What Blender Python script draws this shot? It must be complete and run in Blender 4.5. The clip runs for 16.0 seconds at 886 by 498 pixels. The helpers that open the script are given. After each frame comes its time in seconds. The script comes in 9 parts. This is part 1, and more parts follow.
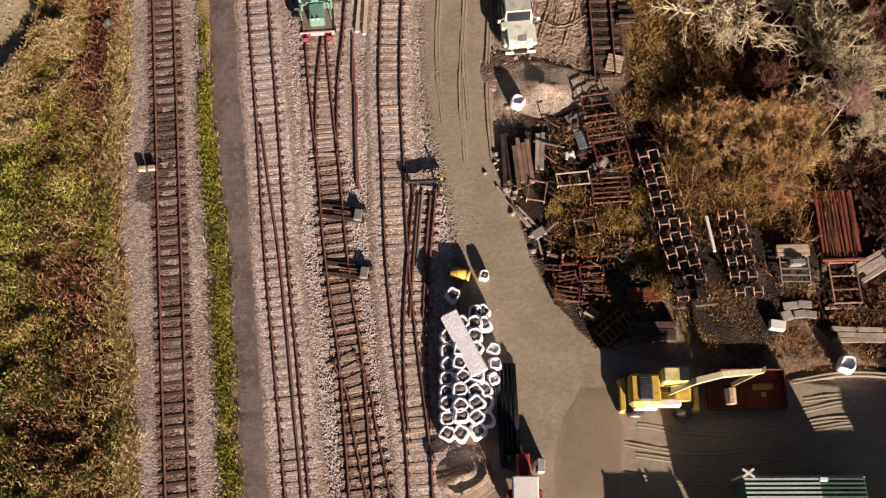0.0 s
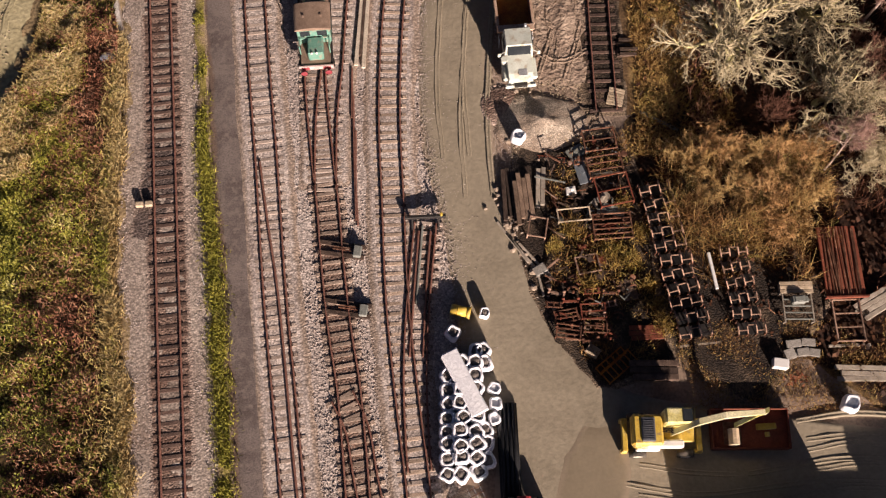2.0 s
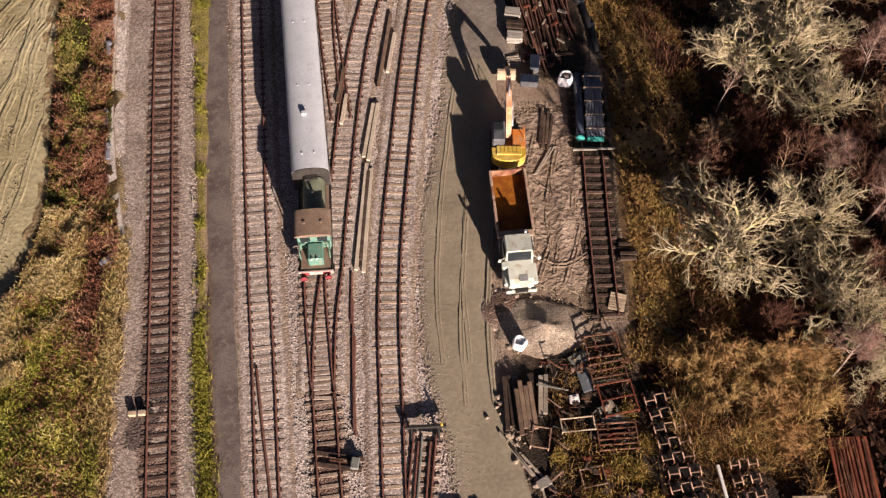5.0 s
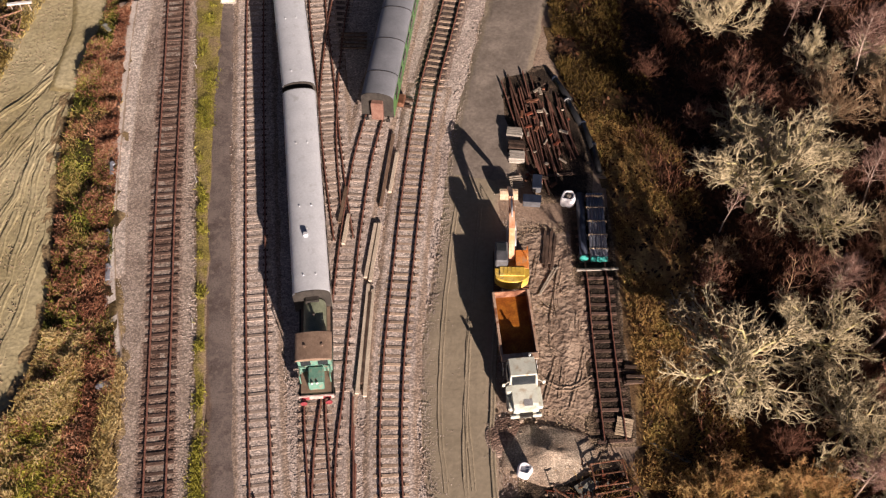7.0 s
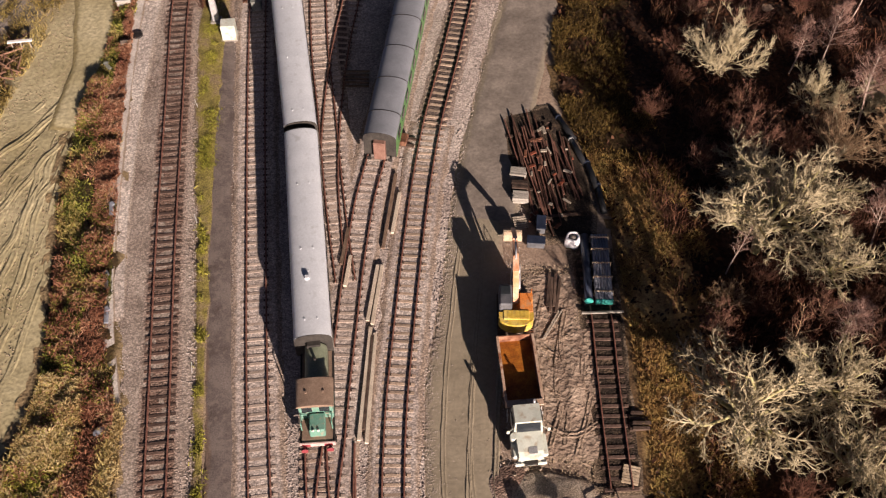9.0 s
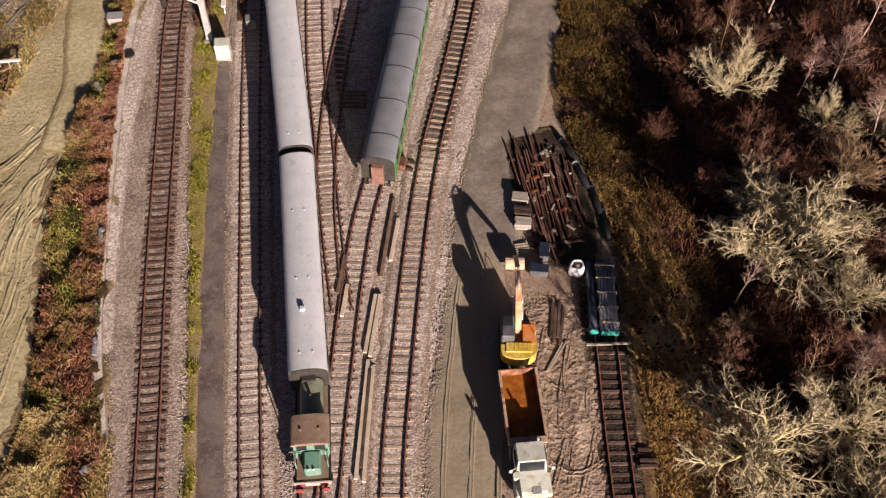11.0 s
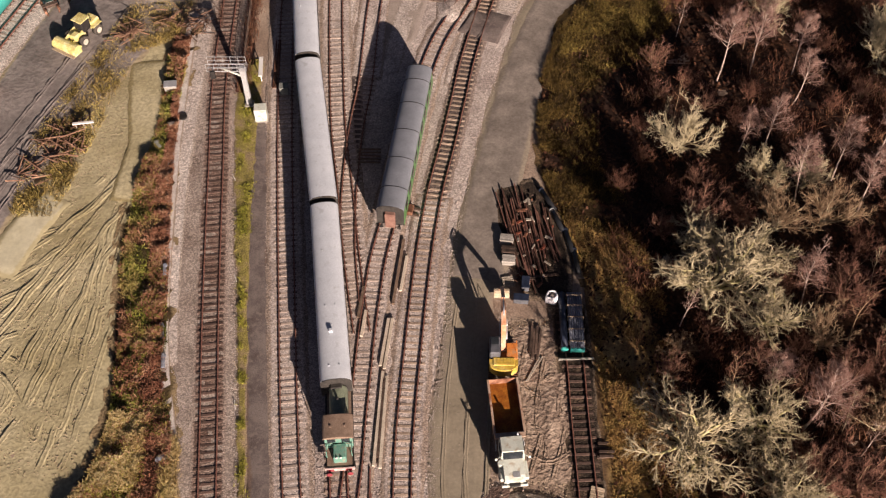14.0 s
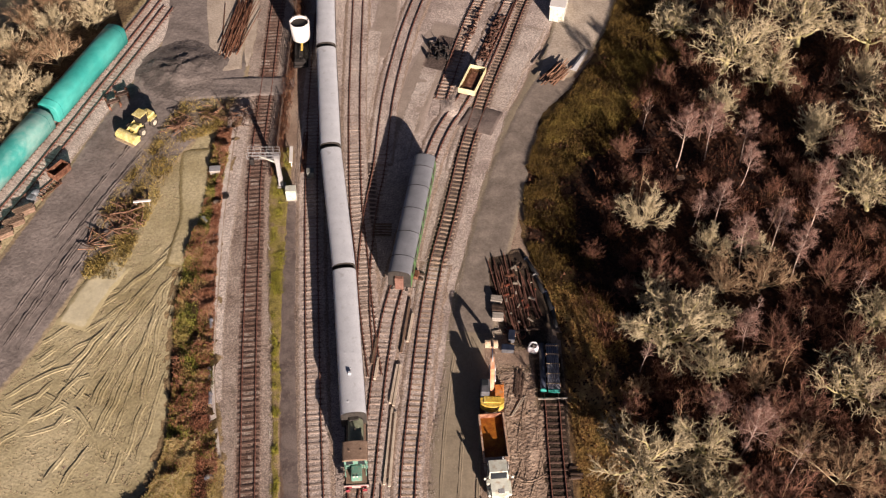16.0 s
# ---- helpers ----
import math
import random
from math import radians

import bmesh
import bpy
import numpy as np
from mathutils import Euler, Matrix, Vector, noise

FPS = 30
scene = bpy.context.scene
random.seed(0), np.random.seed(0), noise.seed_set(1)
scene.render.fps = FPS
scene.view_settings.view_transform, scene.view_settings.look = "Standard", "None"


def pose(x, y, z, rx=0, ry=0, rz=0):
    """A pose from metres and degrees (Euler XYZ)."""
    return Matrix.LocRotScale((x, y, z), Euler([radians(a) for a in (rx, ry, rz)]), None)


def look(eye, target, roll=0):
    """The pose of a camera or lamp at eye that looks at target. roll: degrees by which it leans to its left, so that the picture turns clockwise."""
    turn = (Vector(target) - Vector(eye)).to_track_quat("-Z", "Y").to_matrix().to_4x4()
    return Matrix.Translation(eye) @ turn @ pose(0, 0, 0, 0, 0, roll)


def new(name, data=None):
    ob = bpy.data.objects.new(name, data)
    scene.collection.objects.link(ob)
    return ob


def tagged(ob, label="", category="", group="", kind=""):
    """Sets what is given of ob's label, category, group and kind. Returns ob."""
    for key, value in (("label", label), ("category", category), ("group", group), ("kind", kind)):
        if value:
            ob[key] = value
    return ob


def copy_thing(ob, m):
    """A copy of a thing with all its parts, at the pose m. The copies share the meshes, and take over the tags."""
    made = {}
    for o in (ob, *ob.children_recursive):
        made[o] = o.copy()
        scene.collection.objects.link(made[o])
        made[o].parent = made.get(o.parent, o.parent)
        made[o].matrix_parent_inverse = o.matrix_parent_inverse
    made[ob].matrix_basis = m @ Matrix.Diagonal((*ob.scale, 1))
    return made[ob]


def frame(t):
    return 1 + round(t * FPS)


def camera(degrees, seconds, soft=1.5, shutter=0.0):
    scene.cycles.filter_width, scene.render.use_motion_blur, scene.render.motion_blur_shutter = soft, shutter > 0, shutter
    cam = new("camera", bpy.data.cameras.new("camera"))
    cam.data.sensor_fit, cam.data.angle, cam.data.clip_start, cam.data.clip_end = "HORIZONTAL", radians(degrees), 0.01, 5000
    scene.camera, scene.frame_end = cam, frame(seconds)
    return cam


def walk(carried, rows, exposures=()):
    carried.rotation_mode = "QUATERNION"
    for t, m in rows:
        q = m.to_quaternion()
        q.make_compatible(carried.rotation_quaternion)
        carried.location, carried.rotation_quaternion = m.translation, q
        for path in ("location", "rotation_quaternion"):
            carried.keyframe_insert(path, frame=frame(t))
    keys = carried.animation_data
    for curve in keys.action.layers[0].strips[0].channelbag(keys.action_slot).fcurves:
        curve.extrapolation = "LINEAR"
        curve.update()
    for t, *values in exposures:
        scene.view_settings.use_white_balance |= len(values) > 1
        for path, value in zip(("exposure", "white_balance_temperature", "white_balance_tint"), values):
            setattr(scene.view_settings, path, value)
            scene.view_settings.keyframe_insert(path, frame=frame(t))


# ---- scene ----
cam = camera(46.0, 16.0, soft=1.25)

# a drone that tilts up slowly over a railway yard, then climbs backwards
PATH = [
    (0, pose(-0.32, -8.50, 67.07, 18.96, 0, 0.09) @ pose(0, 0, 0, 0, 0, -0.22)),
    (0.5, pose(-0.35, -8.02, 67.09, 18.97, 0, 0.02) @ pose(0, 0, 0, 0, 0, -0.18)),
    (1, pose(-0.36, -7.53, 67.11, 19.01, 0, -0.04) @ pose(0, 0, 0, 0, 0, -0.13)),
    (1.5, pose(-0.39, -7.01, 67.14, 18.99, 0, -0.09) @ pose(0, 0, 0, 0, 0, -0.07)),
    (2, pose(-0.42, -6.39, 67.15, 19.34, 0, -0.17) @ pose(0, 0, 0, 0, 0, -0.02)),
    (2.5, pose(-0.43, -5.68, 67.21, 20.56, 0, -0.24) @ pose(0, 0, 0, 0, 0, 0.06)),
    (3, pose(-0.47, -5.10, 67.32, 22.14, 0, -0.32) @ pose(0, 0, 0, 0, 0, 0.10)),
    (3.5, pose(-0.49, -4.59, 67.36, 23.58, 0, -0.34) @ pose(0, 0, 0, 0, 0, 0.12)),
    (4, pose(-0.49, -4.05, 67.40, 25.10, 0, -0.32) @ pose(0, 0, 0, 0, 0, 0.12)),
    (6.5, pose(-0.57, -1.74, 67.22, 32.49, 0, -0.24) @ pose(0, 0, 0, 0, 0, -0.04)),
    (7, pose(-0.64, -1.28, 67.33, 33.72, 0, -0.22) @ pose(0, 0, 0, 0, 0, -0.03)),
    (7.5, pose(-0.70, -0.88, 67.36, 34.61, 0, -0.23) @ pose(0, 0, 0, 0, 0, -0.05)),
    (8, pose(-0.77, -0.44, 67.33, 34.79, 0, -0.20) @ pose(0, 0, 0, 0, 0, -0.06)),
    (8.5, pose(-0.80, 0.01, 67.32, 34.89, 0, -0.19) @ pose(0, 0, 0, 0, 0, -0.07)),
    (9, pose(-0.82, 0.51, 67.36, 34.96, 0, -0.16) @ pose(0, 0, 0, 0, 0, -0.08)),
    (11.5, pose(-0.92, 3.54, 66.03, 35.49, 0, -0.31) @ pose(0, 0, 0, 0, 0, 0.05)),
    (12, pose(-0.88, 2.59, 68.00, 35.64, 0, -0.27) @ pose(0, 0, 0, 0, 0, -0.05)),
    (12.5, pose(-0.81, 0.88, 70.87, 35.78, 0, -0.17) @ pose(0, 0, 0, 0, 0, -0.15)),
    (13, pose(-0.70, -1.10, 74.28, 35.89, 0, -0.07) @ pose(0, 0, 0, 0, 0, -0.20)),
    (13.5, pose(-0.64, -3.41, 78.25, 35.95, 0, 0.08) @ pose(0, 0, 0, 0, 0, -0.22)),
    (14, pose(-0.62, -5.84, 82.37, 36.02, 0, 0.08) @ pose(0, 0, 0, 0, 0, -0.21)),
    (14.5, pose(-0.59, -8.50, 86.39, 36.23, 0, 0.05) @ pose(0, 0, 0, 0, 0, -0.22)),
    (15, pose(-0.42, -11.64, 90.26, 36.89, 0, 0.19) @ pose(0, 0, 0, 0, 0, -0.29)),
    (15.5, pose(-0.10, -15.15, 93.98, 38.56, 0, 0.45) @ pose(0, 0, 0, 0, 0, -0.40)),
    (16, pose(0.33, -19.03, 97.62, 40.03, 0, 0.78) @ pose(0, 0, 0, 0, 0, -0.52)),
]
walk(cam, PATH, exposures=[(0, 1.06, 6350, 21), (9, 1.03, 6350, 21), (16, 1.0, 6350, 21)])

# ---- light: low winter sun from behind and to the right ----
SUN_ELEV, SUN_AZ = radians(17.3), radians(157.5)  # azimuth clockwise from +y, where the sun stands
world = bpy.data.worlds.new("sky")
scene.world = world
world.use_nodes = True
wn = world.node_tree.nodes
sky = wn.new("ShaderNodeTexSky")
sky.sky_type, sky.sun_disc = "NISHITA", False
sky.sun_elevation, sky.sun_rotation = SUN_ELEV, SUN_AZ
sky.air_density, sky.dust_density, sky.ozone_density = 0.11, 0.5, 0.0
wn["Background"].inputs["Strength"].default_value = 0.05
world.node_tree.links.new(sky.outputs["Color"], wn["Background"].inputs["Color"])
sun_data = bpy.data.lights.new("sun", "SUN")
sun_data.energy, sun_data.angle, sun_data.color = 5.0, radians(0.6), (1.0, 0.835, 0.65)
sun = new("sun", sun_data)
sun_dir = Vector((math.sin(SUN_AZ) * math.cos(SUN_ELEV), math.cos(SUN_AZ) * math.cos(SUN_ELEV), math.sin(SUN_ELEV)))
sun.matrix_world = look(sun_dir * 200, (0, 0, 0))


# ---- materials ----
def mat(name, cols, scale=1.0, rough=0.85, metal=0.0, bump=0.3, bump_scale=None, fine=(0.7, 1.25), spots=None, per=0.0, detail=6.0, spec=0.3, fade=None, stones=0.0, depth=0.08):
    """A surface of two or three colours mixed by broad noise, with fine grain and relief."""
    m = bpy.data.materials.new(name)
    m.use_nodes = True
    nt = m.node_tree
    n, l = nt.nodes, nt.links
    b = n["Principled BSDF"]
    tc = n.new("ShaderNodeTexCoord")
    src = tc.outputs["Object"]
    n1 = n.new("ShaderNodeTexNoise")
    n1.inputs["Scale"].default_value, n1.inputs["Detail"].default_value = scale, detail
    n1.inputs["Roughness"].default_value = 0.65
    l.new(src, n1.inputs["Vector"])
    ramp = n.new("ShaderNodeValToRGB")
    el = ramp.color_ramp.elements
    el[0].position, el[1].position = 0.36, 0.64
    el[0].color, el[1].color = (*cols[0], 1), (*cols[-1], 1)
    for k, c in enumerate(cols[1:-1]):
        e = el.new(0.36 + 0.28 * (k + 1) / (len(cols) - 1))
        e.color = (*c, 1)
    l.new(n1.outputs["Fac"], ramp.inputs["Fac"])
    col = ramp.outputs["Color"]
    n2 = n.new("ShaderNodeTexNoise")
    n2.inputs["Scale"].default_value, n2.inputs["Detail"].default_value = bump_scale or scale * 14, 4.0
    l.new(src, n2.inputs["Vector"])
    mr = n.new("ShaderNodeMapRange")
    mr.inputs["From Min"].default_value, mr.inputs["From Max"].default_value = 0.3, 0.7
    mr.inputs["To Min"].default_value, mr.inputs["To Max"].default_value = fine
    l.new(n2.outputs["Fac"], mr.inputs["Value"])
    fac = mr.outputs["Result"]
    if per:
        oi = n.new("ShaderNodeObjectInfo")
        pr = n.new("ShaderNodeMapRange")
        pr.inputs["To Min"].default_value, pr.inputs["To Max"].default_value = 1 - per, 1 + per
        l.new(oi.outputs["Random"], pr.inputs["Value"])
        mm = n.new("ShaderNodeMath")
        mm.operation = "MULTIPLY"
        l.new(fac, mm.inputs[0])
        l.new(pr.outputs["Result"], mm.inputs[1])
        fac = mm.outputs[0]
    height = n2.outputs["Fac"]
    if stones:
        vo = n.new("ShaderNodeTexVoronoi")
        vo.inputs["Scale"].default_value = stones
        l.new(src, vo.inputs["Vector"])
        sp = n.new("ShaderNodeSeparateColor")
        l.new(vo.outputs["Color"], sp.inputs["Color"])
        pr2 = n.new("ShaderNodeMapRange")
        pr2.inputs["To Min"].default_value, pr2.inputs["To Max"].default_value = 0.72, 1.32
        l.new(sp.outputs["Red"], pr2.inputs["Value"])
        ed = n.new("ShaderNodeMapRange")
        ed.inputs["From Min"].default_value, ed.inputs["From Max"].default_value = 0.3, 0.75
        ed.inputs["To Min"].default_value, ed.inputs["To Max"].default_value = 1.12, 0.66
        l.new(vo.outputs["Distance"], ed.inputs["Value"])
        height = ed.outputs["Result"]
        for extra in (pr2.outputs["Result"], ed.outputs["Result"]):
            mm = n.new("ShaderNodeMath")
            mm.operation = "MULTIPLY"
            l.new(fac, mm.inputs[0])
            l.new(extra, mm.inputs[1])
            fac = mm.outputs[0]
    mul = n.new("ShaderNodeVectorMath")
    mul.operation = "SCALE"
    l.new(col, mul.inputs[0])
    l.new(fac, mul.inputs["Scale"])
    out = mul.outputs[0]
    if spots:
        sc, size, amount = spots
        n3 = n.new("ShaderNodeTexNoise")
        n3.inputs["Scale"].default_value, n3.inputs["Detail"].default_value = size, 3.0
        l.new(src, n3.inputs["Vector"])
        r3 = n.new("ShaderNodeMapRange")
        r3.inputs["From Min"].default_value, r3.inputs["From Max"].default_value = 1 - amount - 0.08, 1 - amount + 0.08
        l.new(n3.outputs["Fac"], r3.inputs["Value"])
        mx = n.new("ShaderNodeMix")
        mx.data_type = "RGBA"
        l.new(r3.outputs["Result"], mx.inputs["Factor"])
        l.new(out, mx.inputs["A"])
        mx.inputs["B"].default_value = (*sc, 1)
        out = mx.outputs["Result"]
    if fade:
        at = n.new("ShaderNodeAttribute")
        at.attribute_name = "inset"
        n4 = n.new("ShaderNodeTexNoise")
        n4.inputs["Scale"].default_value, n4.inputs["Detail"].default_value, n4.inputs["Roughness"].default_value = 0.9, 8.0, 0.7
        l.new(src, n4.inputs["Vector"])
        ad = n.new("ShaderNodeMath")
        ad.operation = "ADD"
        l.new(at.outputs["Fac"], ad.inputs[0])
        l.new(n4.outputs["Fac"], ad.inputs[1])
        r4 = n.new("ShaderNodeMapRange")
        r4.inputs["From Min"].default_value, r4.inputs["From Max"].default_value = 0.85, 1.15
        l.new(ad.outputs[0], r4.inputs["Value"])
        m4 = n.new("ShaderNodeMix")
        m4.data_type = "RGBA"
        sc4 = n.new("ShaderNodeVectorMath")
        sc4.operation = "SCALE"
        sc4.inputs[0].default_value = fade
        l.new(fac, sc4.inputs["Scale"])
        l.new(r4.outputs["Result"], m4.inputs["Factor"])
        l.new(sc4.outputs[0], m4.inputs["A"])
        l.new(out, m4.inputs["B"])
        out = m4.outputs["Result"]
    l.new(out, b.inputs["Base Color"])
    b.inputs["Roughness"].default_value, b.inputs["Metallic"].default_value = rough, metal
    b.inputs["Specular IOR Level"].default_value = spec
    if bump:
        bp = n.new("ShaderNodeBump")
        bp.inputs["Strength"].default_value, bp.inputs["Distance"].default_value = bump, depth
        l.new(height, bp.inputs["Height"])
        l.new(bp.outputs["Normal"], b.inputs["Normal"])
    return m


M = {}
M["dirt"] = mat("dirt", [(0.21, 0.152, 0.115), (0.30, 0.225, 0.172), (0.38, 0.30, 0.232)], 0.2, bump=0.4, bump_scale=5, fine=(0.72, 1.25))
M["road"] = mat("road_dirt", [(0.245, 0.21, 0.152), (0.30, 0.258, 0.19), (0.27, 0.23, 0.168)], 0.15, bump=0.22, bump_scale=3.5, fine=(0.88, 1.1), depth=0.1, fade=(0.32, 0.255, 0.195))
M["ballast"] = mat("ballast", [(0.35, 0.292, 0.262), (0.475, 0.408, 0.37), (0.575, 0.505, 0.457)], 0.16, bump=0.4, bump_scale=5, fine=(0.75, 1.22), fade=(0.34, 0.265, 0.212), stones=7.5)
M["ballast_main"] = mat("ballast_brown", [(0.25, 0.195, 0.162), (0.345, 0.285, 0.242), (0.42, 0.355, 0.305)], 0.14, bump=0.4, bump_scale=5, fine=(0.75, 1.22), fade=(0.31, 0.24, 0.18), stones=7.5)
M["asphalt"] = mat("worn_asphalt", [(0.105, 0.082, 0.075), (0.15, 0.122, 0.112), (0.20, 0.165, 0.15)], 0.4, bump=0.4, bump_scale=9, fine=(0.72, 1.25), fade=(0.17, 0.12, 0.095), spots=((0.20, 0.163, 0.145), 2.5, 0.4))
M["field"] = mat("field_mud", [(0.31, 0.265, 0.145), (0.41, 0.36, 0.215), (0.50, 0.445, 0.285)], 0.1, bump=0.6, bump_scale=3.4, fine=(0.74, 1.18), fade=(0.29, 0.24, 0.12))
M["lane"] = mat("ash_lane", [(0.165, 0.143, 0.132), (0.225, 0.197, 0.182), (0.285, 0.25, 0.23)], 0.25, bump=0.5, bump_scale=2.6, fine=(0.78, 1.18), depth=0.15, fade=(0.34, 0.28, 0.18))
# litter far below its own tone: the wood's shade is put into the colour
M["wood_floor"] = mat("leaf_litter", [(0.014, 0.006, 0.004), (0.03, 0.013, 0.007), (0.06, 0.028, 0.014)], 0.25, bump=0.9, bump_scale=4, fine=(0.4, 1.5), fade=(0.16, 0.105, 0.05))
M["sleeper_dark"] = mat("creosoted_timber", [(0.085, 0.052, 0.042), (0.15, 0.10, 0.08)], 3, bump=0.4, bump_scale=22, per=0.35)
M["sleeper_tan"] = mat("tan_timber", [(0.33, 0.245, 0.185), (0.46, 0.36, 0.28)], 3, bump=0.4, bump_scale=22, per=0.3)
M["sleeper_brown"] = mat("weathered_timber", [(0.25, 0.185, 0.145), (0.37, 0.29, 0.235)], 3, bump=0.4, bump_scale=22, per=0.35)
M["sleeper_grey"] = mat("concrete_sleeper", [(0.335, 0.265, 0.22), (0.44, 0.365, 0.315)], 3, bump=0.3, bump_scale=22, per=0.25)
M["rail"] = mat("rusty_rail", [(0.16, 0.073, 0.055), (0.27, 0.135, 0.10)], 4, rough=0.7, metal=0.2, bump=0.2)
M["chair"] = mat("rail_chair", [(0.035, 0.025, 0.02), (0.11, 0.08, 0.065)], 6, bump=0.2)
M["roof_silver"] = mat("silver_roof", [(0.50, 0.535, 0.58), (0.58, 0.615, 0.66)], 0.5, rough=0.45, bump=0.05, fine=(0.93, 1.06), spots=((0.43, 0.455, 0.48), 1.5, 0.33))
M["roof_grey"] = mat("grey_roof", [(0.165, 0.18, 0.205), (0.215, 0.23, 0.26)], 0.6, rough=0.55, bump=0.05, fine=(0.92, 1.06))
M["coach_green"] = mat("green_paint", [(0.07, 0.18, 0.06), (0.10, 0.24, 0.08)], 0.8, rough=0.4, bump=0.03)
M["coach_grey"] = mat("dull_grey_paint", [(0.16, 0.145, 0.125), (0.22, 0.20, 0.175)], 0.8, rough=0.45, bump=0.03)
M["black"] = mat("dark_metal", [(0.012, 0.012, 0.012), (0.035, 0.03, 0.028)], 2, rough=0.6, bump=0.1)
M["grass"] = mat("verge_grass", [(0.17, 0.14, 0.045), (0.26, 0.22, 0.06), (0.27, 0.20, 0.12)], 0.7, bump=1.0, bump_scale=9, fine=(0.45, 1.5), fade=(0.25, 0.19, 0.135))
M["bark"] = mat("pale_lichen_bark", [(0.29, 0.242, 0.148), (0.52, 0.45, 0.298)], 1.5, bump=0.3)
M["bark_lichen"] = mat("green_lichen_bark", [(0.27, 0.242, 0.105), (0.52, 0.472, 0.247)], 1.2, bump=0.3)
M["bark_dark"] = mat("brown_bark", [(0.10, 0.043, 0.029), (0.20, 0.095, 0.06)], 1.5, bump=0.3)
M["bark_red"] = mat("red_brown_twigs", [(0.14, 0.063, 0.044), (0.27, 0.14, 0.098)], 1.5, bump=0.3)
M["bark_mid"] = mat("tan_twigs", [(0.215, 0.138, 0.082), (0.37, 0.255, 0.155)], 1.5, bump=0.3)
M["bark_pale"] = mat("straw_twigs", [(0.38, 0.32, 0.20), (0.58, 0.505, 0.34)], 1.5, bump=0.3)
M["bark_gold"] = mat("golden_twigs", [(0.36, 0.22, 0.08), (0.60, 0.44, 0.20)], 1.5, bump=0.2)
M["bark_brier"] = mat("tawny_twigs", [(0.38, 0.21, 0.085), (0.58, 0.37, 0.17)], 1.5, bump=0.2)
M["bark_birch"] = mat("birch_bark", [(0.36, 0.27, 0.225), (0.50, 0.40, 0.345)], 2.0, bump=0.2)
M["twig_birch"] = mat("birch_twigs", [(0.21, 0.12, 0.096), (0.32, 0.20, 0.165)], 1.5, bump=0.2)


# ---- mesh helpers ----
def box(bm, cx, cy, cz, sx, sy, sz, rot=0.0, bevel=0.0, mi=0, tilt=None):
    """A box centred at (cx, cy, cz), turned about z by rot radians, with bevelled edges."""
    m = Matrix.Translation((cx, cy, cz)) @ Matrix.Rotation(rot, 4, "Z")
    if tilt is not None:
        m = m @ tilt
    r = bmesh.ops.create_cube(bm, size=1.0, matrix=m @ Matrix.Diagonal((sx, sy, sz, 1)))
    vs = r["verts"]
    fs = {f for v in vs for f in v.link_faces}
    for f in fs:
        f.material_index = mi
    if bevel:
        es = list({e for v in vs for e in v.link_edges})
        r2 = bmesh.ops.bevel(bm, geom=es, offset=bevel, segments=1, affect="EDGES", profile=0.5)
        for f in r2["faces"]:
            f.material_index = mi
    return vs


def cyl(bm, p, q, r, seg=10, r2=None, mi=0, caps=True):
    """A tapered round bar from p to q."""
    p, q = Vector(p), Vector(q)
    d = q - p
    m = Matrix.Translation((p + q) / 2) @ d.to_track_quat("Z", "Y").to_matrix().to_4x4()
    res = bmesh.ops.create_cone(bm, cap_ends=caps, segments=seg, radius1=r, radius2=r if r2 is None else r2, depth=d.length, matrix=m)
    for f in {f for v in res["verts"] for f in v.link_faces}:
        f.material_index = mi
        f.smooth = seg > 7 and len(f.verts) == 4
    return res["verts"]


def loft(bm, rings, closed=True, caps=True, mi=0, smooth=True):
    """Faces between successive rings of points."""
    vr = [[bm.verts.new(p) for p in ring] for ring in rings]
    n = len(vr[0])
    for a, b in zip(vr, vr[1:]):
        for k in range(n if closed else n - 1):
            f = bm.faces.new((a[k], a[(k + 1) % n], b[(k + 1) % n], b[k]))
            f.material_index, f.smooth = mi, smooth
    if caps and closed:
        for ring, flip in ((vr[0], True), (vr[-1], False)):
            f = bm.faces.new(list(reversed(ring)) if flip else ring)
            f.material_index = mi
    return vr


def mesh_of(name, bm, mats):
    bmesh.ops.recalc_face_normals(bm, faces=bm.faces)
    me = bpy.data.meshes.new(name)
    bm.to_mesh(me)
    bm.free()
    for m in mats if isinstance(mats, (list, tuple)) else [mats]:
        me.materials.append(m)
    return me


def part(name, bm, mats, parent, label=""):
    ob = new(name, mesh_of(name, bm, mats))
    ob.parent = parent
    if label:
        ob["label"] = label
    return ob


def thing(name, label, category, at=(0, 0, 0), rz=0.0, group="", kind=""):
    """The empty at a thing's base that carries its parts."""
    ob = new(name)
    ob.empty_display_size = 0.3
    ob.matrix_world = pose(at[0], at[1], at[2], 0, 0, rz)
    return tagged(ob, label, category, group, kind)


def single(name, bm, mats, label, category, at=(0, 0, 0), rz=0.0, group="", kind=""):
    ob = new(name, mesh_of(name, bm, mats))
    ob.matrix_world = pose(at[0], at[1], at[2], 0, 0, rz)
    return tagged(ob, label, category, group, kind)


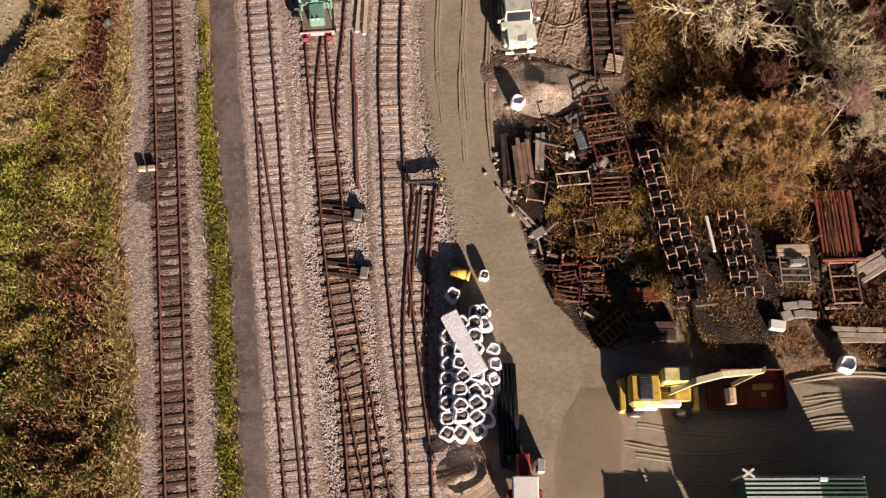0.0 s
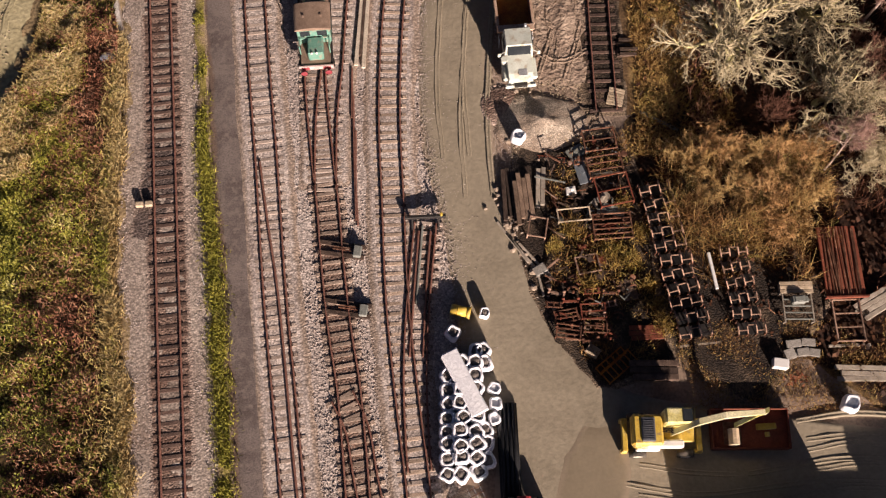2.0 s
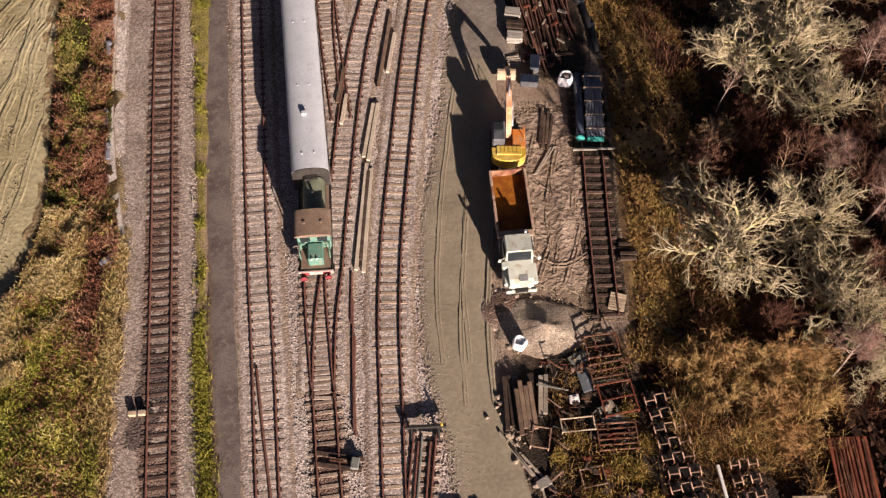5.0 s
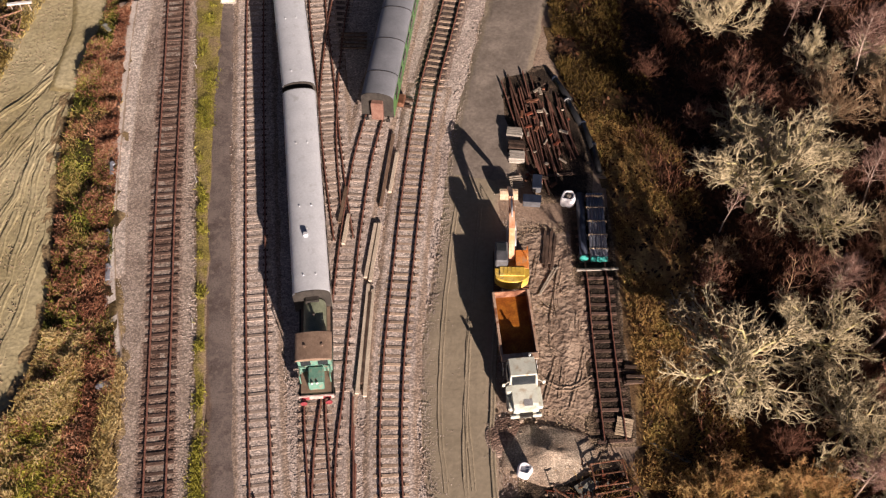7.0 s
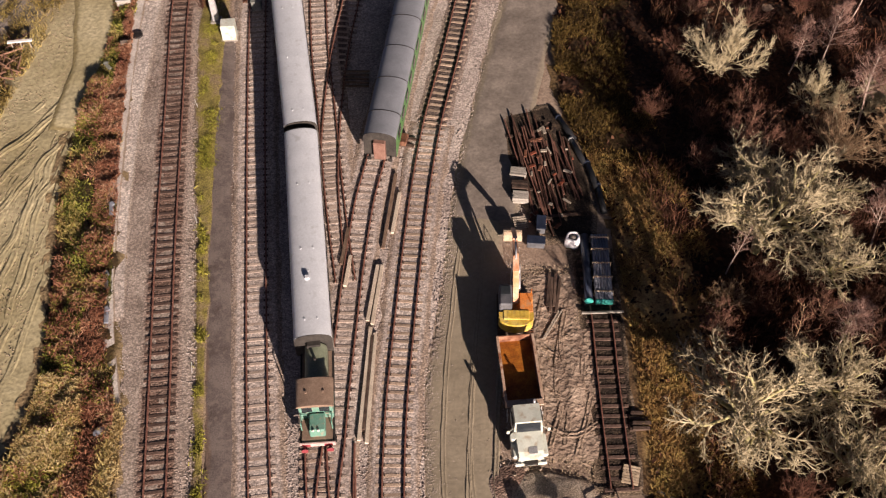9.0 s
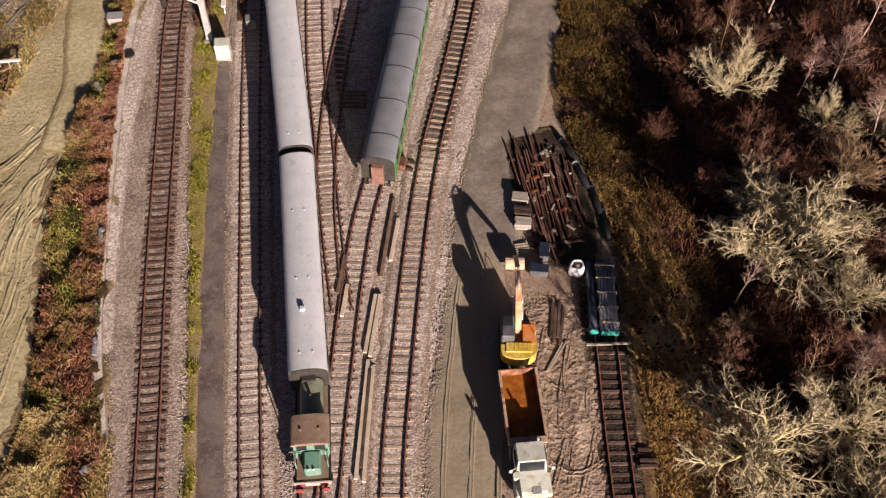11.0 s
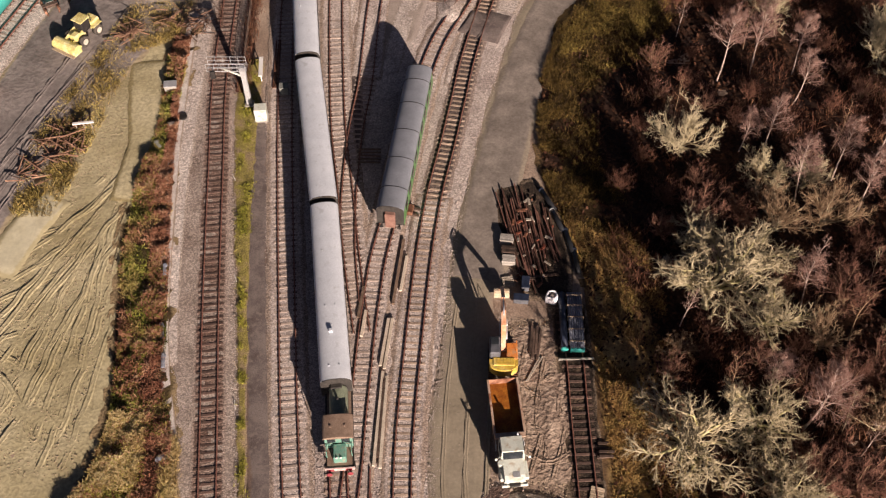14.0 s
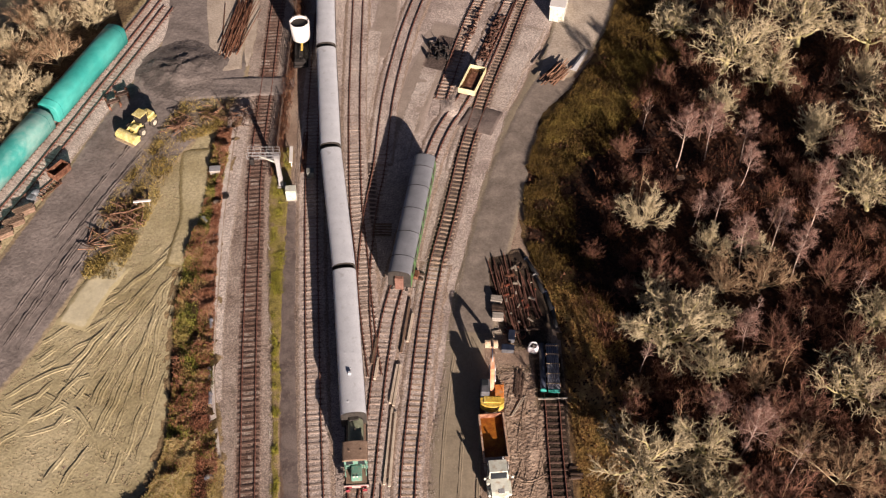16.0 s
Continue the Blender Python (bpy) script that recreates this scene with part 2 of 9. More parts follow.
def smooth_line(pts, step):
    """Points at even steps along a rounded line through pts (x, y)."""
    p = np.array(pts, float)
    p = np.vstack([2 * p[0] - p[1], p, 2 * p[-1] - p[-2]])
    out = []
    for k in range(1, len(p) - 2):
        a, b, c, d = p[k - 1 : k + 3]
        for t in np.linspace(0, 1, 24, endpoint=False):
            out.append(0.5 * (2 * b + (c - a) * t + (2 * a - 5 * b + 4 * c - d) * t * t + (3 * b - a - 3 * c + d) * t**3))
    out.append(p[-2])
    out = np.array(out)
    s = np.r_[0, np.cumsum(np.linalg.norm(np.diff(out, axis=0), axis=1))]
    q = np.arange(0, s[-1], step)
    return np.stack([np.interp(q, s, out[:, 0]), np.interp(q, s, out[:, 1])], 1)


def wave(x, y, f, seed=0.0):
    return noise.noise(Vector((x * f + seed * 7.3, y * f - seed * 3.1, seed)))


def inset_layer(me, values):
    """How far each vertex lies inside its sheet's edge: 0 at the edge, 1 inside."""
    me.attributes.new("inset", "FLOAT", "POINT").data.foreach_set("value", np.array(values, np.float32))


def strip(name, rows, z, material, label, category, step=0.6, across=10, rough_edge=0.3, relief=0.05, crown=0.0, freq=0.5, lip=0.12):
    """A sheet of ground that runs along y: rows of (y, left x, right x). Its edges wander and dip under the ground."""
    r = np.array(rows, float)
    ys = np.arange(r[0, 0], r[-1, 0] + step, step)
    s = np.linspace(0, 1, 5)
    ker = np.ones(5) / 5
    xl, xr = np.interp(ys, r[:, 0], r[:, 1]), np.interp(ys, r[:, 0], r[:, 2])
    if len(ys) > 9:
        xl, xr = (np.convolve(np.pad(v, 2, mode="edge"), ker, "valid") for v in (xl, xr))
    verts, faces, inset = [], [], []
    blend = min(1.3, 0.4 * float(np.mean(xr - xl)))
    for y, a, b in zip(ys, xl, xr):
        a += rough_edge * (wave(a, y, 0.25, 1) + 0.4 * wave(a, y, 1.6, 2)) - 0.5 * blend
        b += rough_edge * (wave(b, y, 0.25, 3) + 0.4 * wave(b, y, 1.6, 4)) + 0.5 * blend
        q = min(0.3, blend / (b - a))
        us = [0, q / 2, q] + [q + (1 - 2 * q) * k / (across - 4) for k in range(1, across - 4)] + [1 - q, 1 - q / 2, 1]
        for k, u in enumerate(us):
            x = a + (b - a) * u
            edge = 1 - min(1, min(u, 1 - u) / q)
            inset.append(1 - edge)
            verts.append((x, y, z - lip * edge + relief * wave(x, y, freq, 5) + 0.4 * relief * wave(x, y, freq * 4, 6) + crown * 4 * u * (1 - u)))
    w = across + 1
    for j in range(len(ys) - 1):
        for k in range(across):
            i = j * w + k
            faces.append((i, i + 1, i + w + 1, i + w))
    me = bpy.data.meshes.new(name)
    me.from_pydata(verts, [], faces)
    for p in me.polygons:
        p.use_smooth = True
    inset_layer(me, inset)
    me.materials.append(material)
    return tagged(new(name, me), label, category, kind="structure")


# ---- ground ----
def ground_sheet():
    """One sheet to the horizon, finer and uneven where the yard lies."""
    xs = np.r_[-2500, -900, -300, np.arange(-120, 121, 1.5), 300, 900, 2500]
    ys = np.r_[-2500, -900, -200, np.arange(-40, 181, 1.5), 400, 900, 2500]
    verts = [(x, y, -0.02 + (0.07 * wave(x, y, 0.35) + 0.03 * wave(x, y, 1.3, 2) if -125 < x < 125 and -45 < y < 185 else 0)) for y in ys for x in xs]
    w = len(xs)
    faces = [(j * w + k, j * w + k + 1, j * w + w + k + 1, j * w + w + k) for j in range(len(ys) - 1) for k in range(w - 1)]
    me = bpy.data.meshes.new("ground")
    me.from_pydata(verts, [], faces)
    for p in me.polygons:
        p.use_smooth = True
    me.materials.append(M["dirt"])
    return tagged(new("ground", me), "bare brown earth and trodden mud of the yard", "ground", kind="structure")


ground_sheet()
strip("ballast_yard", [(-30, -8.2, 2), (-2, -11.3, 0.6), (6, -12.1, 0.2), (14, -13.0, 0.4), (19, -13.9, -0.2), (22, -14.3, -1.2), (27, -14.9, -2.0), (34, -15.7, -2.2), (40, -16.4, -1.3),
      (47, -17.3, -0.4), (54, -18.1, 0.2), (64, -19.0, 2.2), (75, -20.0, 4.6), (88, -20.6, 8.2), (104, -21, 14), (130, -22, 24)], 0.08, M["ballast"],
      "grey-brown crushed stone ballast under the sidings", "ballast", across=26, relief=0.05)
strip("ballast_main_line", [(-30, -17.0, -11.0), (-2, -19.7, -14.0), (5, -20.8, -14.8), (16, -22.4, -16.1), (25, -23.2, -17.3), (34, -24.0, -18.3), (46, -26.2, -19.9), (61, -27.9, -21.9),
      (75, -29.4, -23.0), (95, -29.6, -23.3), (130, -30, -23.8)], 0.07, M["ballast_main"], "brown-stained ballast shoulder of the main line", "ballast", across=14, relief=0.04, crown=0.06)
strip("asphalt_path", [(-30, -10.5, -8.3), (-2, -12.8, -11.2), (4.5, -13.5, -11.9), (12, -14.6, -12.7), (20, -15.7, -13.8), (27, -16.6, -14.9), (34, -17.4, -15.6), (38, -18.0, -16.2), (54, -19.9, -18.0),
      (62, -20.8, -18.7), (72, -21.8, -19.6)], 0.13, M["asphalt"], "worn dark asphalt path between the tracks", "path", across=8, rough_edge=0.25, relief=0.02)
strip("grass_verge", [(-30, -11.3, -10.5), (-2, -13.95, -13.4), (14, -15.9, -15.3), (25, -17.4, -17.0), (34, -18.3, -17.8), (46, -19.8, -18.9), (55, -21.0, -19.6), (62, -21.9, -20.0), (72, -22.9, -20.6), (80, -23.2, -21)], 0.17,
      M["grass"], "mossy yellow-green grass strip beside the path", "grass", across=8, rough_edge=0.35, relief=0.08, freq=1.5)
strip("dirt_road", [(-6, 3, 34), (2, 3.4, 34), (4.5, 3.4, 34), (6.5, 2.6, 11.0), (9, 1.5, 9.0), (11.5, 1.2, 7.2), (16, 0.1, 5.3), (20, -0.5, 3.6), (24, -1.5, 2.9), (27, -2.0, 2.6), (34, -2.2, 2.7), (40, -1.2, 3.3), (47, -0.4, 3.8),
      (54, 0.2, 4.4), (64, 2.3, 6.4), (75, 4.6, 9.1), (88, 8.2, 14.3), (104, 15.5, 20.5), (130, 26, 34)], 0.10, M["road"], "compacted grey-brown dirt haul road with tyre marks", "road", across=20, rough_edge=0.4, relief=0.03)
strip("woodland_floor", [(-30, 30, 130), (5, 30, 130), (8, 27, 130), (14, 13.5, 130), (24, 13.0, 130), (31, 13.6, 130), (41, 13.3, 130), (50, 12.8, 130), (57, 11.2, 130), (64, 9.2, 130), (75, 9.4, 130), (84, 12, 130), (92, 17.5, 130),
      (100, 21.5, 130), (130, 30, 130), (180, 40, 130)], 0.10, M["wood_floor"], "brown leaf litter under the trees, darkened for their shade", "woodland floor", step=1.0, across=90, rough_edge=0.5, relief=0.18, freq=0.3)
strip("muddy_field", [(-30, -130, -34), (28, -130, -31), (36, -130, -29.8), (44, -130, -30.5), (52, -130, -31.8), (61, -130, -32.2), (70, -130, -32), (78, -130, -31.6), (180, -130, -31)], 0.06, M["field"],
      "ochre field of churned earth with vehicle tracks", "field", step=0.8, across=110, rough_edge=0.4, relief=0.13, freq=0.9)


# ---- tracks ----
def rail_mesh(line, off, name):
    """A rail swept along a line, set off to one side: foot, web and head."""
    d = np.gradient(line, axis=0)
    d /= np.linalg.norm(d, axis=1)[:, None]
    nrm = np.stack([d[:, 1], -d[:, 0]], 1)
    prof = [(-0.065, 0.0), (0.065, 0.0), (0.065, 0.015), (0.02, 0.035), (0.02, 0.09), (0.036, 0.10), (0.036, 0.14), (-0.036, 0.14), (-0.036, 0.10), (-0.02, 0.09), (-0.02, 0.035), (-0.065, 0.015)]
    bm = bmesh.new()
    rings = [[(p[0] + n_[0] * (off + a), p[1] + n_[1] * (off + a), h) for a, h in prof] for p, n_ in zip(line, nrm)]
    loft(bm, rings, smooth=False)
    return mesh_of(name, bm, M["rail"])


def sleeper_mesh(name, material, chairs=True, width=0.25, length=2.4):
    bm = bmesh.new()
    box(bm, 0, 0, 0.0, length, width, 0.16, bevel=0.012)
    if chairs:
        for sx in (-0.75, 0.75):
            for e in (-0.12, 0.12):
                box(bm, sx + e, 0, 0.10, 0.10, 0.17, 0.06, mi=1)
    return mesh_of(name, bm, [material, M["chair"]])


SLEEPERS = {k: sleeper_mesh("sleeper", M["sleeper_" + k]) for k in ("dark", "brown", "grey", "tan")}


def track(pts, kind, label, spacing=0.7, z=0.10, buried=None):
    t = thing("railway_track", label, "railway track", group="railway tracks")
    line = smooth_line(pts, 0.8)
    for off in (-0.75, 0.75):
        ob = new("rail", rail_mesh(line, off, "rail"))
        ob.location.z = z + 0.10
        ob.parent = t
    sl = smooth_line(pts, spacing)
    dirs = np.gradient(sl, axis=0)
    for k, (p, d) in enumerate(zip(sl, dirs)):
        jit = random.uniform(-0.02, 0.02)
        low = 0.0 if buried is None else 0.05 * min(1, max(0, (p[1] - buried) / 6)) * random.uniform(0.5, 1.3)
        m = pose(p[0] + random.uniform(-0.04, 0.04), p[1], z - 0.005 - low + random.uniform(-0.02, 0.012), 0, 0, math.degrees(math.atan2(d[1], d[0]) - math.pi / 2 + jit))
        ob = new("sleeper", SLEEPERS[kind])
        ob.matrix_world = m
        ob.parent = t
    return t


LINE_A = [(-14.4, -24), (-17.1, -1.2), (-18.9, 15), (-20.9, 33.5), (-22.5, 47.6), (-24.1, 64), (-25.3, 77), (-25.8, 95), (-26.3, 111), (-26.4, 135)]
LINE_B = [(-7.5, -18), (-9.6, -1.2), (-10.6, 6.4), (-11.7, 14.6), (-12.7, 23.6), (-13.6, 31), (-14.6, 40), (-15.4, 48), (-16.4, 58), (-17.5, 70), (-18.6, 85), (-19.6, 110)]
LINE_CL = [(-4.2, -16), (-5.5, -2), (-6.4, 6.7), (-7.2, 11.4), (-7.8, 15.8), (-8.3, 20.4), (-8.8, 24), (-9.5, 30), (-9.9, 37.2), (-12.3, 57), (-15.4, 77), (-17.6, 97), (-19.2, 118), (-20, 135)]
LINE_CR = [(-8.5, 21.5), (-8.6, 27), (-8.35, 31), (-8.2, 35.4), (-7.95, 40), (-7.7, 44.7), (-7.4, 48.5), (-7.0, 52.5), (-6.2, 57), (-4.7, 66), (-3.1, 75.6), (-1.2, 83), (2.2, 91), (5.8, 102), (9, 112)]
LINE_D = [(-1.0, -16), (-1.8, -1.2), (-2.1, 2.3), (-2.5, 5.2), (-3.1, 10.2), (-3.5, 14.5), (-3.8, 20.4), (-4.1, 26), (-4.15, 30), (-4.05, 34), (-3.8, 38), (-3.4, 43.5), (-3.0, 48.5), (-2.4, 54.5), (-1.5, 61), (-0.2, 67.5),
          (1.0, 74), (2.3, 81), (5.3, 93), (7.9, 101.7), (11, 112.5), (17, 130)]
LINE_E = [(-1.55, 19.0), (-1.85, 15.4), (-2.1, 12), (-2.2, 8.2), (-2.05, 4.5), (-1.8, 1.5)]
LINE_F = [(11.35, 27.6), (11.3, 30), (11.2, 36), (11.2, 41.2), (10.9, 48)]
LINE_K = [(-8.2, 44.5), (-9.4, 52), (-10.7, 62), (-11.8, 70), (-12.6, 80), (-13.3, 92), (-14, 112), (-14.6, 130)]
LINE_G = [(-6.9, 7), (-5.9, 4.9), (-5.3, 1.9), (-4.6, -1.2), (-3.0, -8)]
track(LINE_A, "dark", "main line of dark rusty rails on creosoted timber sleepers", 0.72)
track(LINE_B, "grey", "siding of rusty rails on pale sleepers beside the asphalt path", 0.68)
track(LINE_CL, "brown", "siding of rusty rails on brown timber sleepers under the coaches", 0.72)
track(LINE_CR, "grey", "curved siding of rusty rails leading to the green coach", 0.72)
track(LINE_D, "tan", "curved outer siding of rusty rails beside the dirt road", 0.70)
track(LINE_E, "grey", "short stub of rusty track ending beside the road", 0.70)
track(LINE_F, "dark", "isolated length of rusty track lying beside the wood", 0.78)
track(LINE_K, "grey", "siding of rusty rails between the coaches", 0.72, buried=84)
track(LINE_G, "brown", "diverging rusty rails of a turnout", 0.75)


# ---- coaches ----
def coach(at, rz, roof_mat, side_mat, label, length=19.35, ribs=(), vents=True, gangway=None, hatches=()):
    """A railway coach along +y from its base: body, roof, windows, underframe and bogies."""
    t = thing("railway_coach", label, "railway coach", at, rz, "coaches in the yard")
    bm = bmesh.new()
    L2 = length / 2
    side = [(-1.36, 1.0), (-1.38, 1.6), (-1.36, 2.4), (-1.30, 3.05)]
    ring = [(-x_, z_) for x_, z_ in side] + [(x_, z_) for x_, z_ in reversed(side)]
    loft(bm, [[(x_, y_, z_) for x_, z_ in ring] for y_ in (-L2, L2)], smooth=False)
    part("body", bm, side_mat, t)
    bm = bmesh.new()
    arc = [(-1.36 * math.cos(a), 3.05 + 0.72 * math.sin(a) ** 0.8) for a in np.linspace(0.0, math.pi, 17)]
    loft(bm, [[(x_, y_, z_) for x_, z_ in arc] for y_ in np.r_[-L2 - 0.04, -L2 + 0.02, np.linspace(-L2 + 0.3, L2 - 0.3, 9), L2 - 0.02, L2 + 0.04]], smooth=True)
    roof = part("roof", bm, roof_mat, t)
    if vents:
        for k, y_ in enumerate(np.linspace(-L2 + 1.3, L2 - 1.6, 9)):
            for sx in ((-0.45, 0.45) if k % 3 == 0 else (0.05,)):
                bm = bmesh.new()
                cyl(bm, (sx, y_, 3.70), (sx, y_, 3.795), 0.06, 8, 0.05)
                part("vent", bm, roof_mat, roof)
    for x_, y_ in hatches:
        bm = bmesh.new()
        box(bm, x_, y_, 3.86, 0.36, 0.32, 0.3, bevel=0.03)
        part("roof_hatch", bm, roof_mat, roof, "small raised roof hatch")
    for y_ in ribs:
        bm = bmesh.new()
        loft(bm, [[(x_ * 1.01, yy, z_ + 0.02) for x_, z_ in arc] for yy in (y_ - 0.03, y_ + 0.03)], smooth=True)
        part("rib", bm, M["black"], roof)
    for sx in (-1, 1):
        for y_ in np.linspace(-L2 + 1.6, L2 - 1.6, 9):
            bm = bmesh.new()
            box(bm, sx * 1.37, y_, 2.35, 0.06, 1.2, 0.75, bevel=0.02)
            part("window", bm, M["glass"], t)
    bm = bmesh.new()
    box(bm, 0, 0, 0.9, 2.3, length - 0.4, 0.22)
    for y_ in (-2, 1.5):
        box(bm, 0.3, y_, 0.6, 1.6, 1.4, 0.5, bevel=0.04)
    part("underframe", bm, M["black"], t)
    for y_ in (-L2 + 3, L2 - 3):
        bm = bmesh.new()
        box(bm, 0, y_, 0.62, 2.1, 3.0, 0.25, bevel=0.04)
        for wy in (-1.2, 1.2):
            for sx in (-0.75, 0.75):
                cyl(bm, (sx - 0.07, y_ + wy, 0.72), (sx + 0.07, y_ + wy, 0.72), 0.46, 16)
        part("bogie", bm, M["black"], t)
    for y_ in (-L2 - 0.25, L2 + 0.25):
        bm = bmesh.new()
        box(bm, 0, y_, 1.95, 1.0, 0.5, 2.0, bevel=0.06)
        part("gangway", bm, gangway or M["gangway_black"], t)
        bm = bmesh.new()
        ye = math.copysign(L2 + 0.045, y_)
        loft(bm, [[(x_ * 0.995, yy, z_ + 0.012) for x_, z_ in [(1.36, 1.0)] + arc[::-1] + [(-1.36, 1.0)]] for yy in (ye, ye + math.copysign(0.03, y_))], smooth=False)
        part("end_wall", bm, M["gangway_black"], t)
        for sx in (-0.87, 0.87):
            bm = bmesh.new()
            s_ = math.copysign(1, y_)
            cyl(bm, (sx, y_ - 0.25 * s_, 1.05), (sx, y_ + 0.2 * s_, 1.05), 0.09, 8)
            cyl(bm, (sx, y_ + 0.2 * s_, 1.05), (sx, y_ + 0.27 * s_, 1.05), 0.2, 12)
            part("buffer", bm, M["black"], t)
    return t


M["glass"] = mat("dark_window", [(0.02, 0.025, 0.03), (0.035, 0.04, 0.045)], 1, rough=0.12, bump=0)
M["gangway"] = mat("rusty_gangway", [(0.16, 0.08, 0.06), (0.24, 0.14, 0.11)], 2, rough=0.8)
# near black, to keep the gaps between the coaches dark
M["gangway_black"] = mat("black_gangway", [(0.02, 0.018, 0.017), (0.05, 0.045, 0.04)], 2, rough=0.8)


def between(a, b):
    """Middle and heading of a coach whose ends stand at a and b."""
    return ((a[0] + b[0]) / 2, (a[1] + b[1]) / 2, 0.09), math.degrees(math.atan2(b[1] - a[1], b[0] - a[0])) - 90


CENTRES = [(-9.9, 37.3), (-12.25, 57.2), (-15.35, 77.2), (-17.5, 97.4), (-19.3, 117.6)]
for a, b in zip(CENTRES, CENTRES[1:]):
    p, r = between(a, b)
    coach(p, r, M["roof_silver"], M["coach_grey"], "coach with a ventilated silver-grey roof in a parked rake", hatches=((-0.1, -4.9),) if a == CENTRES[0] else ())
p, r = between((-5.85, 56.0), (-3.1, 75.9))
coach(p, r, M["roof_grey"], M["coach_green"], "green coach with a ribbed slate-grey roof, parked alone", ribs=(-7.2, -3.4, 0.4, 4.2, 7.6), vents=False, gangway=M["gangway"])


# ---- plants ----
def leaf_mat(name, cols, rough=0.75):
    """Leaves whose colour varies from one to the next and in broad patches."""
    m = bpy.data.materials.new(name)
    m.use_nodes = True
    n, l = m.node_tree.nodes, m.node_tree.links
    b = n["Principled BSDF"]
    geo = n.new("ShaderNodeNewGeometry")
    tc = n.new("ShaderNodeTexCoord")
    nz = n.new("ShaderNodeTexNoise")
    nz.inputs["Scale"].default_value, nz.inputs["Detail"].default_value = 0.45, 4.0
    l.new(tc.outputs["Object"], nz.inputs["Vector"])
    add = n.new("ShaderNodeMath")
    add.operation = "MULTIPLY_ADD"
    l.new(geo.outputs["Random Per Island"], add.inputs[0])
    add.inputs[1].default_value = 0.55
    l.new(nz.outputs["Fac"], add.inputs[2])
    sub = n.new("ShaderNodeMath")
    sub.operation = "SUBTRACT"
    l.new(add.outputs[0], sub.inputs[0])
    sub.inputs[1].default_value = 0.28
    ramp = n.new("ShaderNodeValToRGB")
    el = ramp.color_ramp.elements
    el[0].position, el[1].position = 0.2, 0.85
    el[0].color, el[1].color = (*cols[0], 1), (*cols[-1], 1)
    for k, c in enumerate(cols[1:-1]):
        e = el.new(0.2 + 0.65 * (k + 1) / (len(cols) - 1))
        e.color = (*c, 1)
    l.new(sub.outputs[0], ramp.inputs["Fac"])
    l.new(ramp.outputs["Color"], b.inputs["Base Color"])
    b.inputs["Roughness"].default_value = rough
    b.inputs["Specular IOR Level"].default_value = 0.2
    return m


M["bramble"] = leaf_mat("bramble_leaves", [(0.025, 0.029, 0.006), (0.085, 0.095, 0.013), (0.20, 0.205, 0.03), (0.42, 0.39, 0.11)])
M["moss_bank"] = leaf_mat("yellow_green_moss", [(0.08, 0.085, 0.013), (0.25, 0.25, 0.032), (0.46, 0.43, 0.075), (0.64, 0.59, 0.24)])
M["soil_bank"] = mat("bank_soil", [(0.02, 0.012, 0.006), (0.05, 0.032, 0.013), (0.10, 0.07, 0.026)], 0.5, bump=1.0, bump_scale=5, fine=(0.5, 1.4), fade=(0.27, 0.2, 0.11))
M["bracken"] = leaf_mat("dead_bracken", [(0.09, 0.032, 0.019), (0.22, 0.09, 0.052), (0.34, 0.17, 0.10), (0.46, 0.30, 0.20)])
M["dry_grass"] = leaf_mat("dry_grass", [(0.16, 0.115, 0.035), (0.34, 0.255, 0.085), (0.48, 0.38, 0.16), (0.40, 0.36, 0.10)])
M["wood_grass"] = leaf_mat("woodland_grass", [(0.11, 0.058, 0.022), (0.26, 0.15, 0.052), (0.42, 0.28, 0.10), (0.36, 0.29, 0.08)])
M["moss_grass"] = leaf_mat("short_verge_grass", [(0.11, 0.11, 0.02), (0.27, 0.26, 0.035), (0.45, 0.41, 0.08)])
M["thicket"] = leaf_mat("tan_brushwood", [(0.10, 0.045, 0.016), (0.23, 0.12, 0.042), (0.40, 0.27, 0.10), (0.22, 0.195, 0.055)])
M["brush"] = leaf_mat("red_brown_brush", [(0.035, 0.012, 0.008), (0.08, 0.031, 0.018), (0.135, 0.062, 0.035), (0.21, 0.115, 0.06)])
# darker copy of the woodland grass: the slope's shade is in its colour
M["slope_bracken"] = leaf_mat("shaded_olive_grass", [(0.02, 0.011, 0.004), (0.056, 0.034, 0.009), (0.125, 0.083, 0.02), (0.18, 0.12, 0.034)])
M["gold_weed"] = leaf_mat("golden_weeds", [(0.12, 0.07, 0.018), (0.25, 0.16, 0.04), (0.40, 0.28, 0.08), (0.26, 0.23, 0.05)])
M["olive"] = leaf_mat("olive_scrub", [(0.05, 0.032, 0.01), (0.14, 0.10, 0.026), (0.28, 0.22, 0.06), (0.36, 0.25, 0.10)])
M["straw"] = leaf_mat("straw_fringe", [(0.30, 0.21, 0.085), (0.48, 0.37, 0.17), (0.62, 0.52, 0.28)])
M["gold_grass"] = leaf_mat("golden_grass", [(0.07, 0.046, 0.012), (0.15, 0.105, 0.025), (0.28, 0.21, 0.055)])
M["bracken_slope"] = mat("golden_bracken_slope", [(0.025, 0.014, 0.006), (0.06, 0.036, 0.012), (0.12, 0.082, 0.024)], 0.14, bump=1.0, bump_scale=5, fine=(0.5, 1.4), fade=(0.07, 0.042, 0.018))
M["dry_bank"] = mat("dry_grass_bank", [(0.17, 0.10, 0.045), (0.30, 0.19, 0.08), (0.42, 0.30, 0.12)], 0.35, bump=0.7, bump_scale=6, fine=(0.6, 1.3), fade=(0.16, 0.10, 0.05))
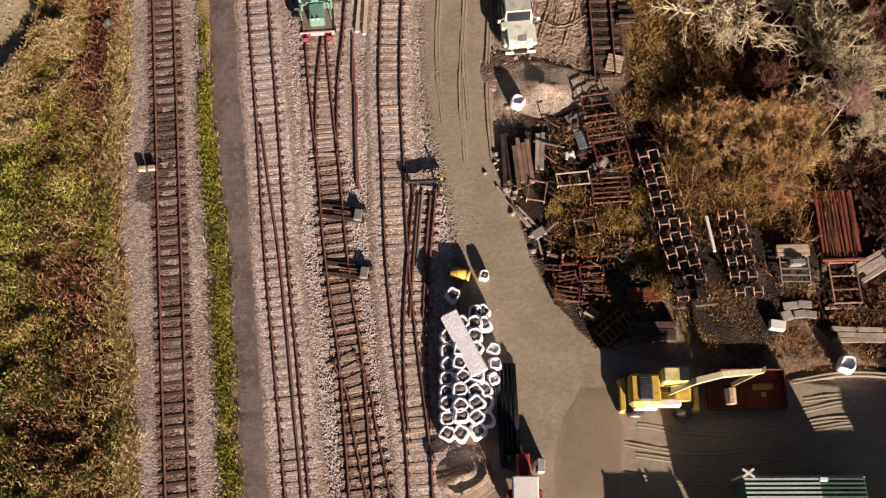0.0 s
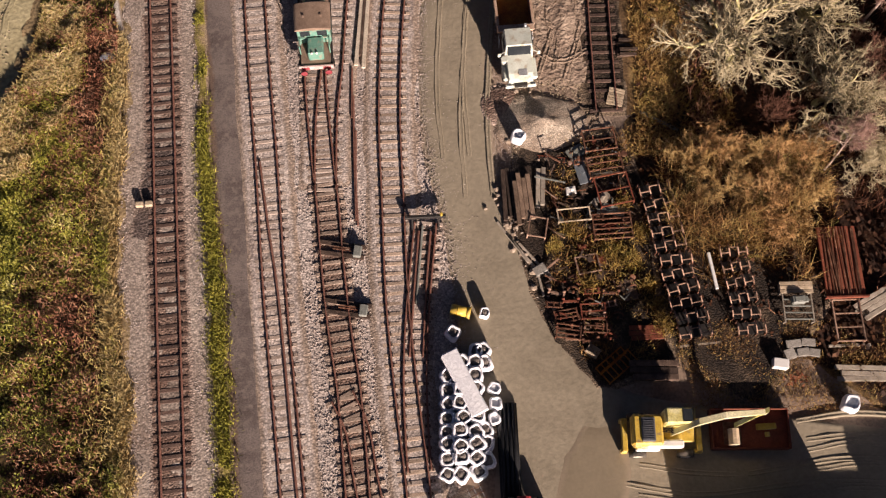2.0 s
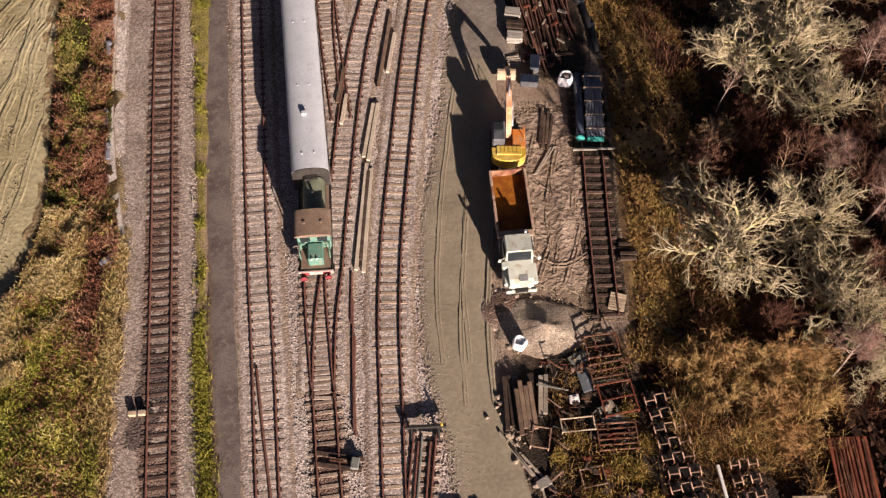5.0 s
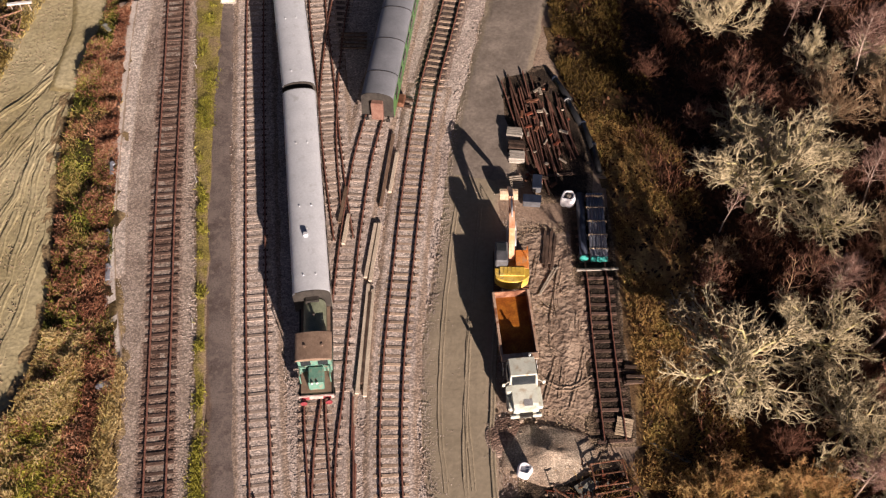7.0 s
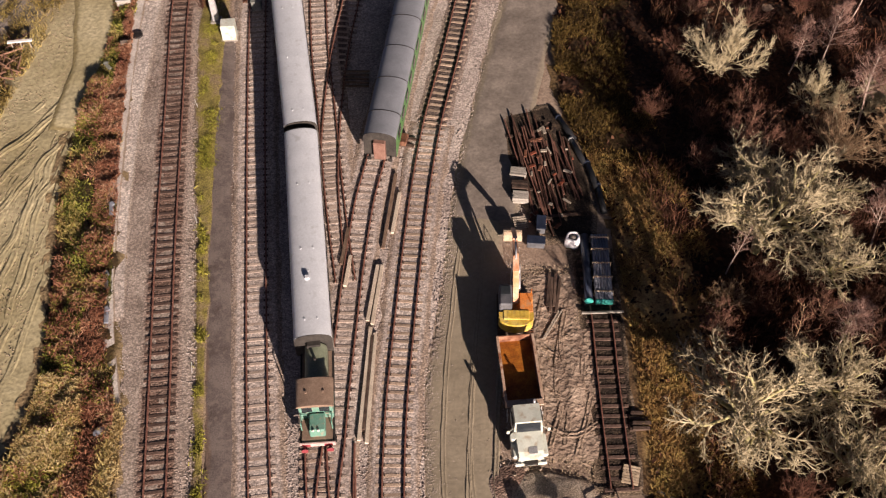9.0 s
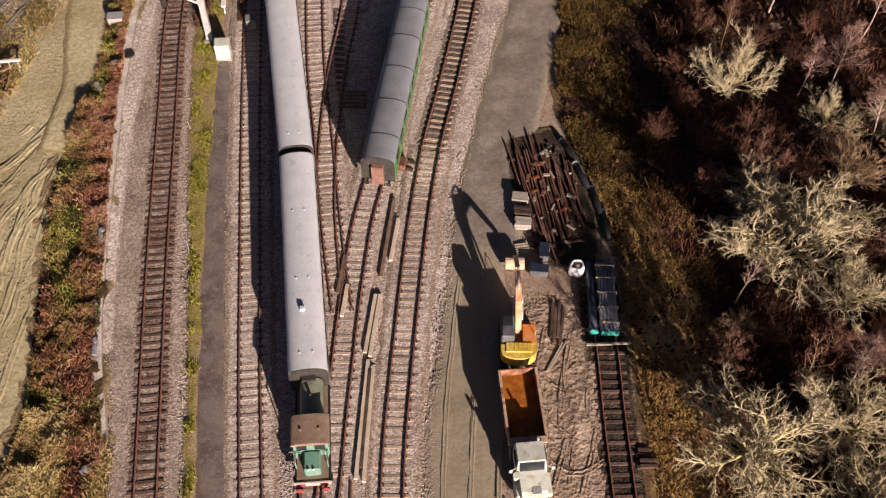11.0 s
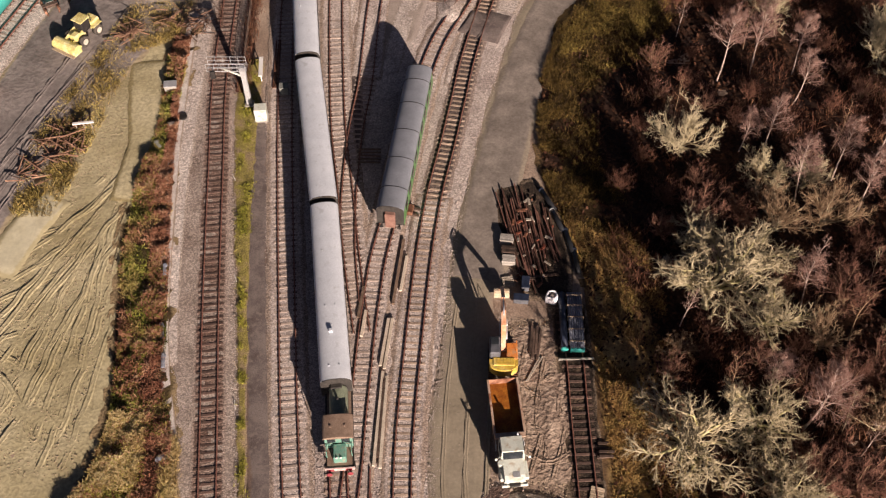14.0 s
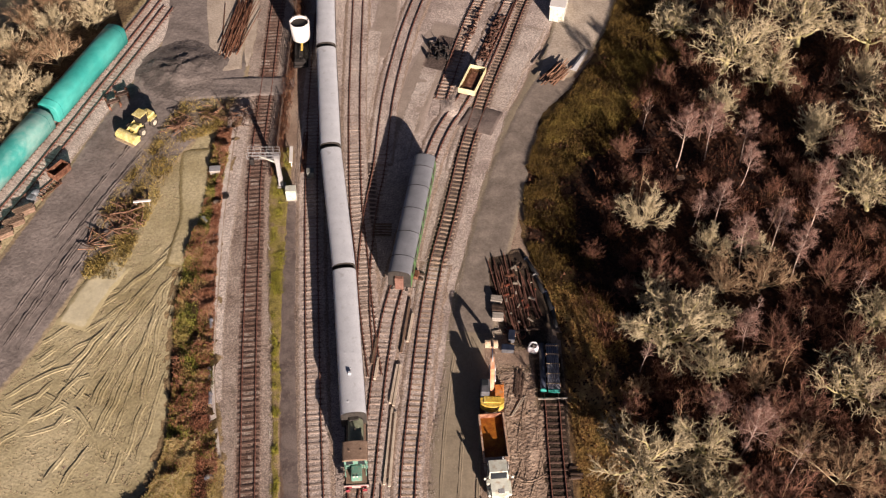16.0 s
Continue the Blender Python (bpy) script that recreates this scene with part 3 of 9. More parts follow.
M["ballast_stone"] = leaf_mat("ballast_stones", [(0.24, 0.195, 0.175), (0.36, 0.305, 0.275), (0.46, 0.40, 0.365), (0.53, 0.475, 0.435)])
M["clod"] = leaf_mat("earth_clods", [(0.27, 0.21, 0.14), (0.36, 0.29, 0.2), (0.46, 0.38, 0.27)])
# leaves darkened too, to carry the shade under the trees
M["leaf_fall"] = leaf_mat("shaded_fallen_leaves", [(0.016, 0.007, 0.004), (0.045, 0.018, 0.009), (0.10, 0.045, 0.022)])
rng = np.random.default_rng(4)


def cloud(name, base, up, side, material, label, category):
    """One mesh of many small blades: each a four-sided leaf from its base along up, as wide as side."""
    n = len(base)
    v = np.empty((n, 4, 3), np.float32)
    v[:, 0] = base - side * 0.5
    v[:, 1] = base + side * 0.5
    v[:, 2] = base + up + side * 0.3
    v[:, 3] = base + up - side * 0.3
    me = bpy.data.meshes.new(name)
    me.vertices.add(4 * n)
    me.vertices.foreach_set("co", v.ravel())
    me.loops.add(4 * n)
    me.loops.foreach_set("vertex_index", np.arange(4 * n, dtype=np.int32))
    me.polygons.add(n)
    me.polygons.foreach_set("loop_start", np.arange(0, 4 * n, 4, dtype=np.int32))
    me.update(calc_edges=True)
    me.materials.append(material)
    return tagged(new(name, me), label, category, kind="stuff")


def noise2(x, y, f, seed=0.0):
    return np.array([noise.noise(Vector((a * f + seed, b * f - seed, seed * 1.7))) for a, b in zip(x, y)])


def edge_x(y, table):
    t = np.array(table)
    return np.interp(y, t[:, 0], t[:, 1])


def tufts(name, x, y, z0, hgt, wid, lean, material, label, category):
    n = len(x)
    a, b = rng.uniform(0, 2 * np.pi, n), rng.uniform(0, 2 * np.pi, n)
    h = hgt * rng.uniform(0.5, 1.2, n)
    ln = lean * rng.uniform(0.2, 1.0, n)
    up = np.stack([np.cos(a) * ln * h, np.sin(a) * ln * h, h], 1)
    w = wid * rng.uniform(0.6, 1.3, n)
    side = np.stack([np.cos(b) * w, np.sin(b) * w, 0.1 * w], 1)
    return cloud(name, np.stack([x, y, z0 * np.ones(n)], 1), up, side, material, label, category)


def mound_leaves(name, x, y, top, size, material, label, category):
    """Leaves that lie tilted over a bushy surface of height top."""
    n = len(x)
    z = top * (1 - 0.45 * rng.random(n) ** 2)
    a = rng.uniform(0, 2 * np.pi, n)
    s = size * rng.uniform(0.5, 1.4, n)
    t = rng.uniform(-0.2, 0.9, n)
    up = np.stack([np.cos(a) * s * np.cos(t), np.sin(a) * s * np.cos(t), s * np.sin(t)], 1)
    r = rng.uniform(-0.5, 0.5, n)
    side = np.stack([-np.sin(a) * s * 0.8, np.cos(a) * s * 0.8, s * 0.8 * r], 1)
    return cloud(name, np.stack([x, y, z], 1), up, side, material, label, category)


HEDGE = [(-30, -18), (-2, -19.9), (5, -20.9), (16, -22.9), (25, -23.4), (34, -24.0), (38, -25.2), (46, -26.4), (61, -28.1), (75, -29.2), (95, -29.5)]
FIELD = [(-30, -42), (20, -38), (26, -33), (30, -30.6), (36, -29.7), (44, -30.4), (52, -31.8), (61, -32.0), (70, -31.0), (79, -31.2), (86, -31)]
strip("hedge_bank", [(y, edge_x(y, FIELD) - 0.5, edge_x(y, HEDGE) + 0.3) for y in (-30, -2, 5, 16, 22, 26, 30, 36, 44, 52, 61, 70, 79, 86)], 0.16, M["soil_bank"],
      "earth bank under the lineside scrub", "bank", across=14, rough_edge=0.5, relief=0.25, freq=0.6)


def hedge(n, y0, y1, keep):
    y = rng.uniform(y0, y1, n)
    a, b = edge_x(y, FIELD), edge_x(y, HEDGE)
    u = rng.random(n)
    x = a + (b - a) * u
    k = keep(x, y, u)
    return x[k], y[k], u[k]


def scrub_height(x, y):
    return np.maximum(0.08, 0.42 + (0.8 * noise2(x, y, 0.4, 2.0) + 0.6 * noise2(x, y, 1.1, 5.0)) * np.interp(y, [4, 12, 30, 36], [1.0, 0.5, 0.5, 0.9]))


def blades(name, x, y, hgt, wid, lean, material, label, category, low=0.55):
    """Fine blades springing from the uneven top of the scrub."""
    z = scrub_height(x, y) * rng.uniform(low, 0.95, len(x)) + 0.05
    return tufts(name, x, y, z, hgt, wid, lean, material, label, category)


x, y, u = hedge(210000, -14, 34, lambda x, y, u: (noise2(x, y, 0.2, 9.0) + 0.6 - 0.05 * np.maximum(0, y - 20) - 1.6 * np.maximum(0, u - 0.58) + rng.uniform(-0.35, 0.35, len(x))) > np.where(y < 14, 0.28, 0.12))
low = y + 5 * noise2(x, y, 0.15, 27.0) < 8
blades("bramble_scrub", x[low], y[low], 0.15, 0.06, 1.9, M["bramble"], "dense dark green bramble on the lineside bank", "scrub")
blades("mossy_grass", x[~low], y[~low], 0.15, 0.055, 2.0, M["moss_bank"], "dense yellow-green grass and moss on the lineside bank", "grass")
x, y, u = hedge(30000, -14, 20, lambda x, y, u: (noise2(x, y, 0.25, 19.0) + 0.3 - 0.9 * (u > 0.7) + rng.uniform(-0.3, 0.3, len(x))) > 0.3)
mound_leaves("bramble_leaves", x, y, scrub_height(x, y) + 0.2, 0.13, M["bramble"], "small green bramble leaves over the bank", "scrub")
x, y, u = hedge(150000, -14, 84, lambda x, y, u: (noise2(x, y, 0.25, 3.0) + np.where(y > 28, 0.4, np.where(y < 14, -0.14, -0.06)) + np.where((u > 0.6) & (u < 0.93), np.where(y < 26, 0.75, 0.42), -0.2) - np.where((u > 0.93) & (y < 30), 0.35, 0) + rng.uniform(-0.25, 0.25, len(x))) > 0.1)
blades("dead_bracken", x, y, 0.18, 0.065, 1.9, M["bracken"], "rust-red dead bracken along the railway bank", "bracken", 0.7)
x, y, u = hedge(90000, -14, 84, lambda x, y, u: (noise2(x, y, 0.3, 6.0) + np.where((u > 0.86) & (y < 32), 0.9, 0.0) + np.where((y > 20) & (y < 36) & (u < 0.5), 0.2, -0.15) + np.where((u < 0.4) & (y > 36), 0.3, 0) + rng.uniform(-0.2, 0.2, len(x))) > 0.22)
tufts("dry_grass", x, y, 0.15 + np.where(y < 32, 0.4, 0.0) * rng.random(len(x)), 0.26, 0.05, 1.7, M["dry_grass"], "straw-coloured tufts of dry grass on the bank", "grass")
x, y, u = hedge(80000, 12, 36, lambda x, y, u: (u < 0.6) & (noise2(x, y, 0.35, 61.0) + 0.06 * (y - 26) - 0.5 * u + rng.uniform(-0.2, 0.2, len(x)) > -0.12))
blades("pale_grass", x, y, 0.2, 0.06, 2.0, M["straw"], "pale dead grass on top of the bank", "grass", 0.9)
n = 36000
y = rng.uniform(-14, 34, n)
x = edge_x(y, HEDGE) + rng.normal(-0.15, 0.3, n) + 0.6 * noise2(y, y, 0.4, 71.0)
tufts("straw_fringe", x, y, 0.12, 0.34, 0.055, 1.5, M["straw"], "straw-coloured grass fringe beside the ballast", "grass")
x, y, u = hedge(40000, 34, 84, lambda x, y, u: (noise2(x, y, 0.25, 12.0) + np.where(u < 0.55, 0.25, -0.25) + rng.uniform(-0.2, 0.2, len(x))) > 0.1)
blades("low_scrub", x, y, 0.2, 0.085, 2.0, M["bramble"], "olive-green low scrub at the field's edge", "scrub", 0.4)
# field margin beyond the dirt lane
n = 40000
y = rng.uniform(58, 90, n)
x = rng.uniform(-44, -29, n)
d = (x + 39.5 - (y - 70) * 0.33)
k = (d > -4.2) & (x < np.interp(y, [58, 70, 81, 84, 90], [-39.5, -37.2, -35.3, -31, -30])) & (noise2(x, y, 0.35, 4.0) + rng.uniform(-0.25, 0.25, n) > -0.12)
tufts("rough_grass", x[k], y[k], 0.05, 0.3, 0.055, 1.5, M["dry_grass"], "rough olive and straw grass round the log piles", "grass")
k = (d > -3.6) & (x < np.interp(y, [58, 70, 81, 84, 90], [-39.8, -37.5, -35.6, -31, -30])) & (noise2(x, y, 0.4, 8.0) + rng.uniform(-0.2, 0.2, n) > 0.05)
tufts("rough_scrub", x[k], y[k], 0.1, 0.45, 0.055, 1.3, M["olive"], "low brown and olive scrub beside the ash lane", "scrub")
# verge grass between path and main line
n = 44000
y = rng.uniform(-14, 80, n)
a = edge_x(y, [(-30, -11.6), (-2, -14.4), (14, -16.4), (25, -17.8), (34, -18.6), (46, -19.8), (55, -21.0), (62, -21.9), (80, -23.2)])
b = edge_x(y, [(-30, -10.2), (-2, -12.9), (14, -14.7), (25, -16.6), (34, -17.5), (46, -18.9), (55, -19.6), (62, -20.0), (80, -21)])
x = a + (b - a) * (0.5 + 0.22 * rng.standard_normal(n) + 0.12 * noise2(y, y, 0.6, 23.0))
k = noise2(x, y, 0.7, 21.0) + rng.uniform(-0.3, 0.3, n) > np.where(y < 26, -0.3, 0.22)
x, y = x[k], y[k]
tufts("verge_tufts", x, y, 0.14, 0.19, 0.05, 1.5, M["moss_grass"], "short yellow-green grass on the verge", "grass")
# right-hand woodland edge and floor
WOOD = [(5, 30), (8, 27), (14, 14.5), (24, 13.3), (31, 13.6), (41, 13.3), (50, 12.9), (57, 11.4), (64, 9.5), (75, 9.8), (84, 12.2), (92, 17.5), (100, 21.5), (130, 31)]
n = 180000
y = rng.uniform(24, 115, n)
e = edge_x(y, WOOD)
x = e + np.where(y < 62, 7.0, np.where(y < 80, 6.0, 12)) * rng.random(n) ** 1.3
k = noise2(x, y, 0.3, 7.0) + rng.uniform(-0.3, 0.4, n) > np.where(y < 62, 0.02, np.where(y < 80, 0.18, -0.1))
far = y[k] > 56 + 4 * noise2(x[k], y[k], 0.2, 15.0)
tufts("woodland_edge_grass", x[k][~far], y[k][~far], 0.12, 0.3, 0.05, 1.7, M["wood_grass"], "matted brown and yellow grass at the wood's edge", "grass")
# the far edge grass takes the copy with shade in its colour
tufts("slope_bracken", x[k][far], y[k][far], 0.1, 0.45, 0.06, 1.4, M["slope_bracken"], "matted olive-brown grass on the slope, a darker copy for its shade", "bracken")
n = 45000
y = rng.uniform(77, 100, n)
x = edge_x(y, WOOD) + 1.0 + 9 * rng.random(n)
k = noise2(x, y, 0.16, 81.0) + 0.5 * noise2(x, y, 0.6, 83.0) + rng.uniform(-0.25, 0.25, n) > 0.1
tufts("golden_grass", x[k], y[k], 0.2, 0.35, 0.075, 1.7, M["gold_grass"], "golden bracken and moss on the slope below the wood", "grass")
n = 130000
y = rng.uniform(12, 112, n)
x = edge_x(y, WOOD) + np.where(y > 60, 9, 3.5) + 46 * rng.random(n)
k = noise2(x, y, 0.14, 31.0) + 0.6 * noise2(x, y, 0.5, 33.0) + rng.uniform(-0.2, 0.2, n) > np.where((x < 31) & (y > 44) & (y < 80), 0.4, 0.1)
tufts("woodland_brush", x[k], y[k], rng.uniform(0.0, 1.2, k.sum()), 1.1, 0.05, 0.8, M["brush"], "red-brown brambles and saplings under the trees", "undergrowth")
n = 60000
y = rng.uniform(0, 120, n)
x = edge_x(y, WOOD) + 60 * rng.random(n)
mound_leaves("leaf_litter", x, y, 0.12 + 0.15 * rng.random(n), 0.3, M["leaf_fall"], "fallen leaves under the trees, coloured dark for the shade", "leaf litter")
n = 20000
y = rng.uniform(14.5, 24.5, n)
x = rng.uniform(14.8, 26.5, n)
k = (x > 14.5 + (24.5 - y) * 0.12) & (noise2(x, y, 0.35, 3.0) + rng.uniform(-0.3, 0.3, n) > -0.12 + np.where(y < 17, 0.25, 0) + np.where(x > 24.5, 0.3, 0))
tufts("brushwood_thicket", x[k], y[k], rng.uniform(0, 1.6, k.sum()) * (0.5 + noise2(x[k], y[k], 0.4, 41.0)), 0.9, 0.028, 1.3, M["thicket"], "tangled tan brushwood and dead bramble among the scrap", "thicket")
n = 16000
y, x = rng.uniform(8, 26, n), rng.uniform(5.5, 15.5, n)
k = (x > 7.0 + np.maximum(0, 14 - y) * 0.4) & (noise2(x, y, 0.45, 13.0) + rng.uniform(-0.2, 0.2, n) > 0.12)
tufts("scrap_weeds", x[k], y[k], 0.05, 0.45, 0.035, 1.3, M["thicket"], "brown weeds growing through the scrap", "weeds")
n = 16000
y, x = rng.uniform(6.0, 12, n), rng.uniform(15, 30, n)
k = noise2(x, y, 0.5, 1.0) + rng.uniform(-0.2, 0.2, n) > 0.0
tufts("yard_weeds", x[k], y[k], 0.22, 0.16, 0.03, 1.6, M["thicket"], "patchy weeds on the stony yard", "weeds")


class Wood:
    """Collects tapered branches and pointed twigs as one mesh."""

    def __init__(self):
        self.v, self.f = [], []

    def tube(self, pts, r0, r1, sides):
        base = len(self.v)
        m = len(pts)
        for k, p in enumerate(pts):
            d = (pts[min(k + 1, m - 1)] - pts[max(k - 1, 0)]).normalized()
            a = d.orthogonal().normalized()
            b = d.cross(a)
            r = r0 + (r1 - r0) * k / (m - 1)
            for s in range(sides):
                t = 2 * math.pi * s / sides
                self.v.append(p + (a * math.cos(t) + b * math.sin(t)) * r)
        for k in range(m - 1):
            for s in range(sides):
                i, j = base + k * sides + s, base + k * sides + (s + 1) % sides
                self.f.append((i, j, j + sides, i + sides))

    def spike(self, p, q, r):
        i = len(self.v)
        d = q - p
        a = d.orthogonal().normalized() * r
        b = d.cross(a).normalized() * r
        self.v += [p + a, p - a * 0.5 + b * 0.87, p - a * 0.5 - b * 0.87, q]
        self.f += [(i, i + 1, i + 3), (i + 1, i + 2, i + 3), (i + 2, i, i + 3)]

    def mesh(self, name, material):
        me = bpy.data.meshes.new(name)
        me.from_pydata([tuple(v) for v in self.v], [], self.f)
        for p in me.polygons:
            p.use_smooth = True
        me.materials.append(material)
        return me


def tree_meshes(seed, trunk, r0, limbs, reach, counts, mats, tilt=(0.3, 1.3), shrink=0.5, gnarl=0.25, lift=0.15, twig=0.45, thin=0.012, lean=0.08, from_top=0.5, narrow=0.0):
    """Trunk and main limbs as one mesh, and a crown of ever finer bare branches ending in pointed twigs as another."""
    rnd = random.Random(seed)
    big, fine = Wood(), Wood()
    last = len(counts)

    def wander(p, d, length, segs, amount, up):
        pts, q, dd = [p], p, d
        for k in range(segs):
            dd = (dd + Vector((rnd.gauss(0, amount), rnd.gauss(0, amount), rnd.gauss(0, amount * 0.7) + up / segs))).normalized()
            q = q + dd * (length / segs)
            pts.append(q)
        return pts

    def grow(p, d, length, r, level):
        if level == last:
            q = p + (d + Vector((rnd.gauss(0, 0.15), rnd.gauss(0, 0.15), 0.1 + lift * 0.5))).normalized() * twig * rnd.uniform(0.5, 1.3)
            fine.spike(p, q, thin)
            return
        segs = (6, 5, 4, 3)[min(level, 3)]
        pts = wander(p, d, length, segs, gnarl, lift)
        tip = max(thin, r * 0.35)
        (big if level == 0 else fine).tube(pts, r, tip, 5 if level == 0 else 4 if level == 1 else 3)
        n = counts[level]
        turn = rnd.uniform(0, 6.3)
        for c in range(n):
            f = 0.22 + 0.78 * (c + rnd.random()) / n
            i = min(int(f * segs), segs - 1)
            at = pts[i].lerp(pts[i + 1], f * segs - i)
            ax = (pts[i + 1] - pts[i]).normalized()
            side = Matrix.Rotation(turn + c * 2.4 + rnd.gauss(0, 0.4), 3, ax) @ ax.orthogonal().normalized()
            ang = rnd.uniform(0.45, 1.05)
            nd = (ax * math.cos(ang) + side * math.sin(ang) + Vector((0, 0, lift))).normalized()
            grow(at, nd, length * shrink * rnd.uniform(0.7, 1.2) * (1.15 - 0.5 * f), max(thin, min(r * 0.55, r * (1 - 0.6 * f))), level + 1)

    d0 = Vector((rnd.uniform(-lean, lean), rnd.uniform(-lean, lean), 1)).normalized()
    stem = wander(Vector((0, 0, -0.15)), d0, trunk, 6, 0.05 + 0.1 * (trunk < 5), 0.2)
    big.tube(stem, r0, r0 * (0.6 if trunk < 5 else 0.2), 7)
    for c in range(limbs):
        f = from_top + (1 - from_top) * (c + 0.5 * rnd.random()) / limbs
        i = min(int(f * 6), 5)
        at = stem[i].lerp(stem[i + 1], f * 6 - i)
        az = c * 2.4 + rnd.gauss(0, 0.25)
        el = rnd.uniform(*tilt)
        nd = Vector((math.cos(az) * math.cos(el), math.sin(az) * math.cos(el), math.sin(el)))
        grow(at, nd, reach * rnd.uniform(0.8, 1.1) * (1 - narrow * (f - from_top) / (1 - from_top)), r0 * (0.45 if trunk < 5 else 0.3), 0)
    return big.mesh("trunk", mats[0]), fine.mesh("crown", mats[1])


OAKS = [tree_meshes(s, 3.2, 0.36, 13, 5.4, (9, 7, 6), (M["bark_lichen"], M["bark"]), (0.12, 1.35), 0.47, 0.26, 0.10, 0.5, 0.015) for s in (3, 11, 24)]
SHRUBS = [tree_meshes(s, 0.9, 0.12, 15, 3.6, (6, 5, 4), (M[b], M[c]), (0.75, 1.4), 0.42, 0.10, 0.25, 0.45, 0.011, from_top=0.1) for s, b, c in ((5, "bark_dark", "bark_dark"), (8, "bark_mid", "bark_red"), (13, "bark_dark", "bark_dark"))]
SALLOWS = [tree_meshes(s, 1.4, 0.17, 14, 4.6, (8, 6, 5), (M[b], M[c]), (0.5, 1.4), 0.42, 0.13, 0.22, 0.5, 0.013, from_top=0.15) for s, b, c in ((15, "bark", "bark_mid"), (19, "bark_mid", "bark_red"))]
PALE_SALLOWS = [tree_meshes(s, 1.6, 0.2, 15, 4.6, (8, 7, 5), (M["bark"], M["bark_pale"]), (0.45, 1.4), 0.42, 0.14, 0.22, 0.5, 0.014, from_top=0.15) for s in (55, 59)]
BRIERS = [tree_meshes(s, 0.5, 0.08, 18, 2.6, (6, 5, 4), (M["bark_gold"], M[c]), (0.3, 1.3), 0.48, 0.22, 0.02, 0.4, 0.015, from_top=0.0) for s, c in ((31, "bark_gold"), (37, "bark_brier"))]
BIRCHES = [tree_meshes(s, 10.5, 0.12, 26, 3.0, (7, 5, 4), (M["bark_birch"], M["twig_birch"]), (0.5, 1.15), 0.45, 0.10, 0.12, 0.45, 0.010, 0.12, 0.45, 0.65) for s in (2, 9, 14)]
SAPLINGS = [tree_meshes(s, 8.0, 0.065, 14, 1.9, (5, 4), (M[b], M[c]), (0.6, 1.2), 0.45, 0.12, 0.15, 0.4, 0.010, 0.22, 0.4, 0.6) for s, b, c in ((41, "bark_birch", "twig_birch"), (43, "bark", "bark_red"), (47, "bark_mid", "bark_dark"))]


def tree(kind, at, scale, rz, label, category):
    t = thing("tree", label, category, (at[0], at[1], 0.1), rz, "trees of the wood")
    t.scale = (scale, scale, scale)
    for nm, me in zip(("trunk", "crown"), kind):
        ob = new(nm, me)
        ob.parent = t
    return t


OAK_LABEL = "bare spreading oak with pale lichened branches"
SHRUB_LABEL = "bare brown-twigged scrub tree in the wood"
SALLOW_LABEL = "bare many-stemmed sallow with fine pale twigs"
BIRCH_LABEL = "slender bare birch with pale trunk and purplish twigs"
for k, (px, py, sc, rz) in enumerate([(20.6, 31.0, 1.12, 20), (23.8, 47.2, 1.12, 140), (42.0, 42.2, 0.95, 250), (29.4, 51.4, 0.72, 80), (38.6, 95.4, 1.3, 60), (47.6, 50.6, 0.7, 330), (52.4, 69.4, 1.0, 10), (50.5, 101.5, 1.15, 200), (58, 60, 1.0, 300),
                                          (60, 83, 1.05, 45), (60, 100, 1.1, 160), (31.5, 103.5, 0.8, 290), (27.6, 25.4, 0.62, 205), (25.6, 34.2, 0.8, 95), (44, 91.0, 0.9, 15), (26.2, 28.0, 0.75, 240), (28.6, 44.6, 0.7, 30), (24.5, 52.5, 0.6, 65)]):
    tree(OAKS[k % 3], (px, py), sc, rz, OAK_LABEL, "oak tree")
for k, (px, py, sc, rz) in enumerate([(39.6, 31.5, 1.1, 30), (36.8, 47.5, 0.9, 120), (32.2, 56.2, 0.95, 200), (24.5, 57.0, 0.8, 80), (25.4, 29.4, 0.6, 10), (34, 38, 0.9, 300), (36.5, 56.5, 1.0, 60), (33.5, 28.5, 0.95, 150), (48, 36, 1.1, 250), (44.5, 57, 0.9, 20)]):
    tree(SALLOWS[k % 2], (px, py), sc, rz, SALLOW_LABEL, "sallow tree")
for k, (px, py, sc, rz) in enumerate([(24.2, 66.4, 0.95, 10), (47.8, 80.4, 1.1, 75), (44.5, 33.5, 0.7, 200), (29.0, 22.6, 0.6, 40), (57, 92, 1.0, 95), (36.4, 86.5, 0.8, 300), (31.4, 62.5, 0.7, 130), (35.8, 61.5, 0.7, 20)]):
    tree(PALE_SALLOWS[k % 2], (px, py), sc, rz, SALLOW_LABEL, "sallow tree")
for k, (px, py, sc, rz) in enumerate([(29.5, 76.8, 0.95, 0), (33.4, 78.0, 0.92, 130), (43.8, 65.0, 0.95, 60), (30.4, 34.6, 1.0, 220), (27.5, 37.4, 0.72, 20), (32.8, 47.2, 0.72, 310), (32.9, 66.6, 0.75, 170), (38.0, 77.8, 0.8, 90), (40.4, 57.8, 0.85, 250), (26.3, 22.9, 0.7, 0),
                                          (39, 62.5, 0.85, 160), (45.8, 70, 0.8, 45), (37, 73.0, 0.75, 300), (48.5, 74, 0.9, 10), (52, 56, 0.9, 80), (56.5, 65, 0.9, 190), (47, 41, 0.8, 280), (34.8, 60.0, 0.85, 330), (30.2, 66.5, 0.6, 230)]):
    tree(BIRCHES[k % 3], (px, py), sc, rz, BIRCH_LABEL, "birch tree")
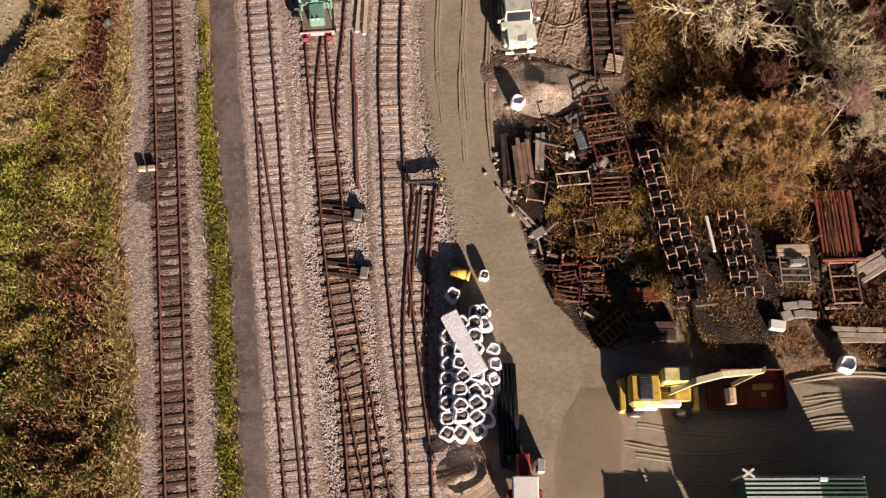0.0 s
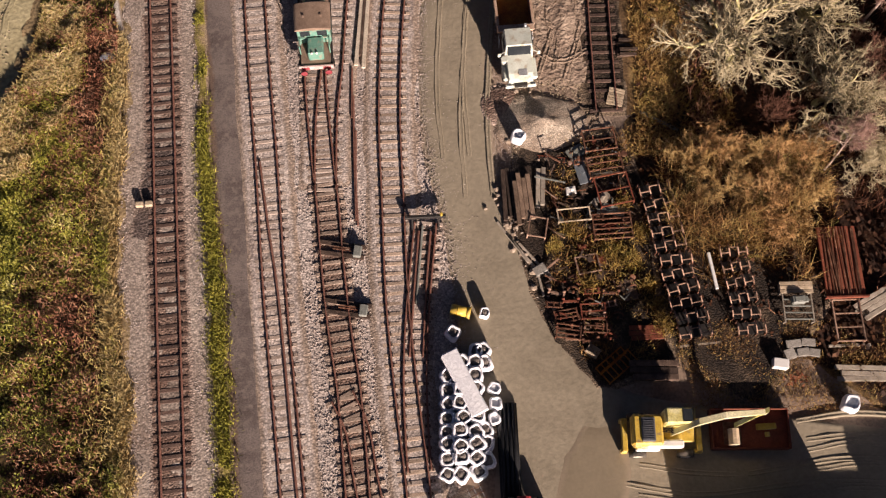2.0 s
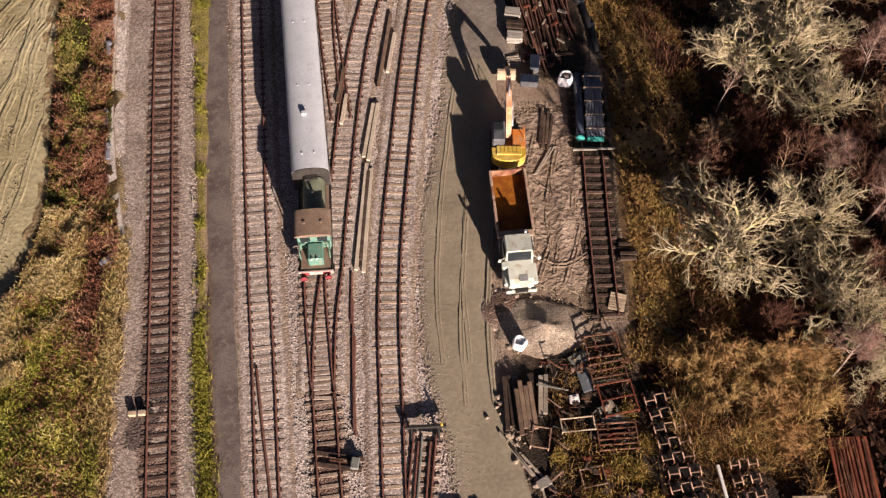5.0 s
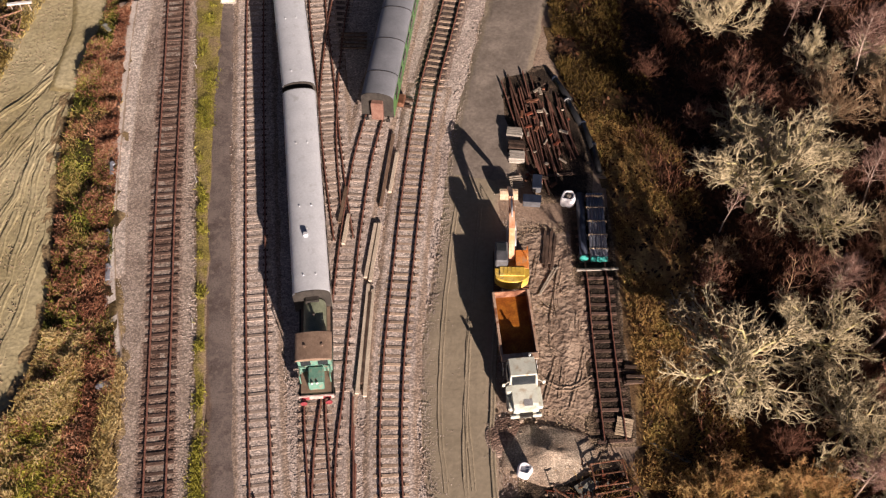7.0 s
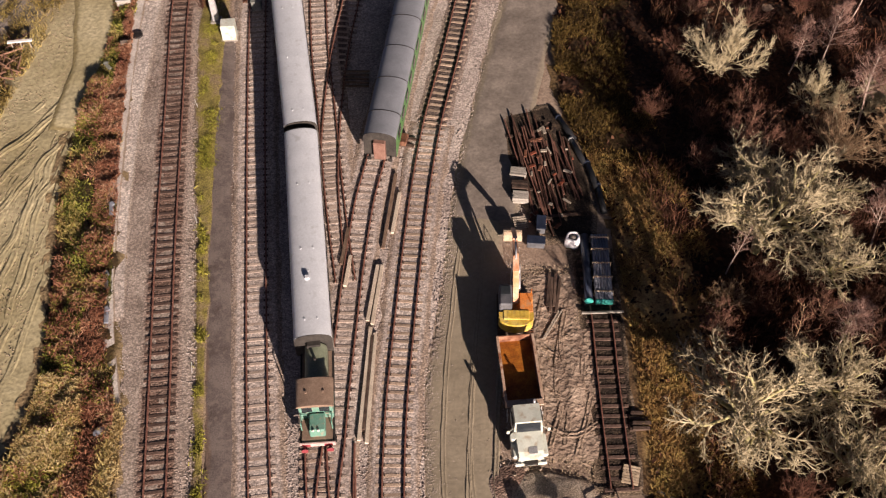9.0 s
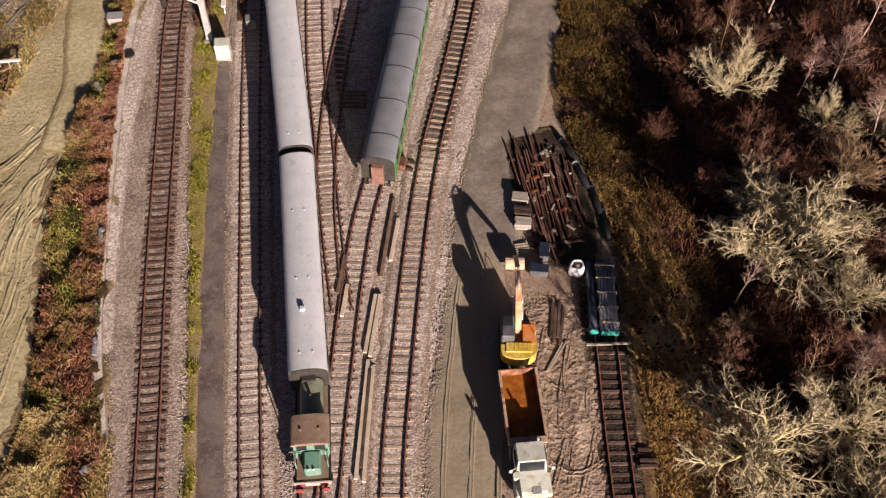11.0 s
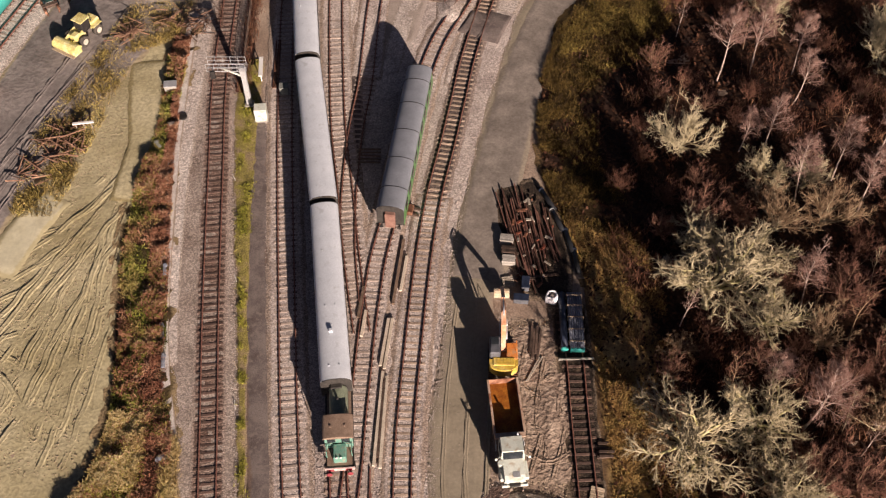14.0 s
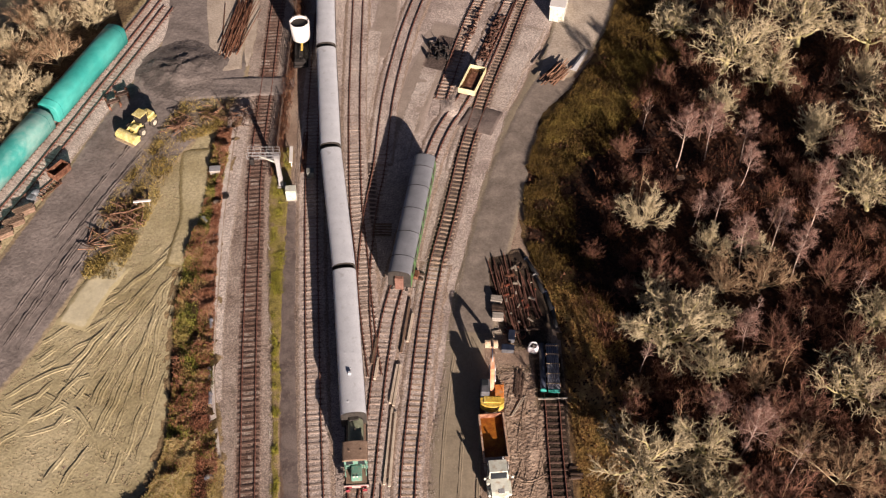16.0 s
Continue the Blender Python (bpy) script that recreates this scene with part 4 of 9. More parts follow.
for k, (px, py, sc, rz) in enumerate([(-61, 80, 1.0, 30), (-59.5, 89, 1.1, 200), (-56, 97, 1.1, 90), (-52.5, 106, 1.0, 310), (-66, 94, 1.1, 150), (-62, 104, 1.1, 20), (-63.5, 86, 1.15, 260), (-58, 103, 1.0, 75), (-60.5, 95.5, 0.95, 115), (-65, 75, 1.1, 10), (-56, 90.5, 0.7, 40), (-69, 85, 1.2, 190), (-54.5, 112, 1.1, 240), (-58, 84.5, 0.9, 55), (-66.5, 89.5, 1.1, 80), (-71, 92, 1.2, 0), (-63, 98.5, 1.0, 170), (-59, 108, 1.1, 210), (-67, 100, 1.1, 330), (-68.5, 79, 1.0, 130), (-62.6, 91, 0.9, 35)]):
    tree((PALE_SALLOWS + SALLOWS[:1])[k % 3], (px, py), sc * 0.9, rz, SALLOW_LABEL, "sallow tree")
for k, (px, py, sc, rz) in enumerate([(16.7, 23.4, 0.75, 30), (18.6, 24.4, 0.85, 140), (20.9, 23.6, 0.95, 250), (23.2, 24.0, 0.9, 20), (19.2, 21.4, 0.8, 90), (21.8, 20.6, 0.85, 310), (24.4, 21.2, 0.8, 10), (22.4, 18.4, 0.6, 70), (17.4, 21.0, 0.55, 340), (25.4, 24.6, 0.7, 110), (24.2, 18.6, 0.45, 165)]):
    tree(BRIERS[k % 2], (px, py), sc, rz, "tangled golden-brown brier bush among the scrap", "bush")
for k, (px, py, sc, rz) in enumerate([(20.4, 42.0, 0.5, 60), (30.5, 29.5, 0.8, 20), (31.6, 38.6, 0.8, 90), (33.6, 42.6, 0.85, 170), (20.6, 55.6, 0.5, 310), (29.0, 32.2, 0.7, 250), (36.5, 34.5, 0.9, 45), (37.5, 39.0, 0.85, 210), (27.5, 41.0, 0.7, 285)]):
    tree((SALLOWS + SHRUBS[1:2])[k % 3], (px, py), sc, rz, SALLOW_LABEL, "sallow tree")
placed = [tuple(o.location[:2]) for o in bpy.data.objects if o.name.startswith("tree")]
rnd_wood = random.Random(77)
count = tries = 0
while count < 150 and tries < 9000:
    tries += 1
    py = rnd_wood.uniform(25, 110)
    px = float(edge_x(py, WOOD)) + rnd_wood.uniform(10 if py > 66 else 6, 50)
    if min(math.hypot(px - a_, py - b_) for a_, b_ in placed) < (2.4 if py < 52 else 3.4):
        continue
    placed.append((px, py))
    count += 1
    if count % 4 == 0:
        tree(SAPLINGS[count // 4 % 3], (px, py), rnd_wood.uniform(0.7, 1.1), rnd_wood.uniform(0, 360), "thin bare sapling with a slender leaning stem", "sapling")
    else:
        tree(SHRUBS[count % 5 % 3], (px, py), rnd_wood.uniform(0.55, 0.95) * (0.85 if py > 60 else 1.0), rnd_wood.uniform(0, 360), SHRUB_LABEL, "tree")


# ---- more materials ----
M["rust"] = mat("rust_steel", [(0.075, 0.03, 0.018), (0.15, 0.066, 0.038), (0.26, 0.14, 0.09)], 1.5, rough=0.85, bump=0.2, per=0.4)
M["rust_dark"] = mat("dark_purple_rust", [(0.05, 0.024, 0.018), (0.10, 0.05, 0.036), (0.16, 0.09, 0.066)], 1.5, rough=0.85, bump=0.2, per=0.4)
M["rust_red"] = mat("red_rust", [(0.13, 0.035, 0.02), (0.22, 0.065, 0.035)], 1.2, rough=0.8, bump=0.2, per=0.2)
M["rust_orange"] = mat("orange_rust_bed", [(0.19, 0.055, 0.008), (0.30, 0.10, 0.012), (0.40, 0.16, 0.02)], 0.7, rough=0.6, bump=0.1)
M["timber"] = mat("dark_baulk_timber", [(0.04, 0.026, 0.02), (0.10, 0.068, 0.052)], 2.0, bump=0.4, per=0.5)
M["timber_brown"] = mat("brown_sleeper_wood", [(0.15, 0.10, 0.07), (0.25, 0.175, 0.125)], 2.0, bump=0.4, per=0.3)
M["trough"] = mat("chalky_grey", [(0.46, 0.42, 0.39), (0.60, 0.56, 0.53)], 0.8, bump=0.6, bump_scale=8, fine=(0.7, 1.25), fade=(0.30, 0.24, 0.19))
M["sack_blue"] = mat("blue_grey_plastic", [(0.17, 0.19, 0.23), (0.28, 0.30, 0.35)], 1.5, rough=0.4, bump=0.3)
M["timber_pale"] = mat("pale_timber", [(0.40, 0.31, 0.21), (0.55, 0.45, 0.33)], 2.0, bump=0.3, per=0.25)
M["timber_grey"] = mat("grey_weathered_timber", [(0.28, 0.24, 0.19), (0.40, 0.35, 0.29)], 2.0, bump=0.3, per=0.25)
M["white"] = mat("white_paint", [(0.70, 0.69, 0.66), (0.80, 0.79, 0.77)], 1.0, rough=0.4, bump=0.03, fine=(0.94, 1.04), spots=((0.5, 0.45, 0.38), 2.2, 0.32))
M["cab_white"] = mat("chalky_pale_green_paint", [(0.50, 0.54, 0.48), (0.62, 0.65, 0.58)], 1.2, rough=0.5, bump=0.04, fine=(0.9, 1.06), spots=((0.40, 0.36, 0.28), 2.2, 0.4))
M["dark_red"] = mat("faded_dark_red_paint", [(0.20, 0.03, 0.04), (0.30, 0.06, 0.07)], 1.2, rough=0.6, bump=0.04)
M["boom_orange"] = mat("bleached_orange_paint", [(0.60, 0.26, 0.12), (0.76, 0.50, 0.36)], 1.5, rough=0.45, bump=0.04)
M["beam_pink"] = mat("faded_pink_paint", [(0.50, 0.34, 0.32), (0.62, 0.48, 0.45)], 1.2, rough=0.6, bump=0.04)
M["bag"] = mat("white_woven_sack", [(0.72, 0.73, 0.78), (0.85, 0.86, 0.90)], 1.5, rough=0.8, bump=0.4, bump_scale=6, fine=(0.9, 1.05))
M["gravel_dark"] = mat("dark_gravel", [(0.13, 0.11, 0.10), (0.26, 0.23, 0.21)], 4, bump=0.8, bump_scale=20)
M["yellow"] = mat("yellow_plant_paint", [(0.46, 0.30, 0.05), (0.62, 0.43, 0.07), (0.70, 0.54, 0.16)], 0.8, rough=0.4, bump=0.04, fine=(0.88, 1.08), spots=((0.30, 0.22, 0.12), 2.6, 0.36))
M["lemon"] = mat("faded_yellow_paint", [(0.46, 0.38, 0.13), (0.64, 0.57, 0.22), (0.76, 0.70, 0.38)], 1.3, rough=0.5, bump=0.05)
M["orange"] = mat("orange_plant_paint", [(0.60, 0.17, 0.03), (0.74, 0.30, 0.08)], 1.0, rough=0.4, bump=0.04, spots=((0.5, 0.3, 0.16), 2.5, 0.4))
M["teal"] = mat("teal_tarpaulin", [(0.02, 0.27, 0.25), (0.035, 0.33, 0.30), (0.06, 0.38, 0.345)], 0.2, rough=0.5, bump=0.12, bump_scale=1.2, fine=(0.9, 1.08), spec=0.4)
M["teal_worn"] = mat("chalky_teal_tarpaulin", [(0.02, 0.28, 0.255), (0.05, 0.32, 0.295), (0.22, 0.42, 0.39)], 0.16, rough=0.55, bump=0.12, bump_scale=1.2, fine=(0.9, 1.08), spec=0.4)
M["loco_green"] = mat("mint_green_paint", [(0.095, 0.235, 0.185), (0.16, 0.31, 0.25)], 1.2, rough=0.55, bump=0.04, spots=((0.28, 0.26, 0.2), 2.5, 0.38))
M["loco_dark_green"] = mat("dull_green_paint", [(0.16, 0.185, 0.13), (0.23, 0.255, 0.185)], 1.2, rough=0.6, bump=0.04)
M["cab_brown"] = mat("weathered_brown_roof", [(0.19, 0.13, 0.095), (0.29, 0.21, 0.155)], 1.2, rough=0.75, bump=0.15)
M["red"] = mat("red_paint", [(0.30, 0.03, 0.035), (0.42, 0.06, 0.06)], 1.2, rough=0.5, bump=0.03)
M["tyre"] = mat("dusty_rubber", [(0.03, 0.028, 0.026), (0.10, 0.085, 0.07)], 2.5, rough=0.9, bump=0.3)
M["concrete"] = mat("grey_concrete", [(0.27, 0.25, 0.22), (0.38, 0.355, 0.32)], 1.2, bump=0.25, bump_scale=12, per=0.2)
M["pipe_blue"] = mat("blue_black_plastic", [(0.012, 0.018, 0.035), (0.03, 0.04, 0.07)], 1.0, rough=0.4, bump=0.03)
M["pipe_grey"] = mat("grey_plastic_pipe", [(0.20, 0.22, 0.27), (0.28, 0.30, 0.35)], 1.0, rough=0.4, bump=0.03, per=0.15)
M["pipe_black"] = mat("black_plastic_pipe", [(0.010, 0.011, 0.013), (0.022, 0.023, 0.026)], 1.0, rough=0.35, bump=0.03)
M["shed_green"] = mat("green_steel_sheet", [(0.05, 0.14, 0.075), (0.075, 0.19, 0.10)], 0.6, rough=0.45, bump=0.03)
M["galv"] = mat("galvanised_steel", [(0.42, 0.43, 0.44), (0.56, 0.57, 0.58)], 2.0, rough=0.4, metal=0.4, bump=0.05)
M["spoil"] = mat("gravelly_spoil", [(0.28, 0.215, 0.165), (0.40, 0.33, 0.26), (0.48, 0.41, 0.33)], 0.6, bump=0.6, bump_scale=8, fine=(0.75, 1.2), fade=(0.29, 0.22, 0.165), stones=13.0)
M["ash"] = mat("grey_ash", [(0.09, 0.078, 0.072), (0.14, 0.122, 0.113), (0.20, 0.175, 0.162)], 0.25, bump=0.9, bump_scale=2.6, fine=(0.78, 1.18), depth=0.15, fade=(0.235, 0.205, 0.19))


M["field_rut"] = mat("field_rut_mud", [(0.31, 0.265, 0.145), (0.41, 0.36, 0.215), (0.50, 0.445, 0.285)], 0.1, bump=0.6, bump_scale=3.4, fine=(0.74, 1.18))
M["lane_rut"] = mat("lane_rut_ash", [(0.165, 0.143, 0.132), (0.225, 0.197, 0.182), (0.285, 0.25, 0.23)], 0.25, bump=0.5, bump_scale=2.6, fine=(0.78, 1.18), depth=0.15)
M["road_rut"] = mat("rut_dirt", [(0.235, 0.20, 0.142), (0.31, 0.265, 0.193), (0.27, 0.23, 0.167)], 0.15, bump=0.5, bump_scale=6, fine=(0.86, 1.12))
M["rim"] = mat("dusty_wheel_rim", [(0.38, 0.35, 0.28), (0.58, 0.54, 0.46)], 2.0, rough=0.6, bump=0.1)
M["copse"] = mat("copse_litter", [(0.05, 0.034, 0.018), (0.11, 0.078, 0.042), (0.19, 0.14, 0.075)], 0.3, bump=0.9, bump_scale=4, fine=(0.5, 1.4), fade=(0.28, 0.23, 0.13))
M["stone_pale"] = mat("pale_stone", [(0.26, 0.2, 0.15), (0.42, 0.35, 0.28)], 2.0, bump=0.4)
# dark earth, made blacker to include the shade between piled scrap
M["soil_dark"] = mat("dark_soil_and_shade", [(0.018, 0.012, 0.009), (0.042, 0.03, 0.021), (0.10, 0.07, 0.047)], 0.5, bump=0.9, bump_scale=6, fine=(0.5, 1.4), fade=(0.22, 0.165, 0.115), stones=9.0)
M["stain"] = mat("brown_stained_ballast", [(0.15, 0.092, 0.07), (0.22, 0.15, 0.118), (0.29, 0.22, 0.18)], 0.3, bump=0.8, bump_scale=5, fine=(0.75, 1.22), fade=(0.36, 0.285, 0.24), stones=7.5)
M["oil"] = mat("oil_dark_ballast", [(0.085, 0.064, 0.058), (0.14, 0.108, 0.095)], 0.4, bump=1.0, bump_scale=5, fine=(0.7, 1.25), fade=(0.30, 0.235, 0.20), stones=7.5)
M["churn"] = mat("churned_mud", [(0.22, 0.16, 0.122), (0.31, 0.235, 0.18), (0.40, 0.315, 0.245)], 0.5, bump=0.9, bump_scale=3.0, fine=(0.68, 1.25), depth=0.25, fade=(0.29, 0.22, 0.165))
M["dirt_patch"] = mat("trodden_dirt_patch", [(0.27, 0.225, 0.192), (0.36, 0.305, 0.262)], 0.3, bump=0.4, bump_scale=6, fine=(0.8, 1.18), fade=(0.38, 0.32, 0.28))
M["gravel_road"] = mat("grey_gravel_road", [(0.165, 0.14, 0.12), (0.22, 0.189, 0.162), (0.285, 0.246, 0.212)], 0.35, bump=0.35, bump_scale=4, fine=(0.82, 1.15), fade=(0.255, 0.216, 0.166))
M["pale_dirt"] = mat("pale_sandy_dirt", [(0.38, 0.325, 0.265), (0.50, 0.44, 0.37)], 0.3, bump=0.6, bump_scale=4, fine=(0.75, 1.2), fade=(0.33, 0.28, 0.21))
M["mud_smooth"] = mat("smooth_mud", [(0.22, 0.18, 0.125), (0.26, 0.215, 0.15)], 0.3, rough=0.6, bump=0.1, bump_scale=5, fine=(0.95, 1.05), fade=(0.29, 0.235, 0.17))
M["pale_ballast"] = mat("pale_chalky_ballast", [(0.42, 0.36, 0.32), (0.52, 0.455, 0.41), (0.62, 0.56, 0.51)], 0.2, bump=0.4, bump_scale=5, fine=(0.78, 1.2), fade=(0.40, 0.335, 0.285), stones=7.0)
M["pale_mud"] = mat("pale_dried_mud", [(0.52, 0.48, 0.33), (0.60, 0.56, 0.40)], 0.4, bump=0.15, bump_scale=3, fine=(0.9, 1.08), fade=(0.42, 0.37, 0.22))


# ---- ground forms ----
def heap(name, cx, cy, rx, ry, h, material, label, category, seed=1.0, rz=0.0):
    """A rough heap of loose material with a ragged outline."""
    verts, faces, inset = [], [], []
    n, m = 40, 14
    c, s = math.cos(rz), math.sin(rz)
    for j in range(m + 1):
        t = j / m
        for k in range(n):
            a = 2 * math.pi * k / n
            rr = t * (1 + 0.22 * wave(math.cos(a) * 2, math.sin(a) * 2, 0.8, seed))
            x, y = rx * rr * math.cos(a), ry * rr * math.sin(a)
            z = h * (1 - t) ** 1.3 * (1 + 0.6 * wave(x, y, 0.7, seed + 1)) + 0.15 * h * wave(x, y, 2.5, seed + 2) * (1 - t) + (0.02 if t < 0.9 else -0.12)
            verts.append((x * c - y * s, x * s + y * c, z))
            inset.append(min(1, (1 - t) * 2.5))
    for j in range(m):
        for k in range(n):
            i, i2 = j * n + k, j * n + (k + 1) % n
            faces.append((i, i2, i2 + n, i + n))
    me = bpy.data.meshes.new(name)
    me.from_pydata(verts, [], faces)
    for p in me.polygons:
        p.use_smooth = True
    inset_layer(me, inset)
    me.materials.append(material)
    ob = new(name, me)
    ob.location = (cx, cy, 0.05)
    return tagged(ob, label, category)


heap("spoil_mound", 6.6, 26.6, 3.8, 2.6, 0.75, M["spoil"], "low heap of pale gravelly spoil beside the road", "spoil heap", 1.0)
heap("spoil_mound", 3.9, 28.0, 1.6, 1.8, 0.3, M["stain"], "low heap of dark gravel at the road's edge", "spoil heap", 4.0)
heap("earth_mound", 8.4, 35.5, 1.6, 5.0, 0.3, M["churn"], "long heap of rutted earth beside the lorry", "earth heap", 2.0)
heap("earth_mound", 0.9, -0.6, 1.9, 1.8, 0.8, M["spoil"], "heap of brown earth beside the sacks", "earth heap", 7.0)
heap("ash_mound", -38.2, 96.2, 7.5, 8.0, 1.3, M["ash"], "broad heap of grey ash and spoil", "spoil heap", 3.0, 0.5)
heap("ballast_mound", 0.2, 88.5, 2.0, 3.2, 0.45, M["ballast"], "low heap of pale ballast between the sidings", "ballast heap", 5.0)


def band(name, pts, width, z, material, label, category, lip=0.1, relief=0.04, hard=False):
    """A strip of ground along a bent line, with ragged edges."""
    line = smooth_line(pts, 0.7)
    d = np.gradient(line, axis=0)
    d /= np.linalg.norm(d, axis=1)[:, None]
    nr = np.stack([d[:, 1], -d[:, 0]], 1)
    w = np.interp(np.linspace(0, 1, len(line)), np.linspace(0, 1, len(width)), width)
    m = 12
    verts, faces, inset = [], [], []
    for i, (p, q, ww) in enumerate(zip(line, nr, w)):
        bl = min(0.9, 0.35 * ww)
        for k in range(m + 1):
            u = k / m * 2 - 1
            j = 0.25 * wave(p[0] + u * 5, p[1], 0.6, 3) if abs(u) == 1 else 0
            x, y = p + q * (u * (ww + bl) / 2 + j)
            inset.append(min(1, (1 - abs(u)) * (ww + bl) / 2 / bl, i * 0.7 / bl, (len(line) - 1 - i) * 0.7 / bl) if not hard else 1)
            verts.append((x, y, z - (lip if abs(u) == 1 or i in (0, len(line) - 1) else 0) + relief * wave(x, y, 0.7, 2)))
    for j in range(len(line) - 1):
        for k in range(m):
            i = j * (m + 1) + k
            faces.append((i, i + 1, i + m + 2, i + m + 1))
    me = bpy.data.meshes.new(name)
    me.from_pydata(verts, [], faces)
    for p in me.polygons:
        p.use_smooth = True
    inset_layer(me, inset)
    me.materials.append(material)
    return tagged(new(name, me), label, category, kind="structure")


band("ash_lane", [(-57, 38), (-52.2, 49), (-48.8, 61), (-44.8, 72.5), (-41.6, 82), (-38.2, 90.5), (-36, 96), (-36.5, 104)], [10, 10, 10.5, 11, 12, 14, 15, 11], 0.2, M["lane"],
     "dark grey ash lane rutted by vehicles", "lane")
band("teal_track_bed", [(-64, 55), (-58.5, 68), (-54.0, 79), (-50.5, 89), (-47.0, 99), (-43.8, 109), (-40, 120)], [8, 8, 8, 7.5, 7, 6.5, 6], 0.20, M["pale_ballast"],
     "pale brown ballast bed under the covered coaches", "ballast")
band("dirt_lane", [(-33.0, 60), (-32.6, 64), (-32.2, 68), (-32.9, 74), (-33.6, 80.5)], [2.0, 2.4, 2.8, 3.2, 3.4], 0.20, M["field"], "ochre dirt lane rutted by tyres", "lane")
band("level_crossing", [(-38, 91.6), (-31, 92.4), (-26.5, 92.6), (-21.5, 92.8)], [4, 3.4, 3.2, 3.0], 0.30, M["lane"], "dark boarded vehicle crossing over the main line", "crossing", lip=0.15, relief=0.01, hard=True)
band("siding_crossing", [(2.4, 84.2), (4.4, 88.6)], [2.2, 2.2], 0.30, M["asphalt"], "dark patched crossing between the far rails", "crossing", lip=0.15, relief=0.01, hard=True)
band("siding_crossing", [(4.3, 83.2), (6.2, 88.0)], [2.0, 2.0], 0.31, M["asphalt"], "dark asphalt crossing panel over the far siding", "crossing", lip=0.15, relief=0.01, hard=True)


for k, (ln, w_) in enumerate(((LINE_A, 2.5), (LINE_CL[:9], 1.9), (LINE_E, 1.6), (LINE_D[14:], 2.3))):
    band("four_foot", ln, [w_, w_], (0.135, 0.125, 0.125, 0.142)[k], M["oil"] if k == 3 else M["stain"], "brown-stained ballast between the rails", "ballast", lip=0.06, relief=0.015)
LINE_M = [(-9.3, 47.5), (-10.0, 54), (-10.2, 60), (-10.1, 66), (-9.8, 71), (-9.2, 77), (-8.8, 87), (-8.3, 93), (-7.5, 99), (-6.4, 105.6), (-5, 112), (-2, 125)]
for ln in (LINE_B, LINE_CR, LINE_D[:15], LINE_K, LINE_M[5:]):
    band("four_foot", ln, [3.0, 3.0], 0.152, M["ballast"], "packed pale ballast about the sleepers", "ballast", lip=0.08, relief=0.015)
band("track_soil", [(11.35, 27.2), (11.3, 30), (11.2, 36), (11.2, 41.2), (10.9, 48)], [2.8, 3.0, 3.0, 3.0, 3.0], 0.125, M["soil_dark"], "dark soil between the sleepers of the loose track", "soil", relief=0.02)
band("churned_mud", [(7.6, 29.5), (8.2, 34), (8.0, 40), (7.8, 46)], [4.5, 4.2, 4.4, 4.2], 0.12, M["churn"], "churned brown mud scarred by digger tracks", "mud", relief=0.07)
band("copse_floor", [(-73, 66), (-67, 80), (-62, 92), (-57, 106), (-52, 122)], [12, 17, 17, 16, 14], 0.2, M["copse"], "brown leaf litter under the sallow copse", "woodland floor", relief=0.1)
band("gravel_road", [(2.6, 50), (3.6, 57), (5.2, 65), (7.6, 75), (11.4, 86), (16, 96)], [4.6, 4.6, 4.4, 4.6, 5.4, 5.4], 0.135, M["gravel_road"], "grey gravelled stretch of the haul road", "road", relief=0.03)
band("pale_shoulder", [(-25.0, 41), (-26.2, 48), (-27.2, 56), (-28.1, 66), (-28.5, 78), (-28.7, 89)], [0.6, 1.2, 1.8, 2.4, 2.6, 2.4], 0.15, M["pale_ballast"], "pale chalky ballast shoulder beside the main line", "ballast", lip=0.08, relief=0.03)
band("pale_dirt", [(14, 94), (17.5, 102), (20.5, 110), (24, 120)], [3.5, 6, 8, 8], 0.15, M["pale_dirt"], "pale sandy stretch of the haul road", "dirt", relief=0.04)
for pts_, w_ in (([(-6.6, 78), (-5.4, 86), (-3.4, 94), (-1.0, 104)], [1.6, 2.0, 2.2, 2.4]), ([(0.6, 76), (2.0, 82), (3.0, 86)], [2.0, 2.4, 2.0]), ([(6.6, 88), (9.0, 96), (12.5, 106)], [2.0, 2.4, 3.0]), ([(-12.4, 84), (-11.8, 94), (-11.4, 106)], [2.0, 2.2, 2.4])):
    band("pale_ballast", pts_, w_, 0.138, M["pale_ballast"], "pale chalky ballast between the far sidings", "ballast", lip=0.06, relief=0.02)
band("rust_stain", [(-2.6, 96), (-1.2, 100), (0.4, 104)], [2.6, 4.0, 3.0], 0.16, M["oil"], "ground stained dark by scrap metal", "ballast", lip=0.06, relief=0.02)
band("rust_stain", [(4.6, 98), (6.4, 104), (8.2, 110)], [1.6, 2.2, 1.8], 0.16, M["oil"], "ground stained dark by rusty rail chairs", "ballast", lip=0.06, relief=0.02)
band("pale_dirt", [(-31.5, 96), (-32.5, 104), (-34, 112), (-36, 122)], [5, 8, 10, 10], 0.15, M["pale_dirt"], "pale sandy dirt about the pole pile", "dirt", relief=0.05)
band("grass_bank", [(14.6, 27), (15.6, 34), (15.8, 42), (15.4, 50), (14.2, 56)], [3.0, 5.0, 5.5, 5.0, 2.0], 0.2, M["dry_bank"], "dry brown grass bank at the wood's edge", "bank", relief=0.1)
